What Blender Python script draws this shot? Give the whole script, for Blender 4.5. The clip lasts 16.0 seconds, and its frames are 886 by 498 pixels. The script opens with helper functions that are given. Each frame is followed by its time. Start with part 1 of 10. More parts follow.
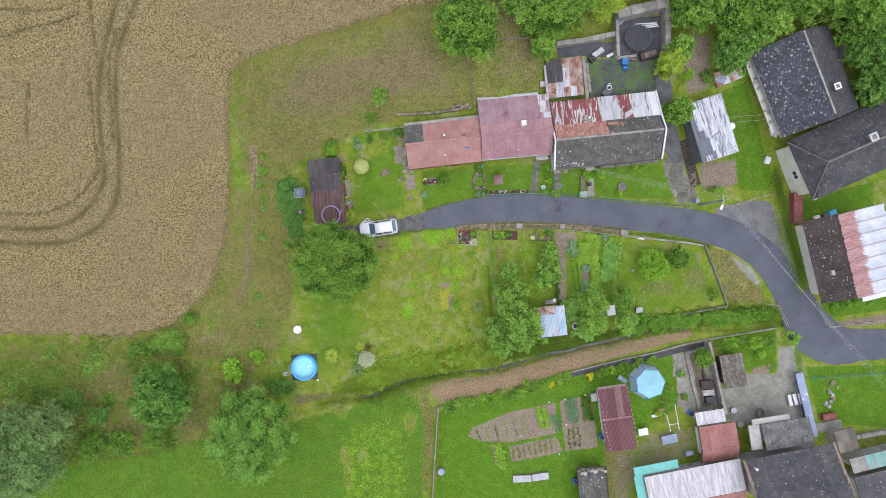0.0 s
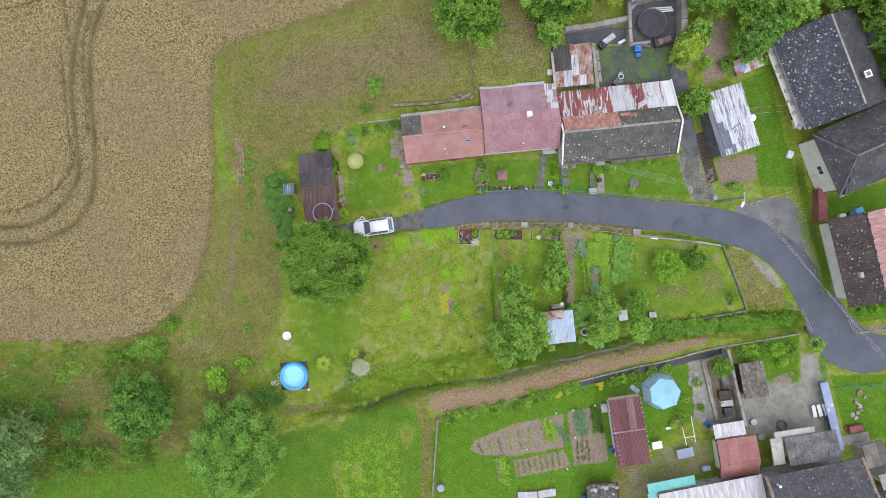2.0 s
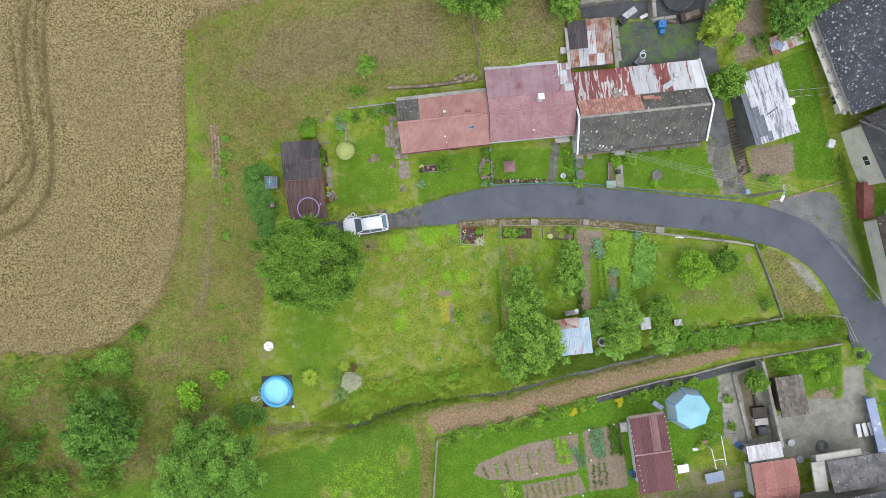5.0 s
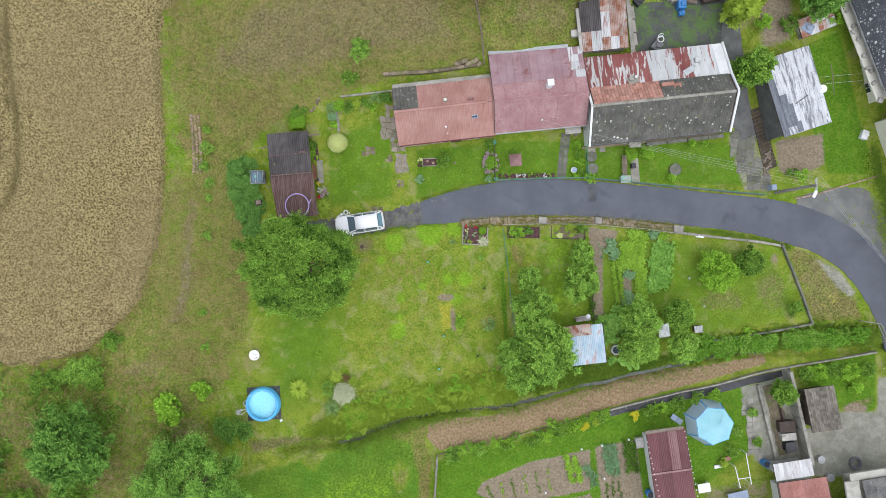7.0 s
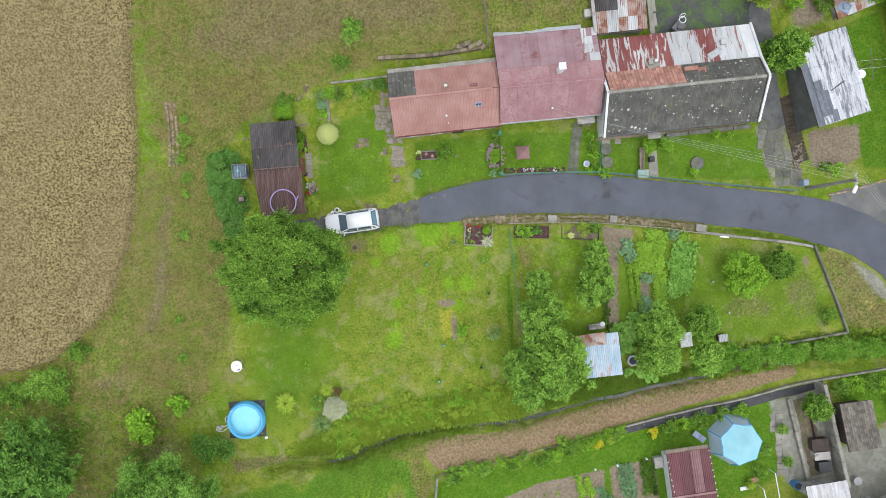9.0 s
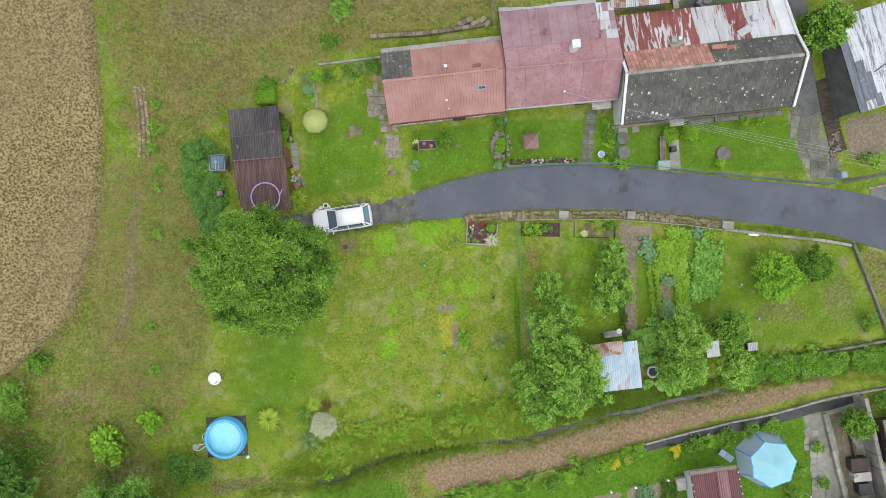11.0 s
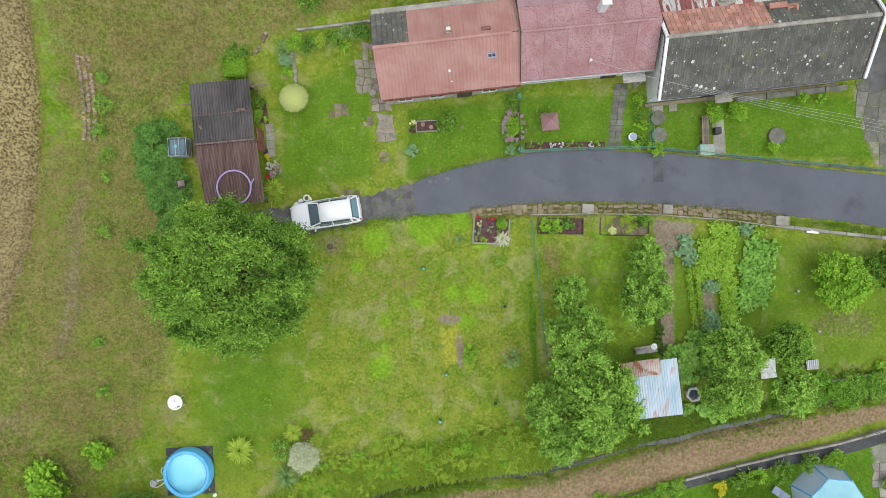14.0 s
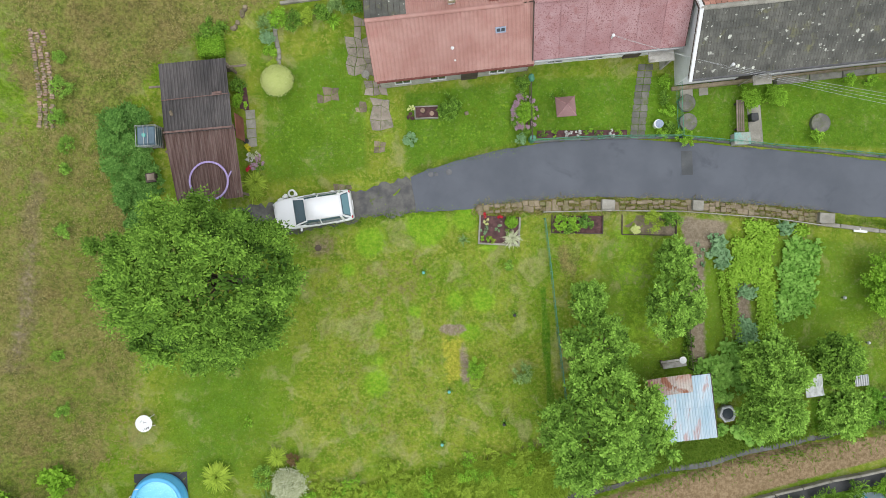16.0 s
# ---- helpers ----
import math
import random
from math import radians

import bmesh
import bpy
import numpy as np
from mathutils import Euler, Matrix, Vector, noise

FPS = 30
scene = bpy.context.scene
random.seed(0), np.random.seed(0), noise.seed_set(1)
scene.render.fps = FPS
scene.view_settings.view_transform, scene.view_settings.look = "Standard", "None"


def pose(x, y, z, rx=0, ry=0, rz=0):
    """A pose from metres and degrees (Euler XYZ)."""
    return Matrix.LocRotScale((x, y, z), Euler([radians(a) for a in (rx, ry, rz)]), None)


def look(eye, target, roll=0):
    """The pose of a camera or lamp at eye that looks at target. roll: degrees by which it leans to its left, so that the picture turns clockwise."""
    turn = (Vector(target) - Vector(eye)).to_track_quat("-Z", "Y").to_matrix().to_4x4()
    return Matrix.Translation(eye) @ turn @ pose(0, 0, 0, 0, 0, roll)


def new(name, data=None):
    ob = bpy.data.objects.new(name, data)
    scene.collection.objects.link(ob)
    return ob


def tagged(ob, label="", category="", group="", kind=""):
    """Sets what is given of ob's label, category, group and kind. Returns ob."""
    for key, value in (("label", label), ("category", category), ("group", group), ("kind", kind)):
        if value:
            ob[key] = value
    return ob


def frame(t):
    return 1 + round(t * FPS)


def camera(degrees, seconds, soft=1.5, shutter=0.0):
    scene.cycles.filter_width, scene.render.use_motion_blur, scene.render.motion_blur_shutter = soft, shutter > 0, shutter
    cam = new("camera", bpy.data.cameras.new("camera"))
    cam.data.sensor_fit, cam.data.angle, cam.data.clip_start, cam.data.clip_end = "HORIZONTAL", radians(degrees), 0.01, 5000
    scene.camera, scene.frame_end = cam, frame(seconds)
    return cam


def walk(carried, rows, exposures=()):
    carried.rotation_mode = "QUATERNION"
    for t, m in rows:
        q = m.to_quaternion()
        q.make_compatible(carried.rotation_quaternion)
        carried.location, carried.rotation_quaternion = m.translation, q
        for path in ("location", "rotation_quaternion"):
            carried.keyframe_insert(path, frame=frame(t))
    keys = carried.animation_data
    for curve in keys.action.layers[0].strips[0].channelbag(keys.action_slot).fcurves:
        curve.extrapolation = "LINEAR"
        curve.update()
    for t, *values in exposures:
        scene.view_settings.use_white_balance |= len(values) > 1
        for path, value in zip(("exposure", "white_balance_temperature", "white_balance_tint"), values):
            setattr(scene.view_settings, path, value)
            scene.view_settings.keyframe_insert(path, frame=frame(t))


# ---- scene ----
cam = camera(67.1, 16.0, soft=0.6)
METRES, EYE, TILT, LEAN, TURN = 40.0, 77.0, -90.0, 0.0, 0.0
ROWS = [
    (0.0, 0.0, 0.0, 0.0, 0.0, 0.0, -0.0),
    (0.5, 0.0005, 0.0318, 0.0001, -0.02, -0.01, -0.01),
    (1.0, 0.0003, 0.0631, -0.0012, 0.0, 0.05, -0.0),
    (1.5, 0.0003, 0.0943, -0.001, -0.02, 0.06, 0.0),
    (2.0, 0.0005, 0.1256, -0.0021, -0.01, 0.1, -0.01),
    (2.5, 0.0005, 0.1567, -0.0025, 0.0, 0.1, 0.0),
    (3.0, 0.0008, 0.1886, -0.0023, -0.03, 0.11, 0.0),
    (3.5, -0.0002, 0.2194, -0.0026, 0.01, 0.17, -0.02),
    (4.0, 0.0001, 0.2514, -0.0035, -0.01, 0.19, -0.01),
    (6.5, -0.0002, 0.4086, -0.0056, 0.04, 0.3, 0.02),
    (7.0, -0.0002, 0.44, -0.0058, 0.04, 0.32, 0.02),
    (7.5, -0.0003, 0.4719, -0.0052, 0.05, 0.32, 0.02),
    (8.0, -0.0004, 0.504, -0.0047, 0.06, 0.29, 0.01),
    (8.5, -0.0, 0.5356, -0.0046, 0.07, 0.33, 0.02),
    (9.0, 0.0, 0.5676, -0.0039, 0.08, 0.37, 0.02),
    (11.5, 0.0011, 0.7282, -0.003, 0.15, 0.32, 0.08),
    (12.0, -0.0001, 0.76, -0.0031, 0.21, 0.35, 0.09),
    (12.5, -0.001, 0.7913, -0.0023, 0.24, 0.35, 0.1),
    (13.0, 0.0005, 0.8233, -0.0023, 0.26, 0.36, 0.09),
    (13.5, 0.0005, 0.8547, -0.0021, 0.32, 0.32, 0.09),
    (14.0, -0.0, 0.885, -0.0021, 0.28, 0.35, 0.1),
    (14.5, -0.0, 0.9162, -0.002, 0.35, 0.39, 0.1),
    (15.0, 0.001, 0.9484, -0.0017, 0.36, 0.38, 0.12),
    (15.5, 0.0005, 0.979, -0.0014, 0.38, 0.38, 0.15),
    (16.0, -0.0018, 0.9995, 0.0002, 0.39, 0.37, 0.15),
]
walk(cam, [(t, pose(0, 0, EYE, TILT, LEAN, TURN) @ pose(METRES * x, METRES * y, METRES * z, 90 + pitch, roll, yaw)) for t, x, y, z, yaw, pitch, roll in ROWS],
     exposures=[(0.0, 0.34, 6020, 18), (4.0, 0.37, 6110, 15), (8.0, 0.37, 6220, 11), (12.0, 0.35, 6330, 10), (16.0, 0.38, 6430, 8)])

# ---- world and sun: an even, bright overcast sky ----
world = bpy.data.worlds.new("overcast_sky")
scene.world = world
world.use_nodes = True
wn = world.node_tree
wn.nodes.clear()
sky = wn.nodes.new("ShaderNodeTexSky")
sky.sky_type, sky.sun_disc = "NISHITA", False
sky.sun_elevation, sky.sun_rotation = radians(74), radians(150)
cloud = wn.nodes.new("ShaderNodeMix")
cloud.data_type = "RGBA"
cloud.inputs[0].default_value = 0.8
cloud.inputs[7].default_value = (7.6, 7.9, 8.3, 1)
back = wn.nodes.new("ShaderNodeBackground")
back.inputs[1].default_value = 0.1
wout = wn.nodes.new("ShaderNodeOutputWorld")
wn.links.new(sky.outputs[0], cloud.inputs[6])
wn.links.new(cloud.outputs[2], back.inputs[0])
wn.links.new(back.outputs[0], wout.inputs[0])

sun_data = bpy.data.lights.new("sun", "SUN")
sun_data.energy, sun_data.angle, sun_data.color = 1.5, radians(70), (1.0, 0.97, 0.93)
sun = new("sun", sun_data)
sun.matrix_world = look((12, -18, 76), (0, 0, 0))

# ---- materials ----
def node_mat(name):
    m = bpy.data.materials.new(name)
    m.use_nodes = True
    nt = m.node_tree
    return m, nt, nt.nodes["Principled BSDF"]


def node(nt, kind, **sets):
    n = nt.nodes.new(kind)
    for i, v in sets.pop("ins", {}).items():
        n.inputs[i].default_value = v
    return n


def blend(nt, fac, a, b, mode="MIX"):
    n = nt.nodes.new("ShaderNodeMix")
    n.data_type, n.blend_type = "RGBA", mode
    for i, v in ((0, fac), (6, a), (7, b)):
        if isinstance(v, bpy.types.NodeSocket):
            nt.links.new(v, n.inputs[i])
        else:
            n.inputs[i].default_value = (*v, 1) if isinstance(v, tuple) else v
    return n.outputs[2]


def calc(nt, op, a, b=0.0, c=0.0, clamp=False):
    n = nt.nodes.new("ShaderNodeMath")
    n.operation, n.use_clamp = op, clamp
    for i, v in enumerate((a, b, c)):
        if isinstance(v, bpy.types.NodeSocket):
            nt.links.new(v, n.inputs[i])
        else:
            n.inputs[i].default_value = v
    return n.outputs[0]


def ramp(nt, fac, lo, hi):
    n = nt.nodes.new("ShaderNodeMapRange")
    n.interpolation_type = "SMOOTHSTEP"
    nt.links.new(fac, n.inputs[0])
    n.inputs[1].default_value, n.inputs[2].default_value = lo, hi
    return n.outputs[0]


def place(nt, local=False, stretch=(1, 1, 1)):
    if local:
        src = nt.nodes.new("ShaderNodeTexCoord").outputs[3]
    else:
        src = nt.nodes.new("ShaderNodeNewGeometry").outputs[0]
    if stretch == (1, 1, 1):
        return src
    mp = nt.nodes.new("ShaderNodeMapping")
    mp.inputs[3].default_value = stretch
    nt.links.new(src, mp.inputs[0])
    return mp.outputs[0]


def grain(nt, pos, scale, detail=4.0, rough=0.6, distort=0.0):
    n = nt.nodes.new("ShaderNodeTexNoise")
    nt.links.new(pos, n.inputs["Vector"])
    n.inputs["Scale"].default_value, n.inputs["Detail"].default_value = scale, detail
    n.inputs["Roughness"].default_value, n.inputs["Distortion"].default_value = rough, distort
    return n.outputs[0]


def cells(nt, pos, scale):
    n = nt.nodes.new("ShaderNodeTexVoronoi")
    nt.links.new(pos, n.inputs["Vector"])
    n.inputs["Scale"].default_value = scale
    return n.outputs


def relief(nt, bsdf, height, strength, dist=0.02):
    n = nt.nodes.new("ShaderNodeBump")
    n.inputs["Strength"].default_value, n.inputs["Distance"].default_value = strength, dist
    nt.links.new(height, n.inputs["Height"])
    nt.links.new(n.outputs[0], bsdf.inputs["Normal"])


def surface(name, a, b, scale=1.5, fine=18.0, rough=0.8, bump=0.3, metal=0.0, vary=0.0, by="object", stain=None,
            stain_scale=2.0, stain_cut=(0.5, 0.65), speck=None, speck_scale=6.0, speck_cut=(0.62, 0.72), local=False, stretch=(1, 1, 1),
            fine_amount=0.45, coat=0.0, lichen=None):
    """A weathered surface: two colours blended by broad clouds, darkened and lightened by a fine grain, with stains and specks of their own colour."""
    m, nt, bs = node_mat(name)
    pos = place(nt, local, stretch)
    broad = ramp(nt, grain(nt, pos, scale, 5), 0.3, 0.7)
    col = blend(nt, broad, a, b)
    small = grain(nt, pos, fine, 6, 0.7)
    if stain:
        col = blend(nt, ramp(nt, grain(nt, pos, stain_scale, 6, 0.65, 0.6), *stain_cut), col, stain)
    if speck:
        col = blend(nt, ramp(nt, grain(nt, pos, speck_scale, 3, 0.5), *speck_cut), col, speck)
    if lichen:
        tone, count, size = lichen
        for k, (sc, grow) in enumerate(((count, size), (count * 1.9, size * 0.8))):
            shift = nt.nodes.new("ShaderNodeMapping")
            shift.inputs[1].default_value = (3.7 * k, 1.9 * k, 0.6 * k)
            nt.links.new(pos, shift.inputs[0])
            wob = nt.nodes.new("ShaderNodeVectorMath")
            wob.operation = "MULTIPLY_ADD"
            noise = nt.nodes.new("ShaderNodeTexNoise")
            noise.inputs["Scale"].default_value = 9.0
            nt.links.new(pos, noise.inputs["Vector"])
            nt.links.new(noise.outputs[1], wob.inputs[0])
            wob.inputs[1].default_value = (0.16, 0.16, 0.16)
            nt.links.new(shift.outputs[0], wob.inputs[2])
            dist, tint = cells(nt, wob.outputs[0], sc)[0:2]
            own = nt.nodes.new("ShaderNodeSeparateColor")
            nt.links.new(tint, own.inputs[0])
            reach = calc(nt, "MULTIPLY_ADD", own.outputs[0], grow, -0.25 * grow)
            edge_ = calc(nt, "MULTIPLY", calc(nt, "SUBTRACT", reach, dist), 14.0, clamp=True)
            col = blend(nt, calc(nt, "MULTIPLY", edge_, calc(nt, "MULTIPLY_ADD", own.outputs[1], 0.55, 0.4)), col, tone)
    lum = calc(nt, "MULTIPLY_ADD", small, 2 * fine_amount, 1.0 - fine_amount)
    if vary:
        r = nt.nodes.new("ShaderNodeObjectInfo").outputs["Random"]
        if by != "object":
            r = calc(nt, "FRACT", calc(nt, "ADD", r, nt.nodes.new("ShaderNodeNewGeometry").outputs["Random Per Island"]))
        lum = calc(nt, "MULTIPLY", lum, calc(nt, "MULTIPLY_ADD", r, 2 * vary, 1 - vary))
    n = nt.nodes.new("ShaderNodeVectorMath")
    n.operation = "SCALE"
    nt.links.new(col, n.inputs[0])
    nt.links.new(lum, n.inputs[3])
    nt.links.new(n.outputs[0], bs.inputs["Base Color"])
    bs.inputs["Roughness"].default_value, bs.inputs["Metallic"].default_value = rough, metal
    bs.inputs["Coat Weight"].default_value = coat
    if bump:
        relief(nt, bs, small, bump)
    return m


def leaf_mat(name, dark, mid, light, trans=0.2):
    """Leaves: each one a shade of its own, a broader tone from the clump attribute (in crowns and shrubs painted inner
    shade), and a little light let through.
    """
    m, nt, bs = node_mat(name)
    r = nt.nodes.new("ShaderNodeNewGeometry").outputs["Random Per Island"]
    at = nt.nodes.new("ShaderNodeAttribute")
    at.attribute_name = "clump"
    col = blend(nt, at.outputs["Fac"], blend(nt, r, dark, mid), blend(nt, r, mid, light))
    nt.links.new(col, bs.inputs["Base Color"])
    bs.inputs["Roughness"].default_value = 0.7
    bs.inputs["Specular IOR Level"].default_value = 0.12
    tr = nt.nodes.new("ShaderNodeBsdfTranslucent")
    nt.links.new(col, tr.inputs[0])
    mx = nt.nodes.new("ShaderNodeMixShader")
    mx.inputs[0].default_value = trans
    nt.links.new(bs.outputs[0], mx.inputs[1])
    nt.links.new(tr.outputs[0], mx.inputs[2])
    nt.links.new(mx.outputs[0], nt.nodes["Material Output"].inputs[0])
    return m


def ground_mat():
    m, nt, bs = node_mat("ground_cover")
    pos = place(nt)
    za = nt.nodes.new("ShaderNodeAttribute")
    za.attribute_name = "zone_a"
    zb = nt.nodes.new("ShaderNodeAttribute")
    zb.attribute_name = "zone_b"
    sa = nt.nodes.new("ShaderNodeSeparateColor")
    sb = nt.nodes.new("ShaderNodeSeparateColor")
    nt.links.new(za.outputs["Color"], sa.inputs[0])
    nt.links.new(zb.outputs["Color"], sb.inputs[0])
    broad = grain(nt, pos, 0.28, 4, 0.6)
    mid = grain(nt, pos, 1.3, 5, 0.65, 0.4)
    tuft = grain(nt, pos, 5.0, 4, 0.7)
    fine = grain(nt, pos, 22.0, 4, 0.75)
    worn = calc(nt, "MULTIPLY_ADD", mid, 0.55, calc(nt, "MULTIPLY_ADD", tuft, 0.45, -0.5))

    def mask(socket, gain=1.0, lo=0.35, hi=0.65):
        return ramp(nt, calc(nt, "MULTIPLY_ADD", worn, 1.5 * gain, socket), lo, hi)

    lawn = blend(nt, ramp(nt, mid, 0.38, 0.62), (0.150, 0.242, 0.018), (0.246, 0.304, 0.034))
    lawn = blend(nt, ramp(nt, tuft, 0.48, 0.66), lawn, (0.330, 0.342, 0.070))
    lawn = blend(nt, ramp(nt, broad, 0.45, 0.62), lawn, blend(nt, 0.5, lawn, (0.130, 0.260, 0.012)))
    lawn = blend(nt, calc(nt, "MULTIPLY", ramp(nt, grain(nt, pos, 0.62, 5, 0.68, 0.6), 0.50, 0.64), 0.58), lawn, (0.360, 0.345, 0.148))
    lush = blend(nt, ramp(nt, tuft, 0.40, 0.62), (0.080, 0.198, 0.012), (0.138, 0.255, 0.020))
    lush = blend(nt, ramp(nt, mid, 0.52, 0.68), lush, (0.160, 0.252, 0.027))
    dry = blend(nt, ramp(nt, mid, 0.38, 0.62), (0.158, 0.194, 0.036), (0.245, 0.222, 0.072))
    dry = blend(nt, ramp(nt, tuft, 0.52, 0.66), dry, (0.155, 0.200, 0.038))
    dry = blend(nt, ramp(nt, grain(nt, pos, 0.8, 4, 0.65, 0.5), 0.52, 0.64), dry, (0.190, 0.232, 0.042))
    dry = blend(nt, ramp(nt, broad, 0.5, 0.66), dry, blend(nt, 0.45, dry, (0.215, 0.155, 0.068)))
    dead = blend(nt, ramp(nt, tuft, 0.40, 0.62), (0.166, 0.139, 0.066), (0.258, 0.215, 0.108))
    soil = blend(nt, ramp(nt, tuft, 0.34, 0.66), (0.228, 0.182, 0.124), (0.340, 0.278, 0.202))
    hay = blend(nt, ramp(nt, tuft, 0.34, 0.66), (0.236, 0.163, 0.088), (0.382, 0.280, 0.170))
    hay = blend(nt, ramp(nt, mid, 0.60, 0.72), hay, (0.190, 0.200, 0.060))
    meadow = blend(nt, ramp(nt, tuft, 0.40, 0.64), (0.092, 0.190, 0.018), (0.168, 0.276, 0.030))
    meadow = blend(nt, ramp(nt, broad, 0.45, 0.65), meadow, blend(nt, 0.5, meadow, (0.09, 0.23, 0.020)))
    moss = blend(nt, ramp(nt, tuft, 0.38, 0.62), (0.28, 0.31, 0.030), (0.44, 0.42, 0.060))
    col = blend(nt, mask(sa.outputs[1]), lawn, lush)
    col = blend(nt, mask(sa.outputs[0]), col, dry)
    col = blend(nt, mask(za.outputs["Alpha"], 1.0, 0.25, 0.8), col, dead)
    fleck = calc(nt, "MULTIPLY", ramp(nt, grain(nt, pos, 7.0, 2, 0.6), 0.60, 0.72), 0.24)
    col = blend(nt, fleck, col, (0.420, 0.420, 0.200))
    col = blend(nt, mask(sb.outputs[1]), col, meadow)
    col = blend(nt, mask(sb.outputs[2]), col, moss)
    fr = nt.nodes.new("ShaderNodeAttribute")
    fr.attribute_name = "fresh"
    col = blend(nt, mask(fr.outputs["Fac"]), col, blend(nt, ramp(nt, tuft, 0.4, 0.62), (0.165, 0.335, 0.018), (0.265, 0.415, 0.034)))
    col = blend(nt, mask(sb.outputs[0], 0.6), col, hay)
    col = blend(nt, mask(sa.outputs[2], 0.6), col, soil)
    slab = blend(nt, ramp(nt, mid, 0.3, 0.7), (0.245, 0.245, 0.195), (0.365, 0.355, 0.295))
    slab = blend(nt, ramp(nt, tuft, 0.6, 0.75), slab, (0.13, 0.17, 0.06))
    col = blend(nt, mask(zb.outputs["Alpha"], 0.5), col, slab)
    speck = grain(nt, pos, 5.5, 3, 0.7)
    coarse = calc(nt, "MULTIPLY_ADD", calc(nt, "MAXIMUM", sa.outputs[0], za.outputs["Alpha"]), 1.45, 0.34)
    grit = calc(nt, "MULTIPLY_ADD", ramp(nt, fine, 0.35, 0.65), 0.30, calc(nt, "MULTIPLY_ADD", ramp(nt, speck, 0.36, 0.64), 0.36, -0.33))
    lum = calc(nt, "MULTIPLY_ADD", grit, coarse, calc(nt, "MULTIPLY_ADD", ramp(nt, grain(nt, pos, 0.85, 5, 0.66), 0.3, 0.7), 0.22, 0.83))
    calm = calc(nt, "MULTIPLY", calc(nt, "ADD", zb.outputs["Alpha"], calc(nt, "ADD", sa.outputs[2], sb.outputs[0]), clamp=True), 0.6)
    lum = calc(nt, "ADD", calc(nt, "MULTIPLY", lum, calc(nt, "SUBTRACT", 1.0, calm)), calm)
    n = nt.nodes.new("ShaderNodeVectorMath")
    n.operation = "SCALE"
    nt.links.new(col, n.inputs[0])
    nt.links.new(lum, n.inputs[3])
    nt.links.new(n.outputs[0], bs.inputs["Base Color"])
    bs.inputs["Roughness"].default_value = 0.95
    bs.inputs["Specular IOR Level"].default_value = 0.1
    relief(nt, bs, calc(nt, "ADD", fine, speck), 0.7, 0.08)
    return m


def wheat_mat():
    m, nt, bs = node_mat("ripe_wheat")
    pos = place(nt)
    at = nt.nodes.new("ShaderNodeAttribute")
    at.attribute_name = "track"
    ear = grain(nt, pos, 6.4, 3, 0.75)
    clump = grain(nt, pos, 3.2, 3, 0.6)
    broad = grain(nt, pos, 0.11, 3, 0.5)
    col = blend(nt, ramp(nt, ear, 0.40, 0.58), (0.096, 0.074, 0.028), (0.400, 0.330, 0.156))
    col = blend(nt, ramp(nt, broad, 0.42, 0.62), col, blend(nt, 0.35, col, (0.240, 0.190, 0.098)))
    col = blend(nt, ramp(nt, clump, 0.61, 0.75), col, (0.140, 0.112, 0.052))
    col = blend(nt, calc(nt, "MULTIPLY", at.outputs["Fac"], 0.88), col, (0.128, 0.106, 0.044))
    nt.links.new(col, bs.inputs["Base Color"])
    bs.inputs["Roughness"].default_value = 0.9
    bs.inputs["Specular IOR Level"].default_value = 0.15
    relief(nt, bs, ear, 0.7, 0.08)
    return m


M = {}
M["ground"] = ground_mat()
M["wheat"] = wheat_mat()
M["asphalt"] = surface("asphalt", (0.078, 0.086, 0.105), (0.106, 0.115, 0.138), 0.35, 40, 0.7, 0.25, stain=(0.060, 0.066, 0.082), stain_scale=0.5, stain_cut=(0.56, 0.76), fine_amount=0.25)
M["old_asphalt"] = surface("old_asphalt", (0.075, 0.074, 0.076), (0.155, 0.148, 0.135), 1.6, 35, 0.9, 0.6, stain=(0.10, 0.13, 0.035), stain_scale=1.1, stain_cut=(0.6, 0.68))
M["grey_asphalt"] = surface("worn_grey_asphalt", (0.135, 0.137, 0.135), (0.205, 0.202, 0.188), 0.6, 40, 0.9, 0.5, stain=(0.12, 0.14, 0.06), stain_scale=0.8, stain_cut=(0.6, 0.7))
M["concrete"] = surface("concrete", (0.23, 0.215, 0.18), (0.36, 0.34, 0.295), 1.2, 25, 0.85, 0.3, stain=(0.15, 0.15, 0.10), stain_scale=1.5, stain_cut=(0.55, 0.75), vary=0.12)
M["dark_concrete"] = surface("damp_shaded_concrete", (0.085, 0.085, 0.085), (0.15, 0.15, 0.145), 1.0, 20, 0.8, 0.3, stain=(0.07, 0.09, 0.04), stain_scale=1.2, stain_cut=(0.55, 0.7))
M["mossy_concrete"] = surface("mossy_concrete", (0.055, 0.060, 0.056), (0.095, 0.100, 0.092), 0.8, 22, 0.8, 0.4, stain=(0.085, 0.145, 0.040), stain_scale=0.9, stain_cut=(0.44, 0.58))
M["path_grey"] = surface("mossy_grey_slab", (0.120, 0.118, 0.100), (0.200, 0.192, 0.165), 1.6, 22, 0.9, 0.4, vary=0.2, stain=(0.115, 0.135, 0.055), stain_scale=2.2, stain_cut=(0.5, 0.66))
M["wet_concrete"] = surface("wet_concrete", (0.045, 0.049, 0.054), (0.085, 0.090, 0.094), 0.7, 22, 0.6, 0.3, stain=(0.13, 0.13, 0.125), stain_scale=0.9, stain_cut=(0.6, 0.75))
M["stone"] = surface("field_stone", (0.15, 0.12, 0.078), (0.27, 0.215, 0.150), 2.5, 20, 0.9, 0.5, vary=0.3, stain=(0.16, 0.17, 0.06), stain_scale=2.0)
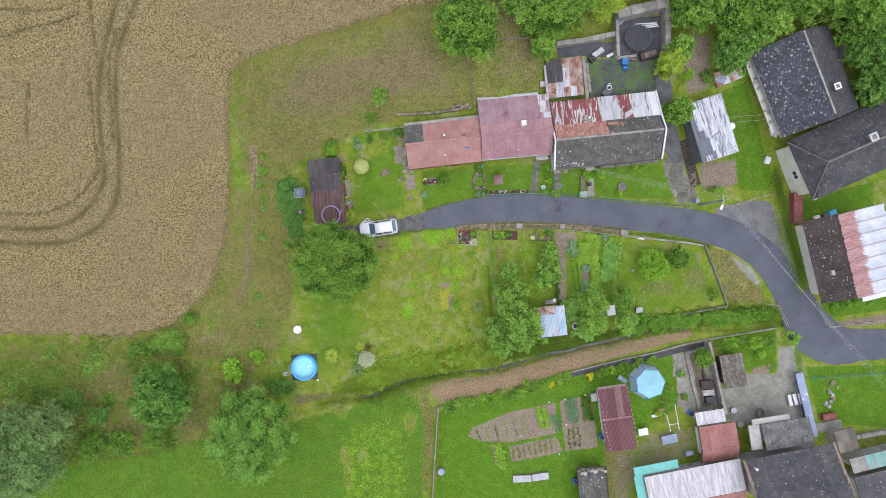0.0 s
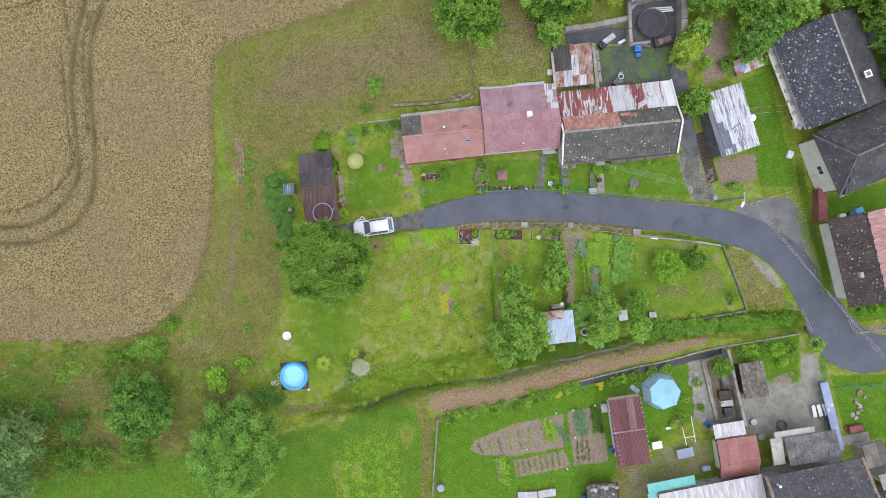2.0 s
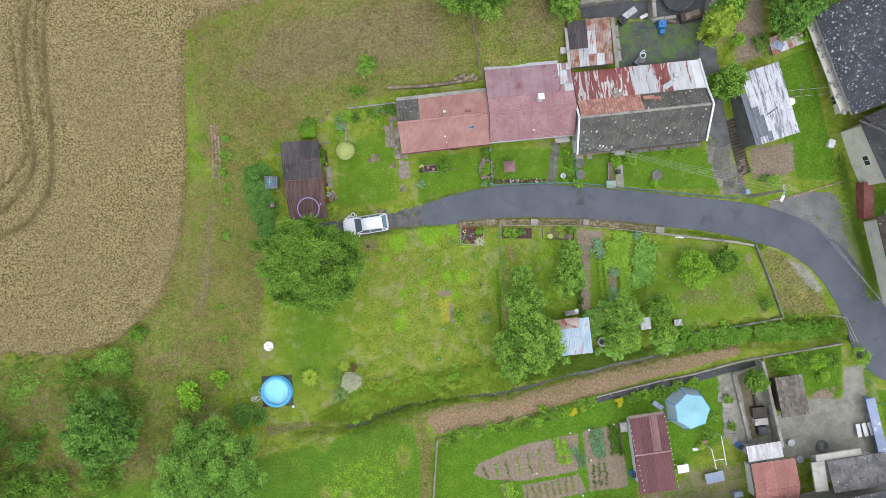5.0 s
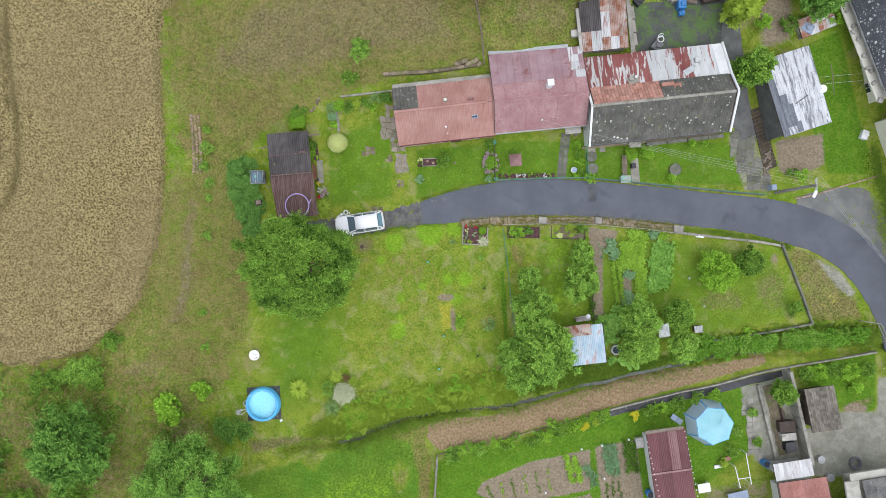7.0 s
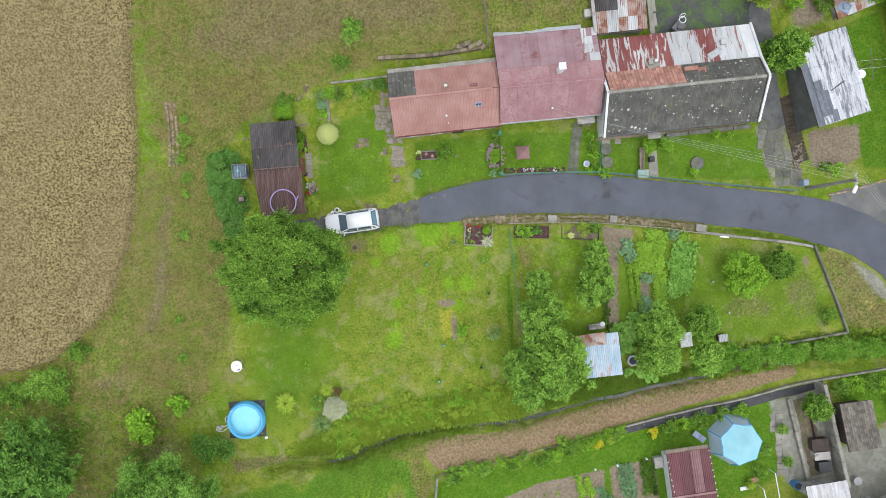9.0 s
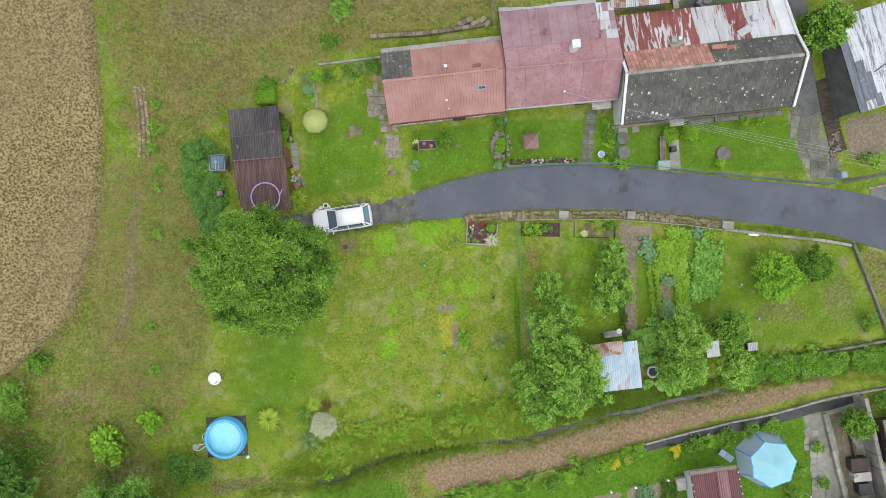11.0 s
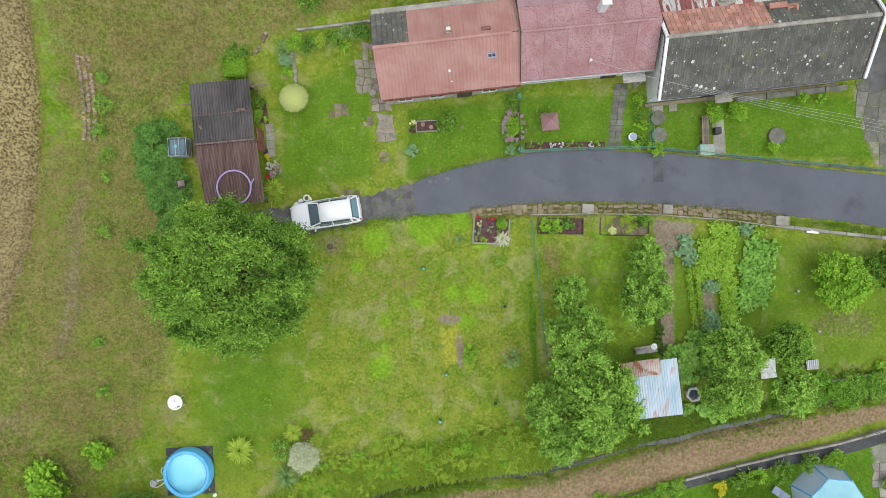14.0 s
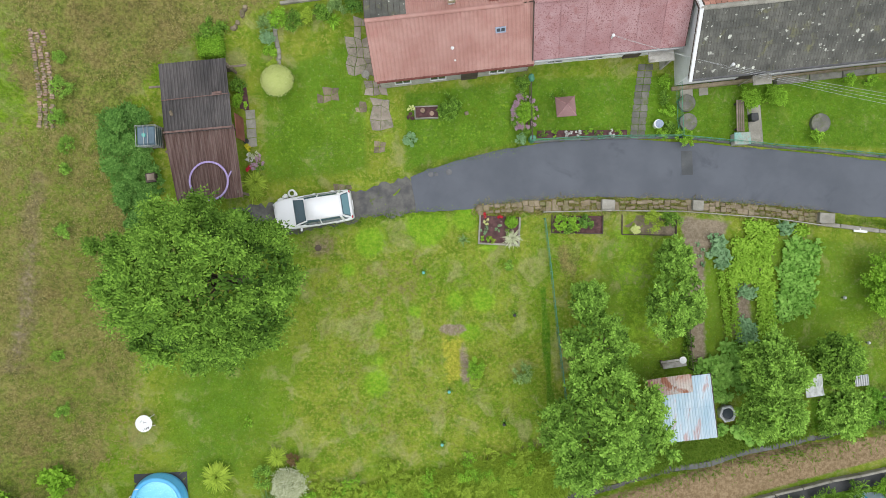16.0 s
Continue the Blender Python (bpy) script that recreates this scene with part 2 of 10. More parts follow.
M["mossy_stone"] = surface("mossy_stone", (0.205, 0.160, 0.105), (0.290, 0.235, 0.162), 2.0, 18, 0.95, 0.6, vary=0.12, stain=(0.165, 0.158, 0.070), stain_scale=1.8, stain_cut=(0.48, 0.66))
M["red_flag"] = surface("reddish_flagstone", (0.235, 0.195, 0.155), (0.335, 0.285, 0.235), 2.0, 18, 0.9, 0.5, vary=0.2, stain=(0.20, 0.19, 0.13))
M["brick"] = surface("old_brick", (0.28, 0.175, 0.125), (0.42, 0.31, 0.245), 4, 25, 0.9, 0.5, vary=0.3, stain=(0.17, 0.17, 0.08), stain_cut=(0.46, 0.62))
M["plaster"] = surface("grey_plaster", (0.36, 0.34, 0.31), (0.50, 0.48, 0.44), 0.8, 20, 0.9, 0.3, stain=(0.25, 0.23, 0.20), stain_scale=0.8)
M["white_paint"] = surface("white_paint", (0.70, 0.70, 0.70), (0.80, 0.80, 0.80), 1.5, 15, 0.6, 0.15, stain=(0.55, 0.54, 0.50), stain_scale=1.4, stain_cut=(0.6, 0.75), fine_amount=0.12)
M["orange_tin"] = surface("salmon_painted_tile_sheet", (0.365, 0.182, 0.152), (0.450, 0.258, 0.222), 0.7, 26, 0.65, 0.2, vary=0.05, stain=(0.39, 0.19, 0.165), stain_scale=1.6, stain_cut=(0.5, 0.75), fine_amount=0.4)
M["rose_tin"] = surface("rose_painted_felt", (0.345, 0.180, 0.186), (0.425, 0.262, 0.268), 0.8, 26, 0.75, 0.4, vary=0.06, stain=(0.33, 0.155, 0.155), stain_scale=2.4, stain_cut=(0.5, 0.7), speck=(0.225, 0.095, 0.095), speck_scale=15.0, speck_cut=(0.54, 0.66), fine_amount=0.45)
M["mauve_tin"] = surface("faded_mauve_sheet", (0.30, 0.175, 0.195), (0.37, 0.250, 0.265), 0.8, 10, 0.6, 0.2, vary=0.08, stain=(0.25, 0.095, 0.085), stain_scale=0.9, stain_cut=(0.58, 0.7), fine_amount=0.25)
M["peeling_tin"] = surface("red_paint_on_bare_tin", (0.225, 0.055, 0.048), (0.27, 0.095, 0.085), 1.0, 12, 0.5, 0.2, vary=0.1, stain=(0.55, 0.54, 0.52), stain_scale=0.9, stain_cut=(0.53, 0.57), stretch=(3.4, 0.36, 1))
M["bare_tin"] = surface("bare_galvanised_tin", (0.46, 0.47, 0.47), (0.60, 0.60, 0.60), 0.9, 10, 0.5, 0.1, stain=(0.30, 0.14, 0.11), stain_scale=1.1, stain_cut=(0.56, 0.61), stretch=(3.4, 0.36, 1), vary=0.1, fine_amount=0.2)
M["rusty_tin"] = surface("rusty_tin", (0.34, 0.19, 0.14), (0.45, 0.41, 0.38), 0.9, 14, 0.7, 0.3, stain=(0.26, 0.105, 0.06), stain_scale=1.4, stain_cut=(0.48, 0.6), vary=0.2)
M["blue_tin"] = surface("pale_corrugated_tin", (0.33, 0.46, 0.55), (0.50, 0.58, 0.64), 0.9, 12, 0.5, 0.1, stain=(0.44, 0.33, 0.33), stain_scale=0.9, stain_cut=(0.55, 0.66), stretch=(2.2, 0.5, 1), vary=0.05, fine_amount=0.2)
M["grey_tile"] = surface("weathered_grey_tile", (0.082, 0.082, 0.072), (0.140, 0.136, 0.118), 0.8, 20, 0.9, 0.5, vary=0.17, by="island", stain=(0.155, 0.150, 0.085), stain_scale=1.2, stain_cut=(0.55, 0.7), lichen=((0.66, 0.66, 0.58), 2.5, 0.40))
M["tan_tile"] = surface("weathered_tan_tile", (0.135, 0.120, 0.096), (0.225, 0.200, 0.162), 0.9, 18, 0.9, 0.5, vary=0.3, by="island")
M["mottled_felt"] = surface("mottled_grey_felt", (0.095, 0.095, 0.095), (0.185, 0.178, 0.165), 1.3, 14, 0.9, 0.4, vary=0.1, stain=(0.060, 0.062, 0.066), stain_scale=1.6, stain_cut=(0.52, 0.66), lichen=((0.36, 0.35, 0.31), 2.6, 0.42))
M["orange_tile"] = surface("orange_clay_tile", (0.36, 0.165, 0.120), (0.44, 0.24, 0.185), 1.0, 18, 0.85, 0.4, vary=0.26, by="island")
M["slate"] = surface("dark_slate_with_lichen", (0.046, 0.050, 0.060), (0.072, 0.077, 0.088), 0.4, 14, 0.85, 0.4, lichen=((0.44, 0.46, 0.44), 3.8, 0.66), vary=0.18, by="island")
M["slate_plain"] = surface("dark_slate", (0.062, 0.062, 0.066), (0.092, 0.09, 0.09), 0.5, 14, 0.85, 0.4, lichen=((0.40, 0.40, 0.36), 3.4, 0.42), vary=0.16, by="island", stain=(0.12, 0.12, 0.105), stain_scale=0.5, stain_cut=(0.55, 0.75))
M["brown_tile"] = surface("dark_brown_tile_with_lichen", (0.052, 0.040, 0.034), (0.082, 0.066, 0.056), 0.6, 14, 0.9, 0.5, lichen=((0.42, 0.40, 0.34), 3.4, 0.50), vary=0.16, by="island")
M["dark_sheet"] = surface("dark_brown_corrugated_sheet", (0.062, 0.056, 0.056), (0.118, 0.105, 0.103), 0.8, 14, 0.8, 0.3, vary=0.15, stain=(0.15, 0.13, 0.125), stain_scale=1.1, stain_cut=(0.55, 0.72), stretch=(1.8, 0.6, 1))
M["brown_sheet"] = surface("red_brown_corrugated_sheet", (0.105, 0.058, 0.048), (0.175, 0.112, 0.098), 1.2, 14, 0.75, 0.3, vary=0.12, stretch=(4.5, 0.4, 1), stain=(0.21, 0.155, 0.135), stain_scale=1.2, stain_cut=(0.55, 0.72))
M["maroon_sheet"] = surface("maroon_corrugated_sheet", (0.150, 0.058, 0.062), (0.195, 0.085, 0.088), 0.6, 12, 0.7, 0.2, vary=0.12, fine_amount=0.25)
M["faded_maroon"] = surface("faded_maroon_sheet", (0.245, 0.135, 0.132), (0.315, 0.185, 0.180), 0.8, 12, 0.7, 0.2, fine_amount=0.25)
M["red_tile"] = surface("red_tile", (0.325, 0.135, 0.110), (0.40, 0.195, 0.165), 0.8, 12, 0.8, 0.4, vary=0.1, by="island", lichen=((0.20, 0.13, 0.11), 2.6, 0.36), stain=(0.28, 0.20, 0.17), stain_scale=1.5, stain_cut=(0.6, 0.75))
M["pink_rust"] = surface("pink_rust", (0.40, 0.20, 0.175), (0.55, 0.42, 0.40), 0.9, 10, 0.7, 0.2, stain=(0.30, 0.12, 0.10), stain_scale=1.3, stain_cut=(0.52, 0.62))
def streaked(name, turn, base, base2, stain, patch, rough=0.7):
    """Coated roofing with stains drawn out along the fall of the roof, which runs at that angle to the y axis."""
    m, nt, bs = node_mat(name)
    mp = nt.nodes.new("ShaderNodeMapping")
    mp.inputs[2].default_value = (0, 0, radians(-turn))
    nt.links.new(place(nt), mp.inputs[0])
    run = nt.nodes.new("ShaderNodeMapping")
    run.inputs[3].default_value = (3.2, 0.42, 1)
    nt.links.new(mp.outputs[0], run.inputs[0])
    col = blend(nt, ramp(nt, grain(nt, run.outputs[0], 1.4, 5, 0.6), 0.35, 0.65), base, base2)
    col = blend(nt, calc(nt, "MULTIPLY", ramp(nt, grain(nt, run.outputs[0], 1.1, 6, 0.7, 0.4), 0.47, 0.57), 0.85), col, stain)
    col = blend(nt, calc(nt, "MULTIPLY", ramp(nt, grain(nt, mp.outputs[0], 3.5, 4, 0.7), 0.55, 0.68), 0.5), col, patch)
    nt.links.new(col, bs.inputs["Base Color"])
    bs.inputs["Roughness"].default_value = rough
    relief(nt, bs, grain(nt, run.outputs[0], 6.0, 4, 0.6), 0.3)
    return m


def rusted_sheet(name, edge, length):
    """White sheets that have rusted through to pink from their upper end down, in ragged tongues."""
    m, nt, bs = node_mat(name)
    own, world_pos = place(nt, True), place(nt, False, (1.6, 1.6, 1.6))
    sep = nt.nodes.new("ShaderNodeSeparateXYZ")
    nt.links.new(own, sep.inputs[0])
    shift = nt.nodes.new("ShaderNodeVectorMath")
    shift.operation = "MULTIPLY_ADD"
    nt.links.new(nt.nodes.new("ShaderNodeObjectInfo").outputs["Random"], shift.inputs[0])
    shift.inputs[1].default_value = (37, 53, 0)
    nt.links.new(own, shift.inputs[2])
    run = nt.nodes.new("ShaderNodeMapping")
    run.inputs[3].default_value = (4.0, 0.55, 1)
    nt.links.new(shift.outputs[0], run.inputs[0])
    ragged = calc(nt, "MULTIPLY_ADD", grain(nt, run.outputs[0], 1.3, 5, 0.7, 0.3), 2.2, calc(nt, "ADD", sep.outputs[1], -1.1))
    worn = ramp(nt, ragged, length - edge - 0.2, length - edge + 0.2)
    white = blend(nt, ramp(nt, grain(nt, world_pos, 0.6, 4), 0.35, 0.65), (0.50, 0.54, 0.58), (0.64, 0.66, 0.68))
    white = blend(nt, calc(nt, "MULTIPLY", ramp(nt, grain(nt, run.outputs[0], 2.2, 4, 0.6), 0.56, 0.68), 0.5), white, (0.42, 0.27, 0.24))
    pink = blend(nt, ramp(nt, grain(nt, run.outputs[0], 1.8, 5, 0.65), 0.38, 0.62), (0.33, 0.145, 0.122), (0.45, 0.290, 0.270))
    lap = calc(nt, "ABSOLUTE", calc(nt, "ADD", calc(nt, "DIVIDE", sep.outputs[0], 1.32), -0.5))
    col = blend(nt, calc(nt, "MULTIPLY", ramp(nt, lap, 0.40, 0.48), 0.6), blend(nt, worn, white, pink), (0.26, 0.17, 0.15))
    nt.links.new(col, bs.inputs["Base Color"])
    bs.inputs["Roughness"].default_value = 0.6
    return m


M["garage_felt"] = streaked("streaked_white_felt", 16.5, (0.45, 0.46, 0.48), (0.63, 0.64, 0.66), (0.13, 0.14, 0.16), (0.30, 0.31, 0.33))
M["grey_felt"] = streaked("bare_grey_felt", 16.5, (0.13, 0.145, 0.17), (0.18, 0.195, 0.22), (0.10, 0.11, 0.13), (0.30, 0.31, 0.33))
M["white_felt"] = streaked("flaking_white_roof_paint", 11.2, (0.46, 0.45, 0.45), (0.64, 0.63, 0.63), (0.40, 0.365, 0.355), (0.68, 0.68, 0.68))
M["rusted_white"] = rusted_sheet("rusted_white_sheet", 2.0, 5.6)
M["pale_cement"] = surface("pale_cement_render", (0.40, 0.385, 0.335), (0.50, 0.485, 0.43), 0.8, 20, 0.9, 0.3, stain=(0.33, 0.31, 0.26), stain_scale=1.1, stain_cut=(0.5, 0.7))
M["cream_render"] = surface("cream_render", (0.66, 0.63, 0.54), (0.76, 0.73, 0.64), 0.8, 20, 0.9, 0.2, stain=(0.50, 0.46, 0.38), stain_scale=1.1, stain_cut=(0.55, 0.75), fine_amount=0.15)
M["wood"] = surface("grey_weathered_wood", (0.16, 0.125, 0.095), (0.26, 0.21, 0.165), 2.0, 20, 0.85, 0.4, vary=0.2)
M["dark_wood"] = surface("dark_wood", (0.055, 0.040, 0.032), (0.10, 0.075, 0.06), 2.0, 20, 0.85, 0.4, vary=0.2)
M["rust"] = surface("rust_red_metal", (0.19, 0.055, 0.045), (0.27, 0.10, 0.08), 1.5, 14, 0.7, 0.3)
M["green_metal"] = surface("green_painted_metal", (0.055, 0.21, 0.125), (0.09, 0.27, 0.17), 2, 15, 0.5, 0.1)
M["green_sheet"] = surface("faded_green_sheet", (0.15, 0.33, 0.28), (0.25, 0.42, 0.36), 1, 12, 0.6, 0.1, stain=(0.33, 0.31, 0.27), stain_scale=1.2, stain_cut=(0.5, 0.65))
M["teal"] = surface("teal_paint", (0.13, 0.44, 0.38), (0.18, 0.52, 0.45), 1, 12, 0.6, 0.1, fine_amount=0.2)
M["galv"] = surface("galvanised_steel", (0.40, 0.41, 0.41), (0.52, 0.53, 0.53), 2, 18, 0.45, 0.1, metal=0.4)
M["black_plastic"] = surface("black_plastic", (0.022, 0.023, 0.026), (0.04, 0.041, 0.045), 2, 15, 0.5, 0.1)
M["car_white"] = surface("white_car_paint", (0.78, 0.78, 0.79), (0.80, 0.80, 0.81), 0.5, 6, 0.28, 0.0, fine_amount=0.03, coat=0.6)
M["rubber"] = surface("black_rubber", (0.018, 0.018, 0.019), (0.028, 0.028, 0.03), 4, 30, 0.9, 0.2)
M["plastic_white"] = surface("white_plastic", (0.72, 0.73, 0.73), (0.80, 0.80, 0.80), 2, 8, 0.4, 0.0, fine_amount=0.08)
M["pool_blue"] = surface("pool_blue_vinyl", (0.09, 0.42, 0.76), (0.13, 0.48, 0.82), 1.5, 6, 0.4, 0.05, fine_amount=0.1)
M["pool_floor"] = surface("pale_pool_vinyl", (0.30, 0.78, 0.92), (0.38, 0.84, 0.95), 1.5, 6, 0.45, 0.05, fine_amount=0.1)
M["purple_hose"] = surface("lilac_hose", (0.36, 0.27, 0.52), (0.44, 0.34, 0.60), 3, 12, 0.5, 0.1)
M["blue_plastic"] = surface("blue_plastic", (0.035, 0.17, 0.42), (0.05, 0.21, 0.50), 2, 10, 0.4, 0.0, fine_amount=0.1)
M["slate_blue"] = surface("slate_blue_panel", (0.24, 0.29, 0.40), (0.32, 0.38, 0.48), 1.2, 10, 0.6, 0.1)
M["blue_sheet"] = surface("slate_blue_sheet", (0.21, 0.27, 0.40), (0.30, 0.36, 0.50), 0.5, 8, 0.5, 0.05, fine_amount=0.1, stain=(0.62, 0.66, 0.70), stain_scale=0.35, stain_cut=(0.60, 0.64))
M["bark"] = surface("bark", (0.075, 0.055, 0.04), (0.13, 0.10, 0.075), 4, 20, 0.95, 0.7)
M["mulch"] = surface("dark_red_mulch", (0.060, 0.030, 0.030), (0.135, 0.065, 0.065), 4, 25, 0.95, 0.7)
M["stream_mud"] = surface("wet_stream_mud", (0.020, 0.020, 0.018), (0.045, 0.042, 0.036), 2, 15, 0.35, 0.2)
M["lead"] = surface("dark_grey_flashing", (0.10, 0.10, 0.105), (0.16, 0.16, 0.165), 2, 15, 0.6, 0.1)


def glass_mat(name, tint, rough=0.05, alpha=1.0):
    m, nt, bs = node_mat(name)
    bs.inputs["Base Color"].default_value = (*tint, 1)
    bs.inputs["Roughness"].default_value = rough
    bs.inputs["Transmission Weight"].default_value = alpha
    bs.inputs["IOR"].default_value = 1.45
    return m


M["car_glass"] = glass_mat("tinted_car_glass", (0.06, 0.10, 0.12), 0.05, 0.0)
M["rear_glass"] = glass_mat("pale_car_glass", (0.16, 0.28, 0.32), 0.05, 0.0)
M["window"] = glass_mat("window_glass", (0.05, 0.06, 0.07), 0.05, 0.0)
M["water"] = glass_mat("pool_water", (0.75, 0.95, 1.0), 0.03, 1.0)
M["poly_glass"] = glass_mat("pale_blue_sheet_glass", (0.78, 0.86, 0.97), 0.35, 0.1)
M["canopy"] = surface("pale_cyan_canopy", (0.46, 0.82, 0.90), (0.55, 0.88, 0.94), 1.2, 8, 0.6, 0.05, fine_amount=0.08)

M["tank_blue"] = surface("dull_blue_plastic", (0.085, 0.135, 0.175), (0.12, 0.18, 0.225), 1.5, 10, 0.5, 0.1, fine_amount=0.2)

# The wide dark-to-light spans also carry the shade painted into inner leaves.
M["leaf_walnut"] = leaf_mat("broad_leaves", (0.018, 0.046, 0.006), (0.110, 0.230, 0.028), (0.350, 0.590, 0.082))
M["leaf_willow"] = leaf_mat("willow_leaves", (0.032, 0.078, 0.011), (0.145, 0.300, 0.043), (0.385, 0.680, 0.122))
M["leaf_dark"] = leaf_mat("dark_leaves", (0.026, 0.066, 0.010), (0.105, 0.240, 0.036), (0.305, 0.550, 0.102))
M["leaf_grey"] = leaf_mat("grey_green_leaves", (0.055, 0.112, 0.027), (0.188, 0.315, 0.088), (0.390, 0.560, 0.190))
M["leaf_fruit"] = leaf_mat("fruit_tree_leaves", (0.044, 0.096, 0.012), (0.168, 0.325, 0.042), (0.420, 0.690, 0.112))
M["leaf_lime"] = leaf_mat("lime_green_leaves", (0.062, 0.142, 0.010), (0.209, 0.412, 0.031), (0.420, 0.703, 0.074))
M["leaf_yellow"] = leaf_mat("yellow_green_leaves", (0.175, 0.275, 0.028), (0.310, 0.430, 0.045), (0.460, 0.600, 0.080))
M["leaf_variegated"] = leaf_mat("variegated_leaves", (0.520, 0.600, 0.200), (0.700, 0.750, 0.300), (0.800, 0.820, 0.440))
M["leaf_salad"] = leaf_mat("salad_leaves", (0.200, 0.370, 0.030), (0.340, 0.560, 0.060), (0.480, 0.700, 0.110))
M["leaf_squash"] = leaf_mat("squash_leaves", (0.140, 0.320, 0.048), (0.270, 0.500, 0.090), (0.410, 0.660, 0.150))
M["leaf_ivy"] = leaf_mat("ivy_leaves", (0.045, 0.125, 0.022), (0.120, 0.275, 0.050), (0.265, 0.480, 0.110))
M["leaf_cabbage"] = leaf_mat("blue_green_cabbage_leaves", (0.140, 0.264, 0.117), (0.238, 0.408, 0.194), (0.367, 0.552, 0.296))
M["leaf_silver"] = leaf_mat("silver_leaves", (0.350, 0.390, 0.215), (0.560, 0.590, 0.370), (0.740, 0.750, 0.545))
M["grass_blade"] = leaf_mat("grass_blades", (0.097, 0.185, 0.018), (0.166, 0.283, 0.029), (0.276, 0.381, 0.060))
M["leaf_bank"] = leaf_mat("bank_leaves", (0.040, 0.115, 0.010), (0.135, 0.315, 0.028), (0.330, 0.610, 0.075))
M["bronze"] = leaf_mat("bronze_leaves", (0.110, 0.070, 0.030), (0.210, 0.140, 0.060), (0.340, 0.240, 0.110))
M["grass_dry"] = leaf_mat("dry_grass_blades", (0.235, 0.195, 0.070), (0.350, 0.300, 0.115), (0.480, 0.420, 0.190))
M["petal_pink"] = leaf_mat("pink_petals", (0.330, 0.190, 0.260), (0.480, 0.300, 0.400), (0.640, 0.460, 0.570))
M["petal_yellow"] = leaf_mat("yellow_petals", (0.46, 0.42, 0.02), (0.62, 0.57, 0.03), (0.76, 0.71, 0.06))
M["petal_red"] = leaf_mat("red_petals", (0.40, 0.02, 0.03), (0.55, 0.03, 0.05), (0.70, 0.08, 0.10))
M["petal_white"] = leaf_mat("white_petals", (0.55, 0.55, 0.52), (0.68, 0.68, 0.66), (0.80, 0.80, 0.78))

# ---- building helpers ----
def step(a, b, x):
    u = np.clip((np.asarray(x, float) - a) / (b - a), 0, 1)
    return u * u * (3 - 2 * u)


def ground_z(x, y):
    """Height of the land: a bank rising to the west, a hillside to the north, a gully along the stream."""
    x, y = np.asarray(x, float), np.asarray(y, float)
    edge = 17.6 - 2.6 * step(-9, -1, y)
    z = 2.8 * step(0, 9, -x - edge) + 5.0 * step(7, 22, y) * (1 - 0.45 * step(6, 16, x)) - 0.4 * step(5, 20, x)
    z = z + 0.05 * np.clip(y - 22, 0, 60) + 0.03 * np.clip(-x - 24, 0, 80)
    return z


def gz(x, y):
    return float(ground_z(x, y))


def lie(x, y, rz=0.0, z=None):
    """A pose that lies on the land, tilted with it."""
    e = 0.2
    n = Vector(((gz(x - e, y) - gz(x + e, y)) / (2 * e), (gz(x, y - e) - gz(x, y + e)) / (2 * e), 1)).normalized()
    turn = Vector((0, 0, 1)).rotation_difference(n).to_matrix().to_4x4()
    return Matrix.Translation((x, y, gz(x, y) if z is None else z)) @ turn @ pose(0, 0, 0, 0, 0, rz)


def part(name, bm, material, parent, label=""):
    me = bpy.data.meshes.new(name)
    bm.to_mesh(me)
    bm.free()
    me.materials.append(material)
    ob = new(name, me)
    ob.parent = parent
    if label:
        tagged(ob, label)
    return ob


def shared(name, me, parent, m):
    ob = new(name, me)
    ob.parent = parent
    ob.matrix_local = m
    return ob


def thing(name, x, y, label, category, rz=0.0, z=None, group="", kind=""):
    ob = new(name)
    ob.matrix_world = pose(x, y, gz(x, y) if z is None else z, 0, 0, rz)
    return tagged(ob, label, category, group, kind)


def solo(name, bm, material, label, category, x=0, y=0, rz=0.0, z=None, group="", kind=""):
    ob = part(name, bm, material, None)
    ob.matrix_world = pose(x, y, gz(x, y) if z is None else z, 0, 0, rz)
    return tagged(ob, label, category, group, kind)


def np_mesh(name, verts, quads, material, extra=None, smooth=False):
    me = bpy.data.meshes.new(name)
    verts, quads = np.asarray(verts, np.float32), np.asarray(quads, np.int32)
    me.vertices.add(len(verts))
    me.vertices.foreach_set("co", verts.ravel())
    k = quads.shape[1]
    me.loops.add(quads.size)
    me.loops.foreach_set("vertex_index", quads.ravel())
    me.polygons.add(len(quads))
    me.polygons.foreach_set("loop_start", np.arange(0, quads.size, k, dtype=np.int32))
    me.polygons.foreach_set("loop_total", np.full(len(quads), k, np.int32))
    for key, values in (extra or {}).items():
        values = np.asarray(values, np.float32)
        if values.ndim == 2:
            me.attributes.new(key, "FLOAT_COLOR", "POINT").data.foreach_set("color", values.ravel())
        else:
            me.attributes.new(key, "FLOAT", "POINT").data.foreach_set("value", values)
    me.materials.append(material)
    me.update(calc_edges=True)
    me.validate()
    if not smooth:
        me.shade_flat()
    return me


def box(bm, sx, sy, sz, x=0, y=0, z=0, rz=0.0, rx=0.0, ry=0.0, bevel=0.0):
    """A block that stands on z, with its edges taken off."""
    made = bmesh.ops.create_cube(bm, size=1)["verts"]
    bmesh.ops.transform(bm, matrix=pose(x, y, z, rx, ry, rz) @ Matrix.Diagonal((sx, sy, sz, 1)) @ pose(0, 0, 0.5), verts=made)
    if bevel:
        edges = {e for v in made for e in v.link_edges}
        bmesh.ops.bevel(bm, geom=list(edges), offset=bevel, segments=1, affect="EDGES", profile=0.6)
    return bm


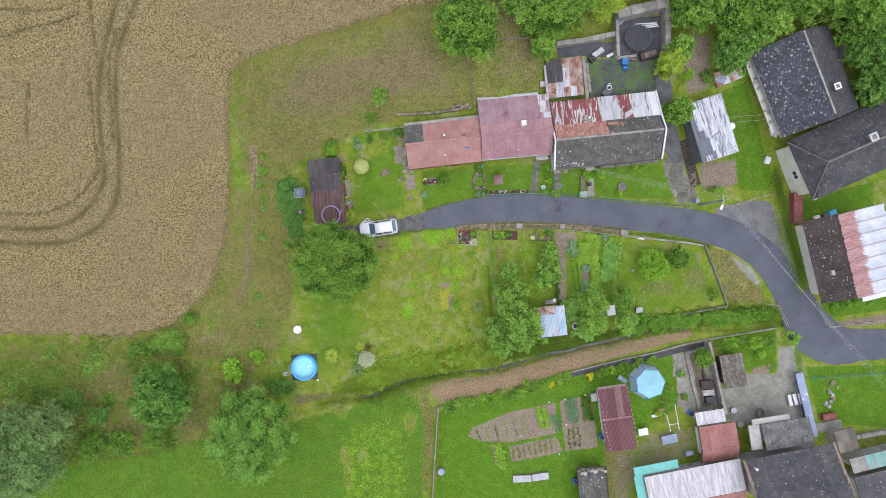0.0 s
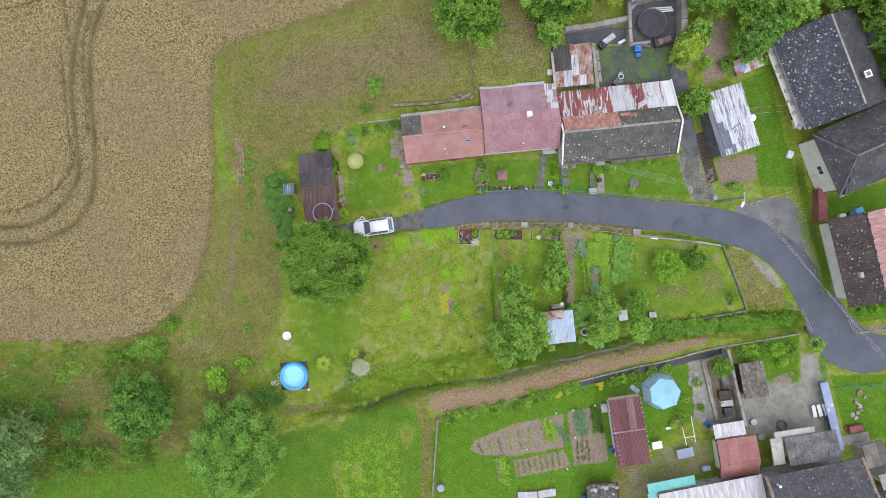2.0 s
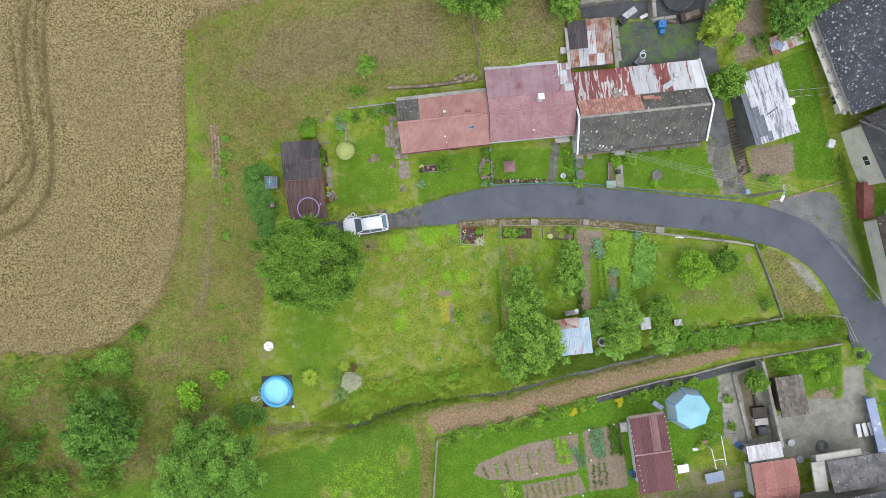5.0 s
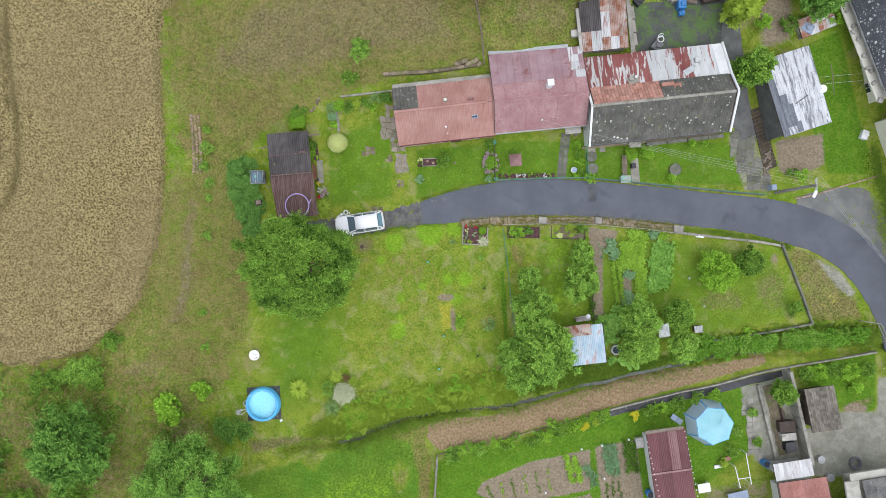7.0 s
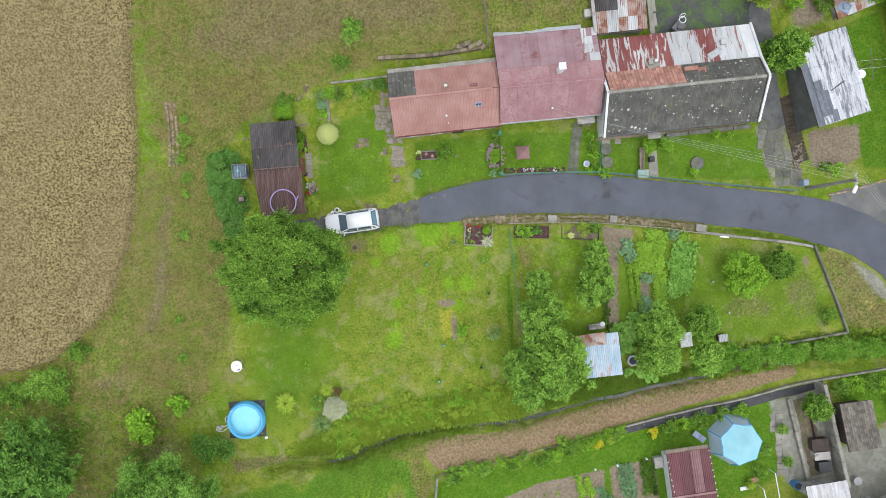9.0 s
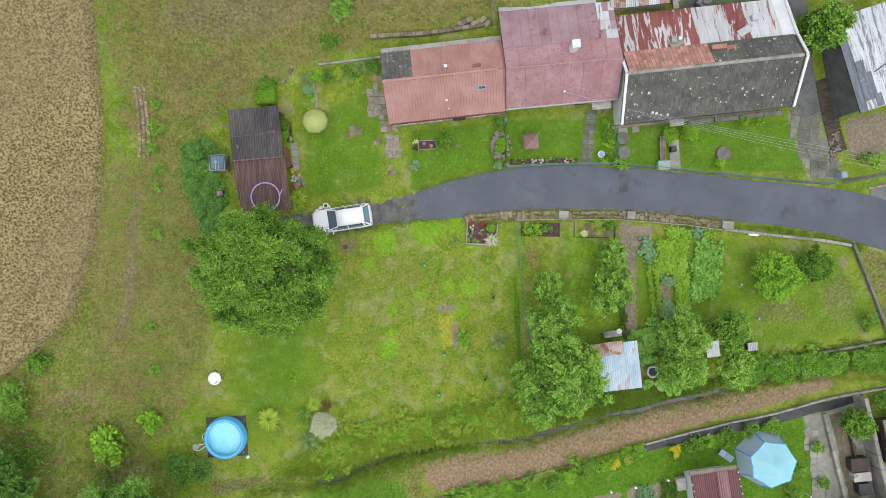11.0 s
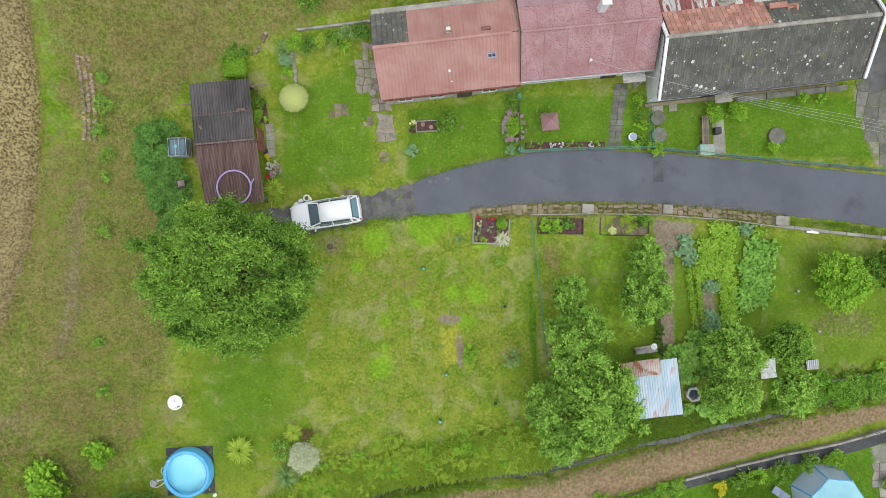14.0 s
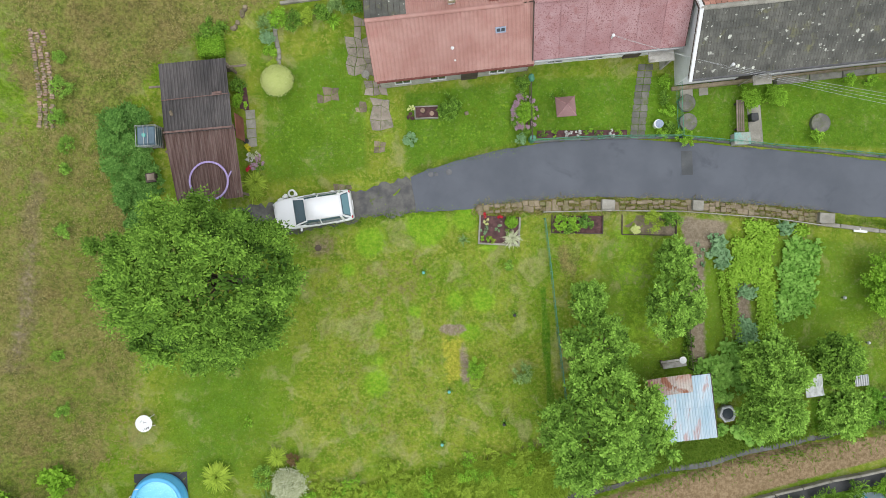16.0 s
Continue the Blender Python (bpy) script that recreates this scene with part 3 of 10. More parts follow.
def drum(bm, r, h, x=0, y=0, z=0, seg=24, r2=None, m=None):
    made = bmesh.ops.create_cone(bm, cap_ends=True, segments=seg, radius1=r, radius2=r if r2 is None else r2, depth=h)["verts"]
    bmesh.ops.transform(bm, matrix=(m or Matrix()) @ pose(x, y, z + h / 2), verts=made)
    return bm


def tube(bm, a, b, r, seg=6, r2=None):
    a, b = Vector(a), Vector(b)
    made = bmesh.ops.create_cone(bm, cap_ends=True, segments=seg, radius1=r, radius2=r if r2 is None else r2, depth=(b - a).length)["verts"]
    turn = (b - a).to_track_quat("Z", "Y").to_matrix().to_4x4()
    bmesh.ops.transform(bm, matrix=Matrix.Translation((a + b) / 2) @ turn, verts=made)
    return bm


def hoop(bm, R, r, x=0, y=0, z=0, seg=40, ring=8, tilt=0.0):
    rows = []
    for i in range(seg):
        a = 2 * math.pi * i / seg
        rows.append([bm.verts.new(pose(x, y, z, tilt) @ Vector(((R + r * math.cos(b)) * math.cos(a), (R + r * math.cos(b)) * math.sin(a), r * math.sin(b))))
                     for b in (2 * math.pi * j / ring for j in range(ring))])
    for i in range(seg):
        for j in range(ring):
            bm.faces.new((rows[i][j], rows[(i + 1) % seg][j], rows[(i + 1) % seg][(j + 1) % ring], rows[i][(j + 1) % ring]))
    return bm


def pipe(bm, points, r, seg=6):
    """A round bar bent along the points, in one piece."""
    pts = [Vector(p) for p in points]
    rows, side = [], None
    for i, p in enumerate(pts):
        way = (pts[min(i + 1, len(pts) - 1)] - pts[max(i - 1, 0)])
        way = way.normalized() if way.length > 1e-6 else Vector((0, 0, 1))
        side = way.orthogonal() if side is None else side - way * side.dot(way)
        side = side.normalized() if side.length > 1e-4 else way.orthogonal().normalized()
        other = way.cross(side)
        rows.append([bm.verts.new(p + (side * math.cos(6.28319 * j / seg) + other * math.sin(6.28319 * j / seg)) * r) for j in range(seg)])
    for a, b in zip(rows, rows[1:]):
        for j in range(seg):
            bm.faces.new((a[j], a[(j + 1) % seg], b[(j + 1) % seg], b[j]))
    bm.faces.new(rows[0][::-1])
    bm.faces.new(rows[-1])
    return bm


def spline(points, n):
    """A smooth line through the points (any number of values each), n steps between two."""
    p = np.array(points, float)
    p = np.vstack([2 * p[0] - p[1], p, 2 * p[-1] - p[-2]])
    out = []
    for i in range(1, len(p) - 2):
        for u in np.linspace(0, 1, n, endpoint=False):
            a, b, c, d = p[i - 1:i + 3]
            out.append(0.5 * (2 * b + (c - a) * u + (2 * a - 5 * b + 4 * c - d) * u * u + (3 * b - a - 3 * c + d) * u ** 3))
    out.append(p[-2])
    return np.array(out)


def ribbon(line, across=6, lift=0.03, ragged=0.0, depth=0.12, seed=1):
    """A strip along rows of x, y, width that lies on the land, with turned-down edges. Returns vertices and faces."""
    rng = np.random.default_rng(seed)
    d = np.gradient(line[:, :2], axis=0)
    d /= np.linalg.norm(d, axis=1)[:, None]
    nrm = np.stack([-d[:, 1], d[:, 0]], 1)
    us = np.linspace(-0.5, 0.5, across + 1)
    us = np.concatenate([[-0.5], us, [0.5]])
    jag = rng.normal(0, ragged, (len(line), 2))
    verts = []
    for k, u in enumerate(us):
        off = u * line[:, 2] + (jag[:, 0] if u < -0.49 else jag[:, 1] if u > 0.49 else 0)
        x, y = line[:, 0] + nrm[:, 0] * off, line[:, 1] + nrm[:, 1] * off
        verts.append(np.stack([x, y, ground_z(x, y) + (lift if 0 < k < len(us) - 1 else lift - depth)], 1))
    verts = np.stack(verts, 1)
    n, w = verts.shape[:2]
    i = np.arange(n * w).reshape(n, w)
    quads = np.stack([i[:-1, :-1], i[1:, :-1], i[1:, 1:], i[:-1, 1:]], -1).reshape(-1, 4)
    return verts.reshape(-1, 3), quads[:, ::-1]


def inside(poly, x, y):
    """Signed distance to a polygon's edge: positive within."""
    poly = np.array(poly, float)
    best, odd = np.full(x.shape, 1e9), np.zeros(x.shape, bool)
    for (ax, ay), (bx, by) in zip(poly, np.roll(poly, -1, 0)):
        ex, ey = bx - ax, by - ay
        u = np.clip(((x - ax) * ex + (y - ay) * ey) / (ex * ex + ey * ey + 1e-9), 0, 1)
        best = np.minimum(best, np.hypot(x - ax - u * ex, y - ay - u * ey))
        cross = (ay > y) != (by > y)
        odd ^= cross & (x < (bx - ax) * (y - ay) / (by - ay + 1e-12) + ax)
    return np.where(odd, best, -best)


def near(points, x, y):
    """Distance to an open line."""
    best = np.full(x.shape, 1e9)
    for (ax, ay), (bx, by) in zip(points, points[1:]):
        ex, ey = bx - ax, by - ay
        u = np.clip(((x - ax) * ex + (y - ay) * ey) / (ex * ex + ey * ey + 1e-9), 0, 1)
        best = np.minimum(best, np.hypot(x - ax - u * ex, y - ay - u * ey))
    return best


def leaves(rng, centres, normals, size, slim=0.5, tilt=0.6, fold=0.15):
    """A folded leaf at each centre, facing about along its normal. Returns vertices and faces (two triangles each)."""
    n = len(centres)
    w = normals + rng.normal(0, tilt, (n, 3))
    w /= np.linalg.norm(w, axis=1)[:, None] + 1e-9
    a = np.cross(w, rng.normal(0, 1, (n, 3)))
    a /= np.linalg.norm(a, axis=1)[:, None] + 1e-9
    b = np.cross(w, a)
    s = (size * rng.uniform(0.65, 1.3, n))[:, None]
    v = np.stack([centres - a * s * 0.5, centres + b * s * slim * 0.5 - w * s * fold, centres + a * s * 0.5, centres - b * s * slim * 0.5 - w * s * fold], 1)
    i = np.arange(n)[:, None] * 4
    tris = np.concatenate([i + [[0, 2, 1]], i + [[0, 3, 2]]], 1).reshape(-1, 3)
    return v.reshape(-1, 3), tris


def crown_points(rng, r, h, base, clumps, per, spread, top_heavy=0.35, lump=0.22):
    """Places of leaves, gathered into clumps over an uneven dome of radius r from base to h."""
    mid, half = (base + h) / 2, (h - base) / 2
    boughs = clumps // 3 if clumps >= 50 else clumps
    own = np.arange(clumps) % boughs
    if boughs < clumps:
        k = np.arange(boughs)
        high = 1 - (1.55 - 0.6 * top_heavy) * k / boughs
        turn, wide = k * 2.39996 + rng.uniform(0, 6.28), np.sqrt(np.maximum(0, 1 - high ** 2))
        d = np.stack([wide * np.cos(turn), wide * np.sin(turn), high], 1) + rng.normal(0, 0.1, (boughs, 3))
        bough_deep = rng.uniform(0.80, 1.0, boughs)[own]
        d = d[own] + rng.normal(0, 0.11, (clumps, 3))
    else:
        d = rng.normal(0, 1, (boughs, 3))
        d[:, 2] += top_heavy
        bough_deep = rng.uniform(0.45, 1.0, boughs) ** 0.45
    d /= np.linalg.norm(d, axis=1)[:, None]
    ph = rng.uniform(0, 6.28, 6)
    ang = np.arctan2(d[:, 1], d[:, 0])
    wob = 1 + lump * (np.sin(2 * ang + ph[0]) * 0.4 + np.sin(3 * ang + ph[1]) * 0.4 + np.sin(5 * ang + ph[2]) * 0.3) + rng.normal(0, lump * 0.4, clumps)
    deep = bough_deep * rng.uniform(0.85, 1.06, clumps)
    c = d * np.stack([r * wob * deep, r * wob * deep, half * (0.6 + 0.4 * wob) * deep], 1)
    shade = np.clip(rng.normal(0.45, 0.26, clumps) + 0.25 * (c[:, 2] / half), 0, 1)
    e = rng.normal(0, 1, (clumps * per, 3))
    e /= np.linalg.norm(e, axis=1)[:, None]
    e[:, 2] = np.abs(e[:, 2]) * 0.75 + e[:, 2] * 0.25
    q = np.repeat(c, per, 0) + e * spread * rng.uniform(0.72, 1.06, (clumps * per, 1)) * np.repeat(rng.uniform(0.6, 1.3, clumps), per)[:, None]
    q[:, 2] += mid
    nrm = e + 0.35 * np.repeat(d, per, 0)
    nrm /= np.linalg.norm(nrm, axis=1)[:, None]
    return q, nrm, np.repeat(shade, per), c + [0, 0, mid]


def sprays(rng, c, d, spread, shoots, n, leaf, slim, tilt=0.35, up=0.35, fold=0.12):
    """Leafy shoots radiating from each clump centre, leaves set along them in two ranks. Returns vertices, faces and
    each vertex's painted light.
    """
    k = len(c) * shoots
    base = np.repeat(c, shoots, 0)
    way = np.repeat(d, shoots, 0) * 0.5 + [0, 0, up] + rng.normal(0, 0.62, (k, 3))
    way /= np.linalg.norm(way, axis=1)[:, None] + 1e-9
    way[:, 2] = np.abs(way[:, 2]) * 0.7 + way[:, 2] * 0.3
    run = np.repeat(spread * rng.uniform(0.7, 1.25, len(c)), shoots) * rng.uniform(0.55, 1.25, k)
    side = np.cross(way, rng.normal(0, 0.45, (k, 3)) + [0, 0, 1])
    side /= np.linalg.norm(side, axis=1)[:, None] + 1e-9
    u = (np.arange(n) + 0.7) / n
    sign = np.where(np.arange(n) % 2 == 0, 1.0, -1.0)
    sign[-1] = 0.0
    pos = base[:, None] + way[:, None] * (run[:, None] * u)[..., None]
    pos[..., 2] -= 0.22 * run[:, None] * u ** 2
    a = way[:, None] * 0.55 + side[:, None] * sign[None, :, None] + rng.normal(0, 0.22, (k, n, 3))
    a[..., 2] *= 0.55
    a /= np.linalg.norm(a, axis=2)[..., None] + 1e-9
    w = rng.normal(0, tilt, (k, n, 3)) + [0, 0, 1] + 0.25 * way[:, None]
    b = np.cross(w, a)
    b /= np.linalg.norm(b, axis=2)[..., None] + 1e-9
    w = np.cross(a, b)
    s = (leaf * rng.uniform(0.7, 1.25, (k, n)) * (0.75 + 0.4 * np.sin(math.pi * u)))[..., None]
    v = np.stack([pos, pos + a * s * 0.45 + b * s * slim * 0.5 - w * s * fold, pos + a * s, pos + a * s * 0.45 - b * s * slim * 0.5 - w * s * fold], 2).reshape(-1, 3)
    i = np.arange(k * n)[:, None] * 4
    tris = np.concatenate([i + [[0, 2, 1]], i + [[0, 3, 2]]], 1).reshape(-1, 3)
    # Shade painted along each shoot: dark deep in the clump, light at the tip.
    painted_light = np.clip(np.repeat(rng.normal(0.20, 0.2, len(c)), shoots)[:, None] + 0.62 * u[None] + rng.normal(0, 0.1, (k, n)), 0, 1)
    return v, tris, painted_light.ravel().repeat(4)


def limbs(bm, rng, h, r, spots, thick):
    top = h * 0.55
    tube(bm, (0, 0, -0.3), (0.03 * h, 0.02 * h, top), thick, 8, thick * 0.55)
    for c in spots:
        s = Vector((0.03 * h, 0.02 * h, top)) * float(rng.uniform(0.45, 1))
        m = s.lerp(Vector(c), 0.55) + Vector(rng.normal(0, 0.08 * r, 3))
        tube(bm, s, m, thick * 0.38, 5, thick * 0.22)
        tube(bm, m, c, thick * 0.22, 5, thick * 0.06)
    return bm


def tree(name, x, y, r, h, mat, label, clumps=160, per=55, leaf=0.22, spread=0.75, slim=0.5, base=None, seed=1, category="tree", lump=0.22,
         top_heavy=0.35, group="", tilt=0.42):
    rng = np.random.default_rng(seed)
    base = h * 0.22 if base is None else base
    t = thing(name, x, y, label, category, group=group)
    spots = crown_points(rng, r - spread * 0.45, h - spread * 0.3, base, clumps, 1, spread, top_heavy, lump)[3]
    out = (spots - [0, 0, (base + h) / 2]) / [r, r, (h - base) / 2]
    v, f, painted_light = sprays(rng, spots, out, spread, max(4, per // 13), 13, leaf, slim, tilt)
    # Inner dome of leaves in the darkest tone: shade of the crown's gaps, painted in.
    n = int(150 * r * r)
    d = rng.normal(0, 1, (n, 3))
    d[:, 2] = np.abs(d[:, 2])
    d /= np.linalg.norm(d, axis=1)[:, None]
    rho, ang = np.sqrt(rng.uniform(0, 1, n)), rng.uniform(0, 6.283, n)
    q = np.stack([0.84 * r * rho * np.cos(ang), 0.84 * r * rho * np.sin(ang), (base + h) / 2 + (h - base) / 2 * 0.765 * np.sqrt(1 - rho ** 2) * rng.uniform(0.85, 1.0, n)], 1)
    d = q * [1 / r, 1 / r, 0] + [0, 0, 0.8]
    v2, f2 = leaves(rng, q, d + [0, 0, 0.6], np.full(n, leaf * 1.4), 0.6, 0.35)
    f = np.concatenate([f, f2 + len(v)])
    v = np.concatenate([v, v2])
    painted_light = np.concatenate([painted_light, rng.uniform(0.0, 0.11, n).repeat(4)])
    ob = new("crown", np_mesh("crown", v, f, M[mat], {"clump": painted_light}))
    ob.parent = t
    bm = bmesh.new()
    limbs(bm, rng, h, r, spots[rng.permutation(len(spots))[:14]] * [0.85, 0.85, 0.97], max(0.03, 0.026 * h))
    part("trunk", bm, M["bark"], t)
    return t


def shrub(name, x, y, r, h, mat, label, count=900, leaf=0.14, slim=0.5, seed=1, lump=0.15, category="shrub", group="", flat=0.0, z=None, tilt=0.6, clump_r=None):
    """A low bush: leaves from the ground up over short stems."""
    rng = np.random.default_rng(seed)
    t = thing(name, x, y, label, category, group=group, z=z)
    count = int(count * 1.7)
    k = max(5, int(count / 35))
    cr = clump_r or 0.42 * r
    spots = crown_points(rng, max(0.3 * r, r * 1.02 - cr * 0.6), h * 0.9, h * 0.05, k, 1, cr, 0.5, lump)[3]
    spots[:, 2] = np.maximum(spots[:, 2], 0.04)
    v, f, painted_light = sprays(rng, spots, (spots - [0, 0, h * 0.4]) / [r, r, h], cr, max(3, count // k // 7), 7, leaf, slim, min(tilt, 0.4), 0.4)
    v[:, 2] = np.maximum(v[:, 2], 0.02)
    ob = new("foliage", np_mesh("foliage", v, f, M[mat], {"clump": painted_light}))
    ob.parent = t
    bm = bmesh.new()
    for c in spots[:6 if r > 0.9 else 1]:
        tube(bm, (0, 0, -0.1), tuple(c * [0.8, 0.8, 0.9]), 0.02 + 0.008 * h, 5, 0.008)
    part("stem", bm, M["bark"], t)
    return t

# ---- the land ----
WHEAT = [(4, 27.5), (-1.5, 26.6), (-3.9, 26.1), (-8.8, 24.5), (-13.6, 23.1), (-17.2, 21.7), (-19.9, 20.5), (-22.2, 18.9), (-22.6, 16.8), (-23.4, 11.8),
         (-23.8, 7), (-24, 2.6), (-24.4, 0.1), (-25.5, -3.7), (-26.9, -5.6), (-29.1, -7.8), (-31.6, -9), (-34.8, -9.6), (-45, -9.4), (-400, -9), (-400, 400), (40, 400)]
HAY = [(-1.6, -16.6), (-1.3, -15.4), (0.6, -14.9), (4.3, -14.7), (10.8, -13), (17.4, -11.2), (24, -10.2), (28.7, -9.4), (28.9, -10.1), (24, -11.5), (17.4, -13.3),
       (10.8, -15.1), (4.3, -16.9), (-0.4, -17.8)]
STREAM = [(40, -8.6), (34, -9.2), (29, -9.2), (25.5, -9.3), (20, -10.6), (17.4, -11.0), (12.8, -12.1), (7.6, -13.5), (4.9, -14), (1.7, -14.2), (-0.3, -14.35), (-1.6, -14.75), (-3.2, -14.9), (-4.2, -15.3),
          (-5.5, -15.9), (-6.4, -16.1), (-7.4, -16.8), (-9.4, -17.2), (-12, -17.5), (-14.6, -17.8), (-17.2, -18.6), (-24, -21), (-34, -22), (-60, -26)]
MEADOW = [(-60, -27), (-40, -23.8), (-30, -21.6), (-19, -20.3), (-12, -18.6), (-6, -16.6), (-3, -17), (-2.2, -20), (-2.6, -40), (-60, -60)]


def fan_grid(lo, hi, fine, reach):
    inner = np.arange(lo, hi + fine / 2, fine)
    out = np.cumsum(1.0 * 1.22 ** np.arange(30))
    out = out[out < reach]
    return np.concatenate([lo - out[::-1], inner, hi + out])


xs, ys = fan_grid(-58, 58, 0.25, 900), fan_grid(-34, 34, 0.25, 900)
X, Y = np.meshgrid(xs, ys)
X, Y = X.ravel(), Y.ravel()
jit = np.random.default_rng(5)
inner = (np.abs(X) < 58) & (np.abs(Y) < 34)


def zone(poly, soft=0.6):
    return np.clip(0.5 + inside(poly, X, Y) / (2 * soft), 0, 1)


def spot(x, y, r, r2=None, soft=0.5):
    d = np.hypot((X - x) / r, (Y - y) / (r2 or r))
    return np.clip(0.5 + (1 - d) * r / (2 * soft), 0, 1)


dry, lush, soil, dead = (np.zeros(len(X)) for _ in range(4))
hay, meadow, moss, paved = (np.zeros(len(X)) for _ in range(4))
fresh = np.zeros(len(X))

# hillside lawn behind the house, and the bank between the crop and the garden
dry = np.maximum(dry, 0.74 * zone([(-24.5, 2), (-24.5, 18), (-21.5, 20)], 0.4))
dry = np.maximum(dry, 0.80 * zone([(-23, 18), (-18, 22), (-4, 27), (12, 27), (12, 18), (4, 16), (-4, 14.6), (-10.5, 12.8), (-15.6, 10.4), (-19, 6), (-23, 8)], 1.0))
dead = np.maximum(dead, 0.70 * zone([(-20.6, 14.6), (-16, 20.4), (-9, 22.0), (0, 23), (1, 17), (-9, 15.6), (-14, 14.2)], 1.6))
dead = np.maximum(dead, 0.58 * spot(-4, 21.3, 4.5, 3, 2))
dead = np.maximum(dead, 0.9 * spot(-3.8, 21.5, 0.8, 0.5, 0.4))
dead = np.maximum(dead, 0.75 * spot(-14, 19, 2.2, 1.2, 1))
dry = np.maximum(dry, 0.62 * zone([(-25, -10), (-25, 8), (-17.2, 8), (-17, 0), (-17.4, -6), (-19, -14), (-26, -16)], 1.2))
dry = np.maximum(dry, 0.9 * zone([(-19, 3), (-17.6, 4), (-17.3, -3), (-17.6, -8), (-19.3, -9), (-19, -3)], 0.8))
dead = np.maximum(dead, 0.66 * step(1.0, 0.1, near([(-21.6, 4), (-21.8, 1), (-22.0, -3.5), (-22.9, -6)], X, Y)))
dead = np.maximum(dead, 0.52 * spot(-25.4, -10.2, 2.2, 1.5, 1.6))
lush = np.maximum(lush, 0.48 * step(1.8, 0.4, near([(-22, 18), (-22.4, 12), (-22.8, 6), (-23.1, 2)], X, Y)))
dead = np.maximum(dead, 0.30 * step(1.6, 0.4, near([(-22, 18), (-22.4, 12), (-22.8, 6), (-23.1, 2)], X, Y)))
soil = np.maximum(soil, 0.46 * step(0.9, 0.1, near([(-21.8, 0.5), (-22.0, -2.5), (-22.7, -5.5)], X, Y)))
dry *= 1 - 0.27 * step(1.8, 0.4, near([(-21.9, 18.4), (-22.4, 12), (-22.8, 6)], X, Y))
lush = np.maximum(lush, 0.06 * step(1.1, 0.3, near([(-21, 19.5), (-17, 21.4), (-12, 23.2), (-8, 24.3), (-5, 25.3), (-2, 25.6)], X, Y)))
dry *= 1 - 0.35 * step(1.1, 0.3, near([(-21, 19.5), (-17, 21.4), (-12, 23.2), (-8, 24.3), (-5, 25.3)], X, Y))
# lower west corner: rough grass
dry = np.maximum(dry, 0.55 * zone([(-60, -10), (-30, -10), (-24, -14), (-19, -17), (-20, -21.5), (-34, -23), (-60, -26)], 1.5))
dead = np.maximum(dead, 0.6 * zone([(-34, -18), (-24, -17.5), (-20, -18.6), (-22, -20.4), (-34, -21.5), (-40, -20)], 1.5))
dead = np.maximum(dead, 0.62 * spot(-22.5, -15.8, 2.0, 1.6, 1.0))
dead = np.maximum(dead, 0.55 * spot(-36, -15, 4, 2.0, 1.5))
meadow = np.maximum(meadow, 0.75 * spot(-46, -14.5, 6, 2.5, 1.5))
meadow = np.maximum(meadow, zone(MEADOW, 0.8))
for x, y, r in ((-9.2, -24.2, 0.7), (-11.3, -23.8, 0.8), (-10.8, -26.5, 0.8), (-3.8, -20, 0.9), (-11.6, -18.3, 0.9)):
    dead = np.maximum(dead, 0.62 * spot(x, y, r * 0.8, r * 1.3, 0.9))
    meadow *= 1 - spot(x, y, r * 0.8, r * 1.5, 0.5)
# garden lawns
dry = np.maximum(dry, 0.72 * zone([(-31, -10.8), (-29, -8), (-26, -4), (-24.5, 1), (-21.5, 1), (-21.5, -10), (-25, -13)], 0.8))
lush = np.maximum(lush, 0.55 * zone([(-17, -2), (-17.2, -15), (-12, -16), (-9, -13), (-7, -4), (-10, 0)], 3.2))
lush = np.maximum(lush, 0.60 * zone([(-2.6, 9), (4.2, 9.7), (12.4, 10), (28, 9.8), (27, 5.5), (12, 6.2), (4.4, 6), (0, 5.2), (-2.6, 4.3)], 0.3))
lush = np.maximum(lush, 0.56 * zone([(-10.6, 10), (-4.6, 12), (-4.2, 4.4), (-10.4, 3.6)], 0.5))
lush = np.maximum(lush, 0.50 * zone([(8, 1.8), (22, 1.2), (29.5, 0.4), (32.4, -6.2), (22, -8.6), (6.4, -9)], 0.8))
lush = np.maximum(lush, 0.72 * zone([(-0.8, -18.6), (16, -14.2), (28, -11.4), (28, -18), (19, -24), (19, -32), (-1.1, -32)], 0.6))
dry = np.maximum(dry, 0.36 * zone([(-8, 1.6), (5.2, 1.6), (6, -8), (4.5, -10.6), (-7, -12), (-8.6, -4)], 2.0))
dead = np.maximum(dead, 0.36 * zone([(-7.4, 1.2), (0.5, 1.2), (0, -3), (-3, -6), (-6, -6), (-6.6, -2)], 2.0))
dead = np.maximum(dead, 0.6 * spot(-7.1, 0.5, 1.1, 0.8, 0.5))
soil = np.maximum(soil, 0.42 * spot(-7.1, 0.5, 0.9, 0.7, 0.5))
dead = np.maximum(dead, 0.28 * zone([(-6.5, -6), (-1, -6), (-1, -11.4), (-6, -12)], 2.0))
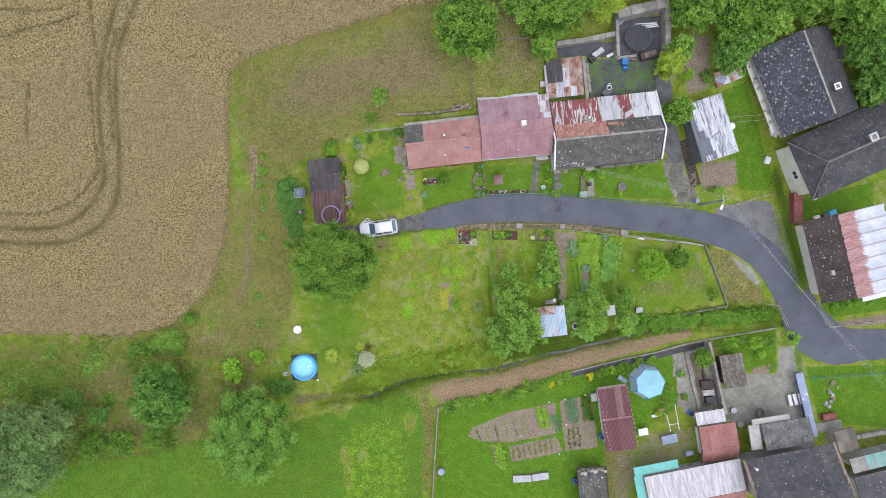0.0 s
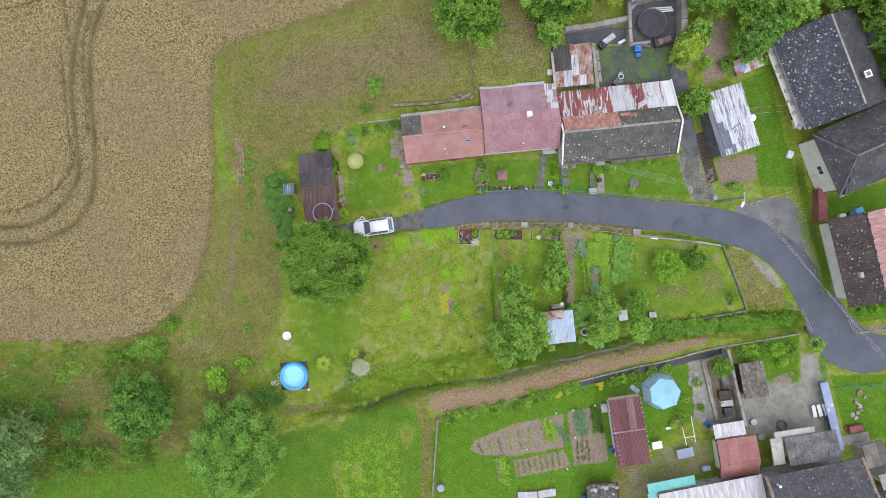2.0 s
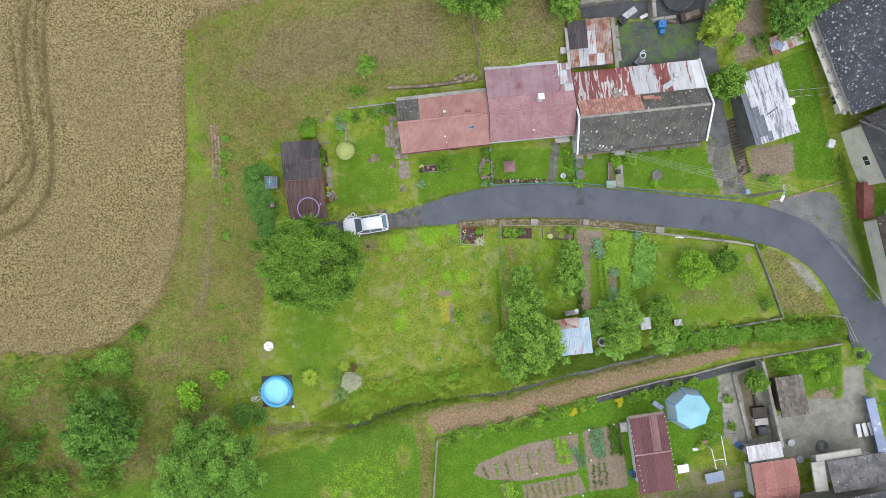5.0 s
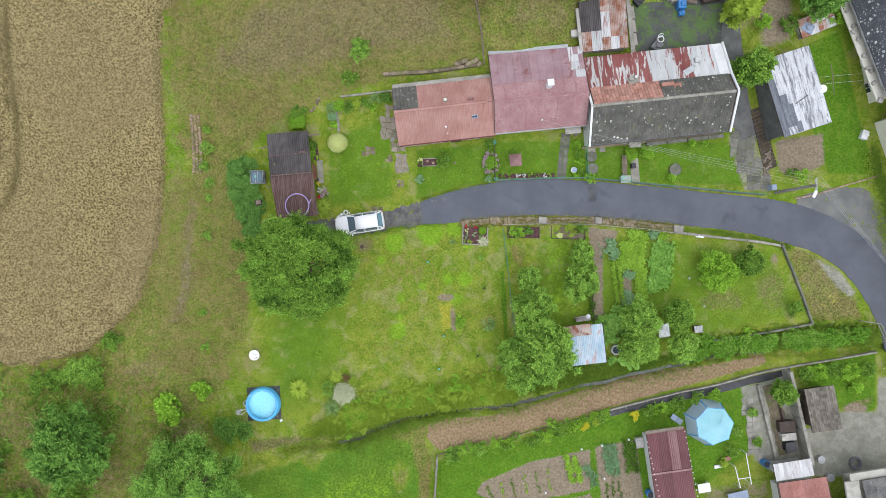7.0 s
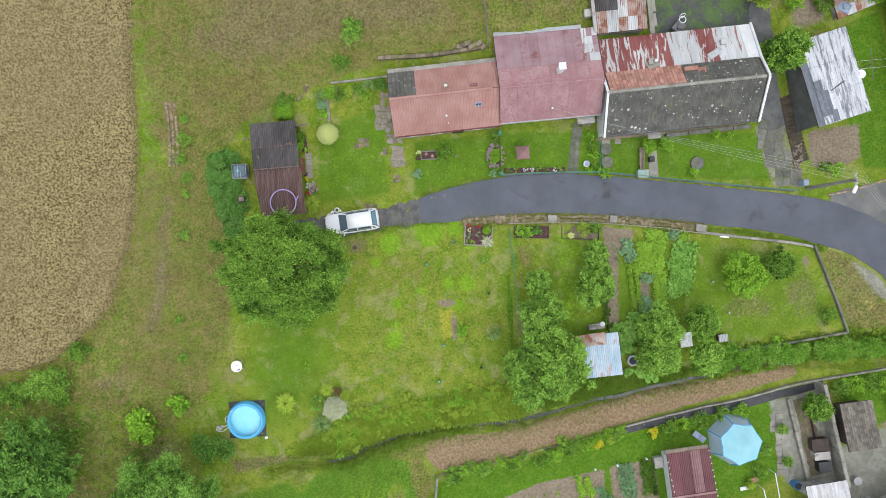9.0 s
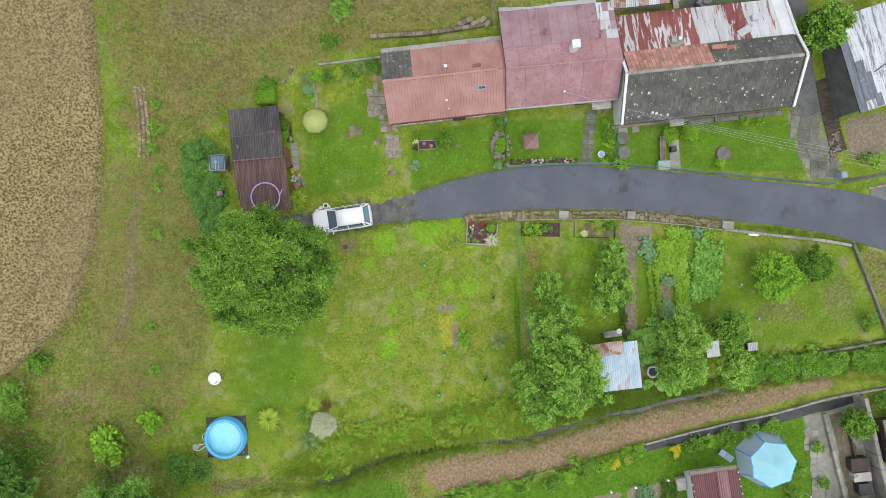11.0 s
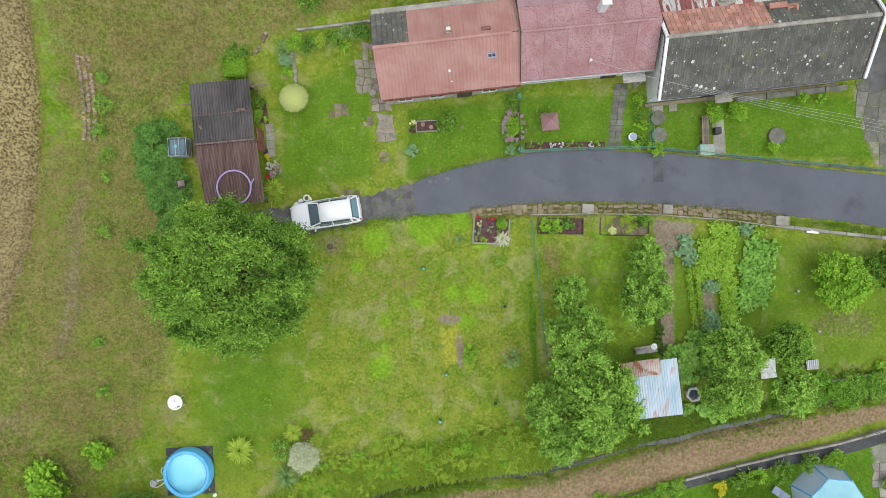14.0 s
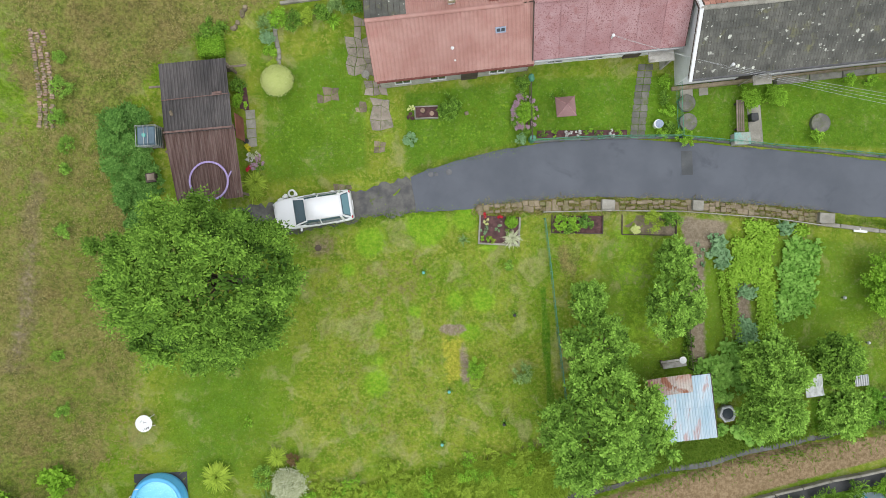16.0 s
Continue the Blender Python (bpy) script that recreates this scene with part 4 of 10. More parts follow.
for x, y, r in ((-3.8, -4.2, 0.55), (-1.9, -3.2, 0.45), (0.4, -2.6, 0.6), (1.9, -2.6, 0.7), (-1.6, -6.0, 0.25), (-4.0, -7.2, 0.8), (-3.9, -5.9, 0.4), (-4.4, 0.6, 0.9), (-1.2, 1.6, 1.2),
                (0.9, 1.9, 0.8), (-5.6, -0.9, 0.5), (1.2, -4.4, 0.6), (2.2, 0.6, 0.6)):
    fresh = np.maximum(fresh, 0.72 * spot(x, y, r * 1.1, soft=0.4))
    dead *= 1 - 0.9 * spot(x, y, r, soft=0.4)
    dry *= 1 - 0.9 * spot(x, y, r, soft=0.4)
fresh = np.maximum(fresh, 0.46 * zone([(8.6, 1.8), (13, 1.8), (13, -6), (8.8, -6.4)], 0.8))
fresh = np.maximum(fresh, 0.34 * zone([(-4.4, 5), (4.2, 6), (4.2, 9), (-2.6, 8.6), (-10.4, 8.5), (-10.4, 4)], 0.8))
fresh = np.maximum(fresh, 0.30 * zone([(-1, 1.6), (5, 1.6), (6, -10), (0, -10.6)], 1.5))
soil = np.maximum(soil, 0.72 * spot(0.2, -4.2, 0.85, 0.35, 0.25))
moss = np.maximum(moss, 0.78 * zone([(-0.5, -4.7), (0.9, -4.6), (1.2, -7), (-0.2, -7.2)], 0.4))
soil = np.maximum(soil, 0.62 * zone([(0.45, -4.8), (1.0, -4.8), (1.5, -7.2), (0.5, -7.4)], 0.25))
dry = np.maximum(dry, 0.75 * spot(6.6, -0.4, 0.9, 1.2, 0.8))
# Shadow line of the lawn fence, painted as a strip of darker green.
lush = np.maximum(lush, 0.9 * step(0.3, 0.12, near([(5.2, -2), (5.4, -5.1), (5.6, -8.6), (5.8, -10.3)], X, Y)))
dead = np.maximum(dead, 0.5 * spot(29.3, -3.6, 1.7, 2.2, 0.8))
soil = np.maximum(soil, 0.6 * spot(29.6, -0.8, 0.5, 0.7, 0.4))
dead = np.maximum(dead, 0.5 * spot(25, -4.6, 2.4, 1.2, 1))
# verge inside the bend
dry = np.maximum(dry, 0.85 * zone([(30.6, 0.4), (33.2, -0.3), (36.4, -3.4), (37.6, -6.2), (33, -6.4)], 0.4))
dead = np.maximum(dead, 0.5 * zone([(31, 0.2), (33.2, -0.4), (36.2, -3.4), (37.4, -6.1), (33, -6.2)], 0.6))
moss = np.maximum(moss, 0.36 * zone([(32.5, -3.2), (36, -3.4), (37.3, -6), (33.3, -6.2)], 0.7))
paved = np.maximum(paved, 0.68 * zone([(32.8, -0.4), (35.4, -1.6), (37.0, -3.8), (36.4, -4.6), (35.0, -3.4)], 0.4))
# kitchen garden
soil = np.maximum(soil, 0.80 * zone([(12.8, 2.1), (15.8, 1.8), (15.2, 0.6), (14.3, 0), (14.3, -6.2), (13.3, -6.2), (13.2, -1)], 0.3))
soil = np.maximum(soil, 0.70 * zone([(15.9, -1.6), (16.9, -1.6), (16.9, -4.6), (15.7, -4.8)], 0.3))
soil = np.maximum(soil, 0.75 * zone([(17.2, 0.9), (17.9, 0.9), (17.6, -2), (17.2, -2)], 0.2))
hay = np.maximum(hay, zone(HAY, 0.25))
lush = np.maximum(lush, 0.75 * zone([(20, -8), (38, -6.6), (39, -8.6), (29, -9.2), (20, -10.2)], 0.4))
meadow = np.maximum(meadow, 0.75 * zone([(6, -10), (20, -9.6), (20, -10.4), (12, -11.8), (6, -12.8)], 0.3))
lush = np.maximum(lush, 0.55 * zone([(-18, -17.6), (-9, -14.6), (5.6, -11), (5.6, -13.4), (-4, -14.8), (-12, -17.4)], 0.5))
dead = np.maximum(dead, 0.36 * zone([(-14.5, -17.6), (-9.5, -16.2), (-6, -15.6), (-4, -15.2), (-7, -16.4), (-12, -18.4)], 0.4))
dry = np.maximum(dry, 0.8 * zone([(-5, -16.6), (-1.4, -15.2), (-1.6, -17), (-1, -18.4), (-1.6, -28), (-2.6, -28), (-2.4, -20), (-4, -18)], 0.4))
dead = np.maximum(dead, 0.66 * zone([(-17.5, -16.9), (-12, -16.2), (-7, -15.8), (-4.6, -15.0), (-7.2, -16.5), (-12, -17.1), (-17, -18.2)], 0.35))
lush *= 1 - 0.7 * zone([(-17.5, -16.9), (-12, -16.2), (-7, -15.8), (-4.6, -15.0), (-7.2, -16.5), (-12, -17.1), (-17, -18.2)], 0.35)
# scrub behind the cottages
dry = np.maximum(dry, 0.8 * zone([(3, 16), (11, 17.4), (11.6, 30), (2, 30)], 0.6))
dead = np.maximum(dead, 0.5 * zone([(5, 18), (11, 18), (11.6, 30), (5, 30)], 1.0))
# vegetable beds of the lower garden
for p in ([(3.4, -20.6), (7.6, -18.8), (13.1, -17.7), (13.1, -21.4), (7.9, -22.3), (4.2, -22.2), (2.8, -21.6)], [(7.6, -22.7), (13.1, -21.7), (14.0, -23.5), (7.9, -24.6)],
          [(13.4, -17.5), (17.2, -16.9), (18, -23), (14.2, -23.4)], [(5.6, -22.4), (6.4, -22.4), (6.9, -24.8), (6, -25)]):
    soil = np.maximum(soil, 0.85 * zone(p, 0.2))
dry = np.maximum(dry, 0.75 * zone([(18.6, -23), (22, -22.4), (22, -26), (20, -32), (18.4, -32)], 0.5))
# wild growth in the lower west corner
meadow = np.maximum(meadow, 0.62 * zone([(-62, -10.6), (-43, -12), (-42.4, -16), (-48, -17), (-62, -17.5)], 1.2))
meadow = np.maximum(meadow, 0.55 * zone([(-43, -21.4), (-34, -21), (-33, -23.4), (-42, -24.6)], 0.8))
lush = np.maximum(lush, 0.6 * spot(-31, -11.3, 2.6, 1.2, 0.8))
fresh = np.maximum(fresh, 0.46 * zone([(-12, -19.6), (-4, -17.9), (-3, -24), (-3, -31), (-13, -31)], 2.0))
# yards
paved = np.maximum(paved, 0.85 * zone([(38.8, -11.4), (40.6, -11.1), (41.1, -14.4), (43, -21.4), (39, -20.4), (33, -20.2), (32.3, -16.0), (35.2, -14.4), (38.7, -14.4)], 0.3))
lush = np.maximum(lush, 0.75 * zone([(32.6, -10.2), (38.7, -9.1), (38.7, -14.2), (37.4, -14.9), (35, -13.9), (32.3, -12.2)], 0.3))
dead = np.maximum(dead, 0.62 * zone([(35.8, -13.7), (38.5, -12.9), (38.2, -14.1), (36.6, -14.3)], 0.3))
soil = np.maximum(soil, 0.72 * spot(36.8, -14.2, 1.2, 0.6, 0.3))
DIRT = [(19.2, -23.6), (22.2, -22.6), (23.6, -20.8), (29.4, -19.9), (29.4, -24), (26.5, -25.4), (22.6, -26.4), (22, -31), (19.4, -31)]
dead = np.maximum(dead, 0.4 * zone(DIRT, 0.6))
soil = np.maximum(soil, 0.5 * zone(DIRT, 0.8))
paved = np.maximum(paved, 0.34 * zone(DIRT, 0.8))
paved = np.maximum(paved, 0.66 * zone([(26.4, -12.2), (31.3, -10.8), (32.7, -18.9), (29.4, -20.0), (27.7, -18.9)], 0.3))
soil = np.maximum(soil, 0.60 * zone([(28.8, -12), (30.4, -11.6), (31.6, -18.4), (29.9, -18.8)], 0.4))
PLOT = [(29.6, 9.8), (33.8, 10.4), (34.2, 7.6), (31.8, 6.6), (30, 7.0)]
dead = np.maximum(dead, 0.3 * zone(PLOT, 0.4))
soil = np.maximum(soil, 0.9 * zone(PLOT, 0.5))
EAST = [(25.1, 10.4), (27.9, 10.6), (28.6, 8.0), (29.7, 5.0), (26.8, 5.2), (25.8, 8.0)]
dead = np.maximum(dead, 0.5 * zone(EAST, 0.3))
paved = np.maximum(paved, 0.5 * zone(EAST, 0.3))
soil = np.maximum(soil, 0.75 * zone([(26, 24), (30, 24), (30.2, 18), (27.4, 17)], 0.8))
lush = np.maximum(lush, 0.8 * zone([(31, 17.6), (34, 19), (39, 6.6), (34.4, 6.8), (32.8, 10.6)], 0.3))
lush = np.maximum(lush, 0.75 * zone([(40, 5.4), (50, 8), (50, 3.6), (41, 3)], 0.4))
lush = np.maximum(lush, 0.95 * zone([(43.4, -6.2), (52, -4.6), (52, -7.0), (44.4, -8.0)], 0.3))
soil = np.maximum(soil, 0.7 * zone([(44.6, -8.4), (52, -7.4), (52, -8.8), (45, -9.2)], 0.3))
lush = np.maximum(lush, 0.95 * zone([(42, -13.6), (54, -13.4), (54, -21), (43.6, -20)], 0.4))

dead = np.maximum(dead, 0.9 * zone(WHEAT, 0.3))
Z = ground_z(X, Y)
gully = near(STREAM, X, Y) + 0.9 * step(12, 18, -X)
Z = Z - 0.5 * step(0.40, 0.2, gully) - 0.05 * step(1.6, 0.5, gully)
Z = Z + np.where(inner, jit.normal(0, 0.012, len(X)), 0)
dead = np.maximum(dead, np.where(gully < 0.5, 0.2, 0))
nx, ny = len(xs), len(ys)
idx = np.arange(nx * ny).reshape(ny, nx)
quads = np.stack([idx[:-1, :-1], idx[:-1, 1:], idx[1:, 1:], idx[1:, :-1]], -1).reshape(-1, 4)
land = new("ground", np_mesh("ground", np.stack([X, Y, Z], 1), quads, M["ground"],
                             {"zone_a": np.stack([dry, lush, soil, dead], 1), "zone_b": np.stack([hay, meadow, moss, paved], 1), "fresh": fresh}, True))
tagged(land, "mown garden lawns, dry banks and bare garden soil", "ground", kind="structure")

# the trickle of water in the gully
v, f = ribbon(spline([(a, b, 0.34) for a, b in STREAM[2:18]], 6), 2, -0.48, 0.09, 0.1)
tagged(new("water", np_mesh("water", v, f, M["stream_mud"])), "narrow dark stream in a grassy gully", "stream", kind="structure")

# roads
ROAD = [(-1.95, 3.3, 2.0), (0.7, 3.78, 2.75), (4.3, 4.4, 3.1), (8.7, 4.72, 3.2), (13.8, 4.5, 3.2), (18.8, 4.1, 3.1), (23.3, 3.6, 3.15), (27.5, 3.1, 3.3), (30.9, 2.4, 3.6), (34.1, 1.25, 3.5),
        (36.95, -0.6, 3.6), (39.25, -3.35, 3.8), (40.95, -6.3, 4.3), (42.6, -9.3, 5.4), (45.6, -11.1, 4.6), (51, -11, 3.5), (70, -10.5, 3.5), (200, -4, 3.5)]
v, f = ribbon(spline(ROAD, 10), 8, 0.05, 0.025, 0.2, 3)
road = tagged(new("road", np_mesh("road", v, f, M["asphalt"])), "smooth dark asphalt lane, damp in places", "road", kind="structure")
v, f = ribbon(spline([(-1.7, 3.3, 1.95), (-4, 2.85, 1.7), (-6.5, 2.4, 1.75), (-9, 2.0, 1.8), (-11, 1.65, 1.9), (-13, 1.4, 1.6)], 10), 5, 0.025, 0.10, 0.15, 4)
tagged(new("driveway", np_mesh("driveway", v, f, M["old_asphalt"])), "crumbling old asphalt drive with grass edges", "driveway", kind="structure")
v, f = ribbon(spline([(31.6, 4.1, 1.2), (34.6, 3.7, 3.6), (36.6, 3.0, 5.4), (38.0, 1.3, 5.0), (39.4, -0.6, 2.2), (40.8, -2.8, 0.8)], 8), 6, 0.02, 0.08, 0.12, 6)
tagged(new("side_road", np_mesh("side_road", v, f, M["grey_asphalt"])), "patched grey asphalt apron beside the lane", "road", kind="structure")

# ---- the crop ----
cell = 0.15
wx, wy = np.meshgrid(np.arange(-74, 4, cell), np.arange(-11, 42, cell))
wr = np.random.default_rng(11)
px = (wx + wr.uniform(-0.05, 0.05, wx.shape)).ravel()
py = (wy + wr.uniform(-0.05, 0.05, wy.shape)).ravel()
sd = inside(WHEAT, px, py) + 0.12 * np.sin(px * 3.1 + 1) + 0.1 * np.sin(py * 4.3)
TRACKS = [[(-29.2, 31), (-31.4, 25.4), (-32.3, 23.2), (-33.4, 20.3), (-34.2, 17.1), (-34.7, 14.4), (-35.1, 11.7), (-35.5, 8.7), (-35.9, 5.6), (-37.1, 3.2), (-39.2, 1.6), (-42.3, 0.7), (-48.3, 0.8), (-62, 2.4)],
          [(-31.2, 31), (-33.4, 25.4), (-34.2, 22.6), (-35.2, 19.2), (-36.2, 16.0), (-36.7, 13.3), (-37.0, 10.5), (-37.2, 7.8), (-38.3, 5.3), (-40.4, 3.3), (-42.9, 2.4), (-48.3, 2.3), (-62, 3.8)]]
THIN = [[(-36.4, 27.5), (-36.0, 24.5), (-35.7, 22), (-35.5, 19.8)], [(-48, 21.3), (-45.1, 21.6), (-42.2, 22.6), (-39.4, 23.2), (-37.1, 24.1)], [(-48, 24.2), (-45, 24.4), (-41.6, 24.3), (-38.8, 24.5)], [(-37.4, 9.3), (-38.3, 7.7), (-39.8, 5.9), (-42.3, 4.4), (-45.3, 3.9), (-56, 4.4)],
        [(-43, 17.1), (-43.6, 15.5), (-44.9, 11.6)], [(-33.2, 22.6), (-34.2, 20.0), (-34.8, 17.1), (-35.2, 14.4), (-35.6, 11.7)], [(-36.4, 19), (-36.9, 16), (-37.4, 13.3), (-37.6, 10.5), (-37.3, 9)]]
track = np.zeros(len(px))
for t in TRACKS:
    line = spline(t, 8)
    d = near(line[:, :2], px, py)
    track = np.maximum(track, np.maximum(step(0.36, 0.12, d), 0.25 * step(0.8, 0.4, d)) * (0.80 + 0.14 * np.sin(px + py)))
for t in THIN:
    d = near(spline(t, 5)[:, :2], px, py) + 0.05 * np.sin(px * 6) + 0.05 * np.sin(py * 5)
    track = np.maximum(track, 0.85 * step(0.22, 0.05, d) * (wr.uniform(0, 1, len(px)) > 0.12))
gap = wr.uniform(0, 1, len(px)) > 0.985
tall = 0.72 * step(-0.05, 0.22, sd) - 0.34 * track - 0.22 * gap + wr.normal(0, 0.09, len(px))
pz = ground_z(px, py) + np.where(sd > -0.05, tall, 0) - 0.06
W, Hn = wx.shape[1], wx.shape[0]
keep = (sd > -0.1).reshape(Hn, W)
idx = np.arange(W * Hn).reshape(Hn, W)
ok = keep[:-1, :-1] | keep[1:, :-1] | keep[:-1, 1:] | keep[1:, 1:]
quads = np.stack([idx[:-1, :-1], idx[:-1, 1:], idx[1:, 1:], idx[1:, :-1]], -1)[ok]
used = np.unique(quads)
remap = np.zeros(W * Hn, np.int64)
remap[used] = np.arange(len(used))
crop = new("wheat_field", np_mesh("wheat_field", np.stack([px, py, pz], 1)[used], remap[quads], M["wheat"], {"track": np.clip(track, 0, 1)[used]}, True))
tagged(crop, "ripe straw-coloured wheat with tractor tramlines", "wheat", kind="stuff")

# ---- buildings ----
def wave_sheet(name, w, l, waves, amp, mat, seg=4, steps=0):
    """One corrugated sheet, w wide (x) and l long (y), lying flat; steps: pressed cross folds that mimic tile rows."""
    n = waves * seg
    rows = [0.0, l]
    lift = [0.0, 0.0]
    if steps > 1:
        rows, lift = [], []
        for j in range(steps):
            rows += [j * l / steps, (j + 1) * l / steps - 0.004]
            lift += [0.026, 0.0]
    vs = [(w * i / n, y, 1.35 * amp * math.cos(2 * math.pi * (i + (0.5 if seg == 4 else 0)) / seg) + up) for y, up in zip(rows, lift) for i in range(n + 1)]
    qs = [(j * (n + 1) + i, j * (n + 1) + i + 1, (j + 1) * (n + 1) + i + 1, (j + 1) * (n + 1) + i) for j in range(len(rows) - 1) for i in range(n)]
    return np_mesh(name, vs, qs, mat)


def seam_sheet(name, w, l, mat, seam=0.022):
    """A flat sheet with a folded seam along one edge and a turned lower lip."""
    prof = [(0.0, 0.0), (0.004, seam), (0.03, seam), (0.034, 0.004), (w * 0.5, 0.008), (w - 0.012, 0.004), (w + 0.002, 0.0)]
    vs, qs = [], []
    for y, up in ((0.0, -0.012), (0.002, 0.014), (0.03, 0.014), (0.034, 0.002), (l - 0.01, 0.0)):
        vs += [(a, y, b + up) for a, b in prof]
    k = len(prof)
    for j in range(4):
        qs += [(j * k + i, j * k + i + 1, (j + 1) * k + i + 1, (j + 1) * k + i) for i in range(k - 1)]
    return np_mesh(name, vs, qs, mat)


def tile_mesh(name, w, l, mat, curve=None):
    """One roof tile with a rounded roll and a thick lower edge, lifted at its foot."""
    vs, qs = [], []
    curve = min(0.03, 0.09 * w) if curve is None else curve
    for y, lift in ((0.0, 0.062), (l * 0.97, 0.004)):
        for i in range(5):
            vs.append((w * 0.93 * i / 4, y, lift + curve * (0.5 + 0.5 * math.cos(2 * math.pi * i / 4))))
    for i in range(5):
        vs.append((w * 0.93 * i / 4, 0.006, 0.036 + curve * (0.5 + 0.5 * math.cos(2 * math.pi * i / 4))))
    for i in range(4):
        qs.append((i, i + 1, 6 + i, 5 + i))
        qs.append((10 + i, 11 + i, i + 1, i))
    return np_mesh(name, vs, qs, mat)


def joined(name, me, poses, mat, parent):
    """Many alike pieces in one mesh."""
    co = np.empty(len(me.vertices) * 3, np.float32)
    me.vertices.foreach_get("co", co)
    co = np.c_[co.reshape(-1, 3), np.ones(len(me.vertices))]
    faces = np.array([list(p.vertices) for p in me.polygons])
    vs = np.concatenate([(co @ np.array(m).T)[:, :3] for m in poses])
    qs = np.concatenate([faces + i * len(co) for i in range(len(poses))])
    ob = new(name, np_mesh(name, vs, qs, mat))
    ob.parent = parent
    tagged(ob, kind="stuff")
    return ob


def slope_pose(p0, p1):
    """Local frame of a roof slope from profile point p0 (y, z) up or on to p1: x along the eave, y along the slope."""
    a = math.degrees(math.atan2(p1[1] - p0[1], p1[0] - p0[0]))
    return pose(0, p0[0], p0[1], a), math.hypot(p1[0] - p0[0], p1[1] - p0[1])


def cover(roof, p0, p1, x0, x1, kind, mats, w=0.9, l=2.0, limit=300, seed=1, back=False, amp=0.03, hip=0.0):
    """Covers the slope p0 to p1 between x0 and x1 with sheets or tiles. back: p0 is the ridge and the sheets run down from it. hip: how far the low x end leans in at the ridge."""
    rng = random.Random(seed)
    if back:
        base, length = slope_pose(p1, p0)
        base = pose(0, 0, 0)
        ang = math.degrees(math.atan2(p0[1] - p1[1], p1[0] - p0[0]))
        base = Matrix.Translation((x0 + x1, p1[0], p1[1])) @ pose(0, 0, 0, 0, 0, 180) @ pose(0, 0, 0, ang)
    else:
        base, length = slope_pose(p0, p1)
    nx, ny = max(1, round((x1 - x0) / w)), max(1, round(length / l))
    w, l = (x1 - x0) / nx, length / ny
    mats = mats if isinstance(mats, (list, tuple)) else [mats]
    if kind == "tile":
        me = [tile_mesh("tile", w, l, M[k]) for k in mats]
    elif kind == "seam":
        me = [seam_sheet("sheet", w, l, M[k]) for k in mats]
    elif kind == "tilesheet":
        me = [wave_sheet("sheet", w, l, max(2, round(w / 0.2)), 0.019, M[k], 4, steps=max(1, round(l / 0.34))) for k in mats]
    elif kind == "broad":
        me = [wave_sheet("sheet", w, l, 1, 0.075, M[k], 12) for k in mats]
    else:
        me = [wave_sheet("sheet", w, l, max(2, round(w / 0.15)), amp, M[k], 4) for k in mats]
    cells_left = []
    for j in range(ny):
        for i in range(nx):
            lift = 0.016 + (0.012 * (ny - 1 - j) if kind != "tile" else 0.0) + {"tilesheet": 0.02, "sheet": amp, "broad": 0.12}.get(kind, 0.0)
            if hip and (nx - i - 1 if back else i) * w < hip * (j + 0.4) / ny:
                continue
            m = base @ pose(x0 + i * w, j * l, lift, rng.uniform(-0.25, 0.25), rng.uniform(-0.2, 0.2), rng.uniform(-0.4, 0.4) if kind == "tile" else 0)
            cells_left.append((m, rng.randrange(len(me))))
    name = "tile" if kind == "tile" else "sheet"
    for m, k in cells_left[:limit]:
        shared(name, me[k], roof, m)
    rest = cells_left[limit:]
    for k in range(len(me)):
        mine = [m for m, kk in rest if kk == k]
        if mine:
            joined("tile_field" if kind == "tile" else "slate_field", me[k], mine, M[mats[k]], roof)


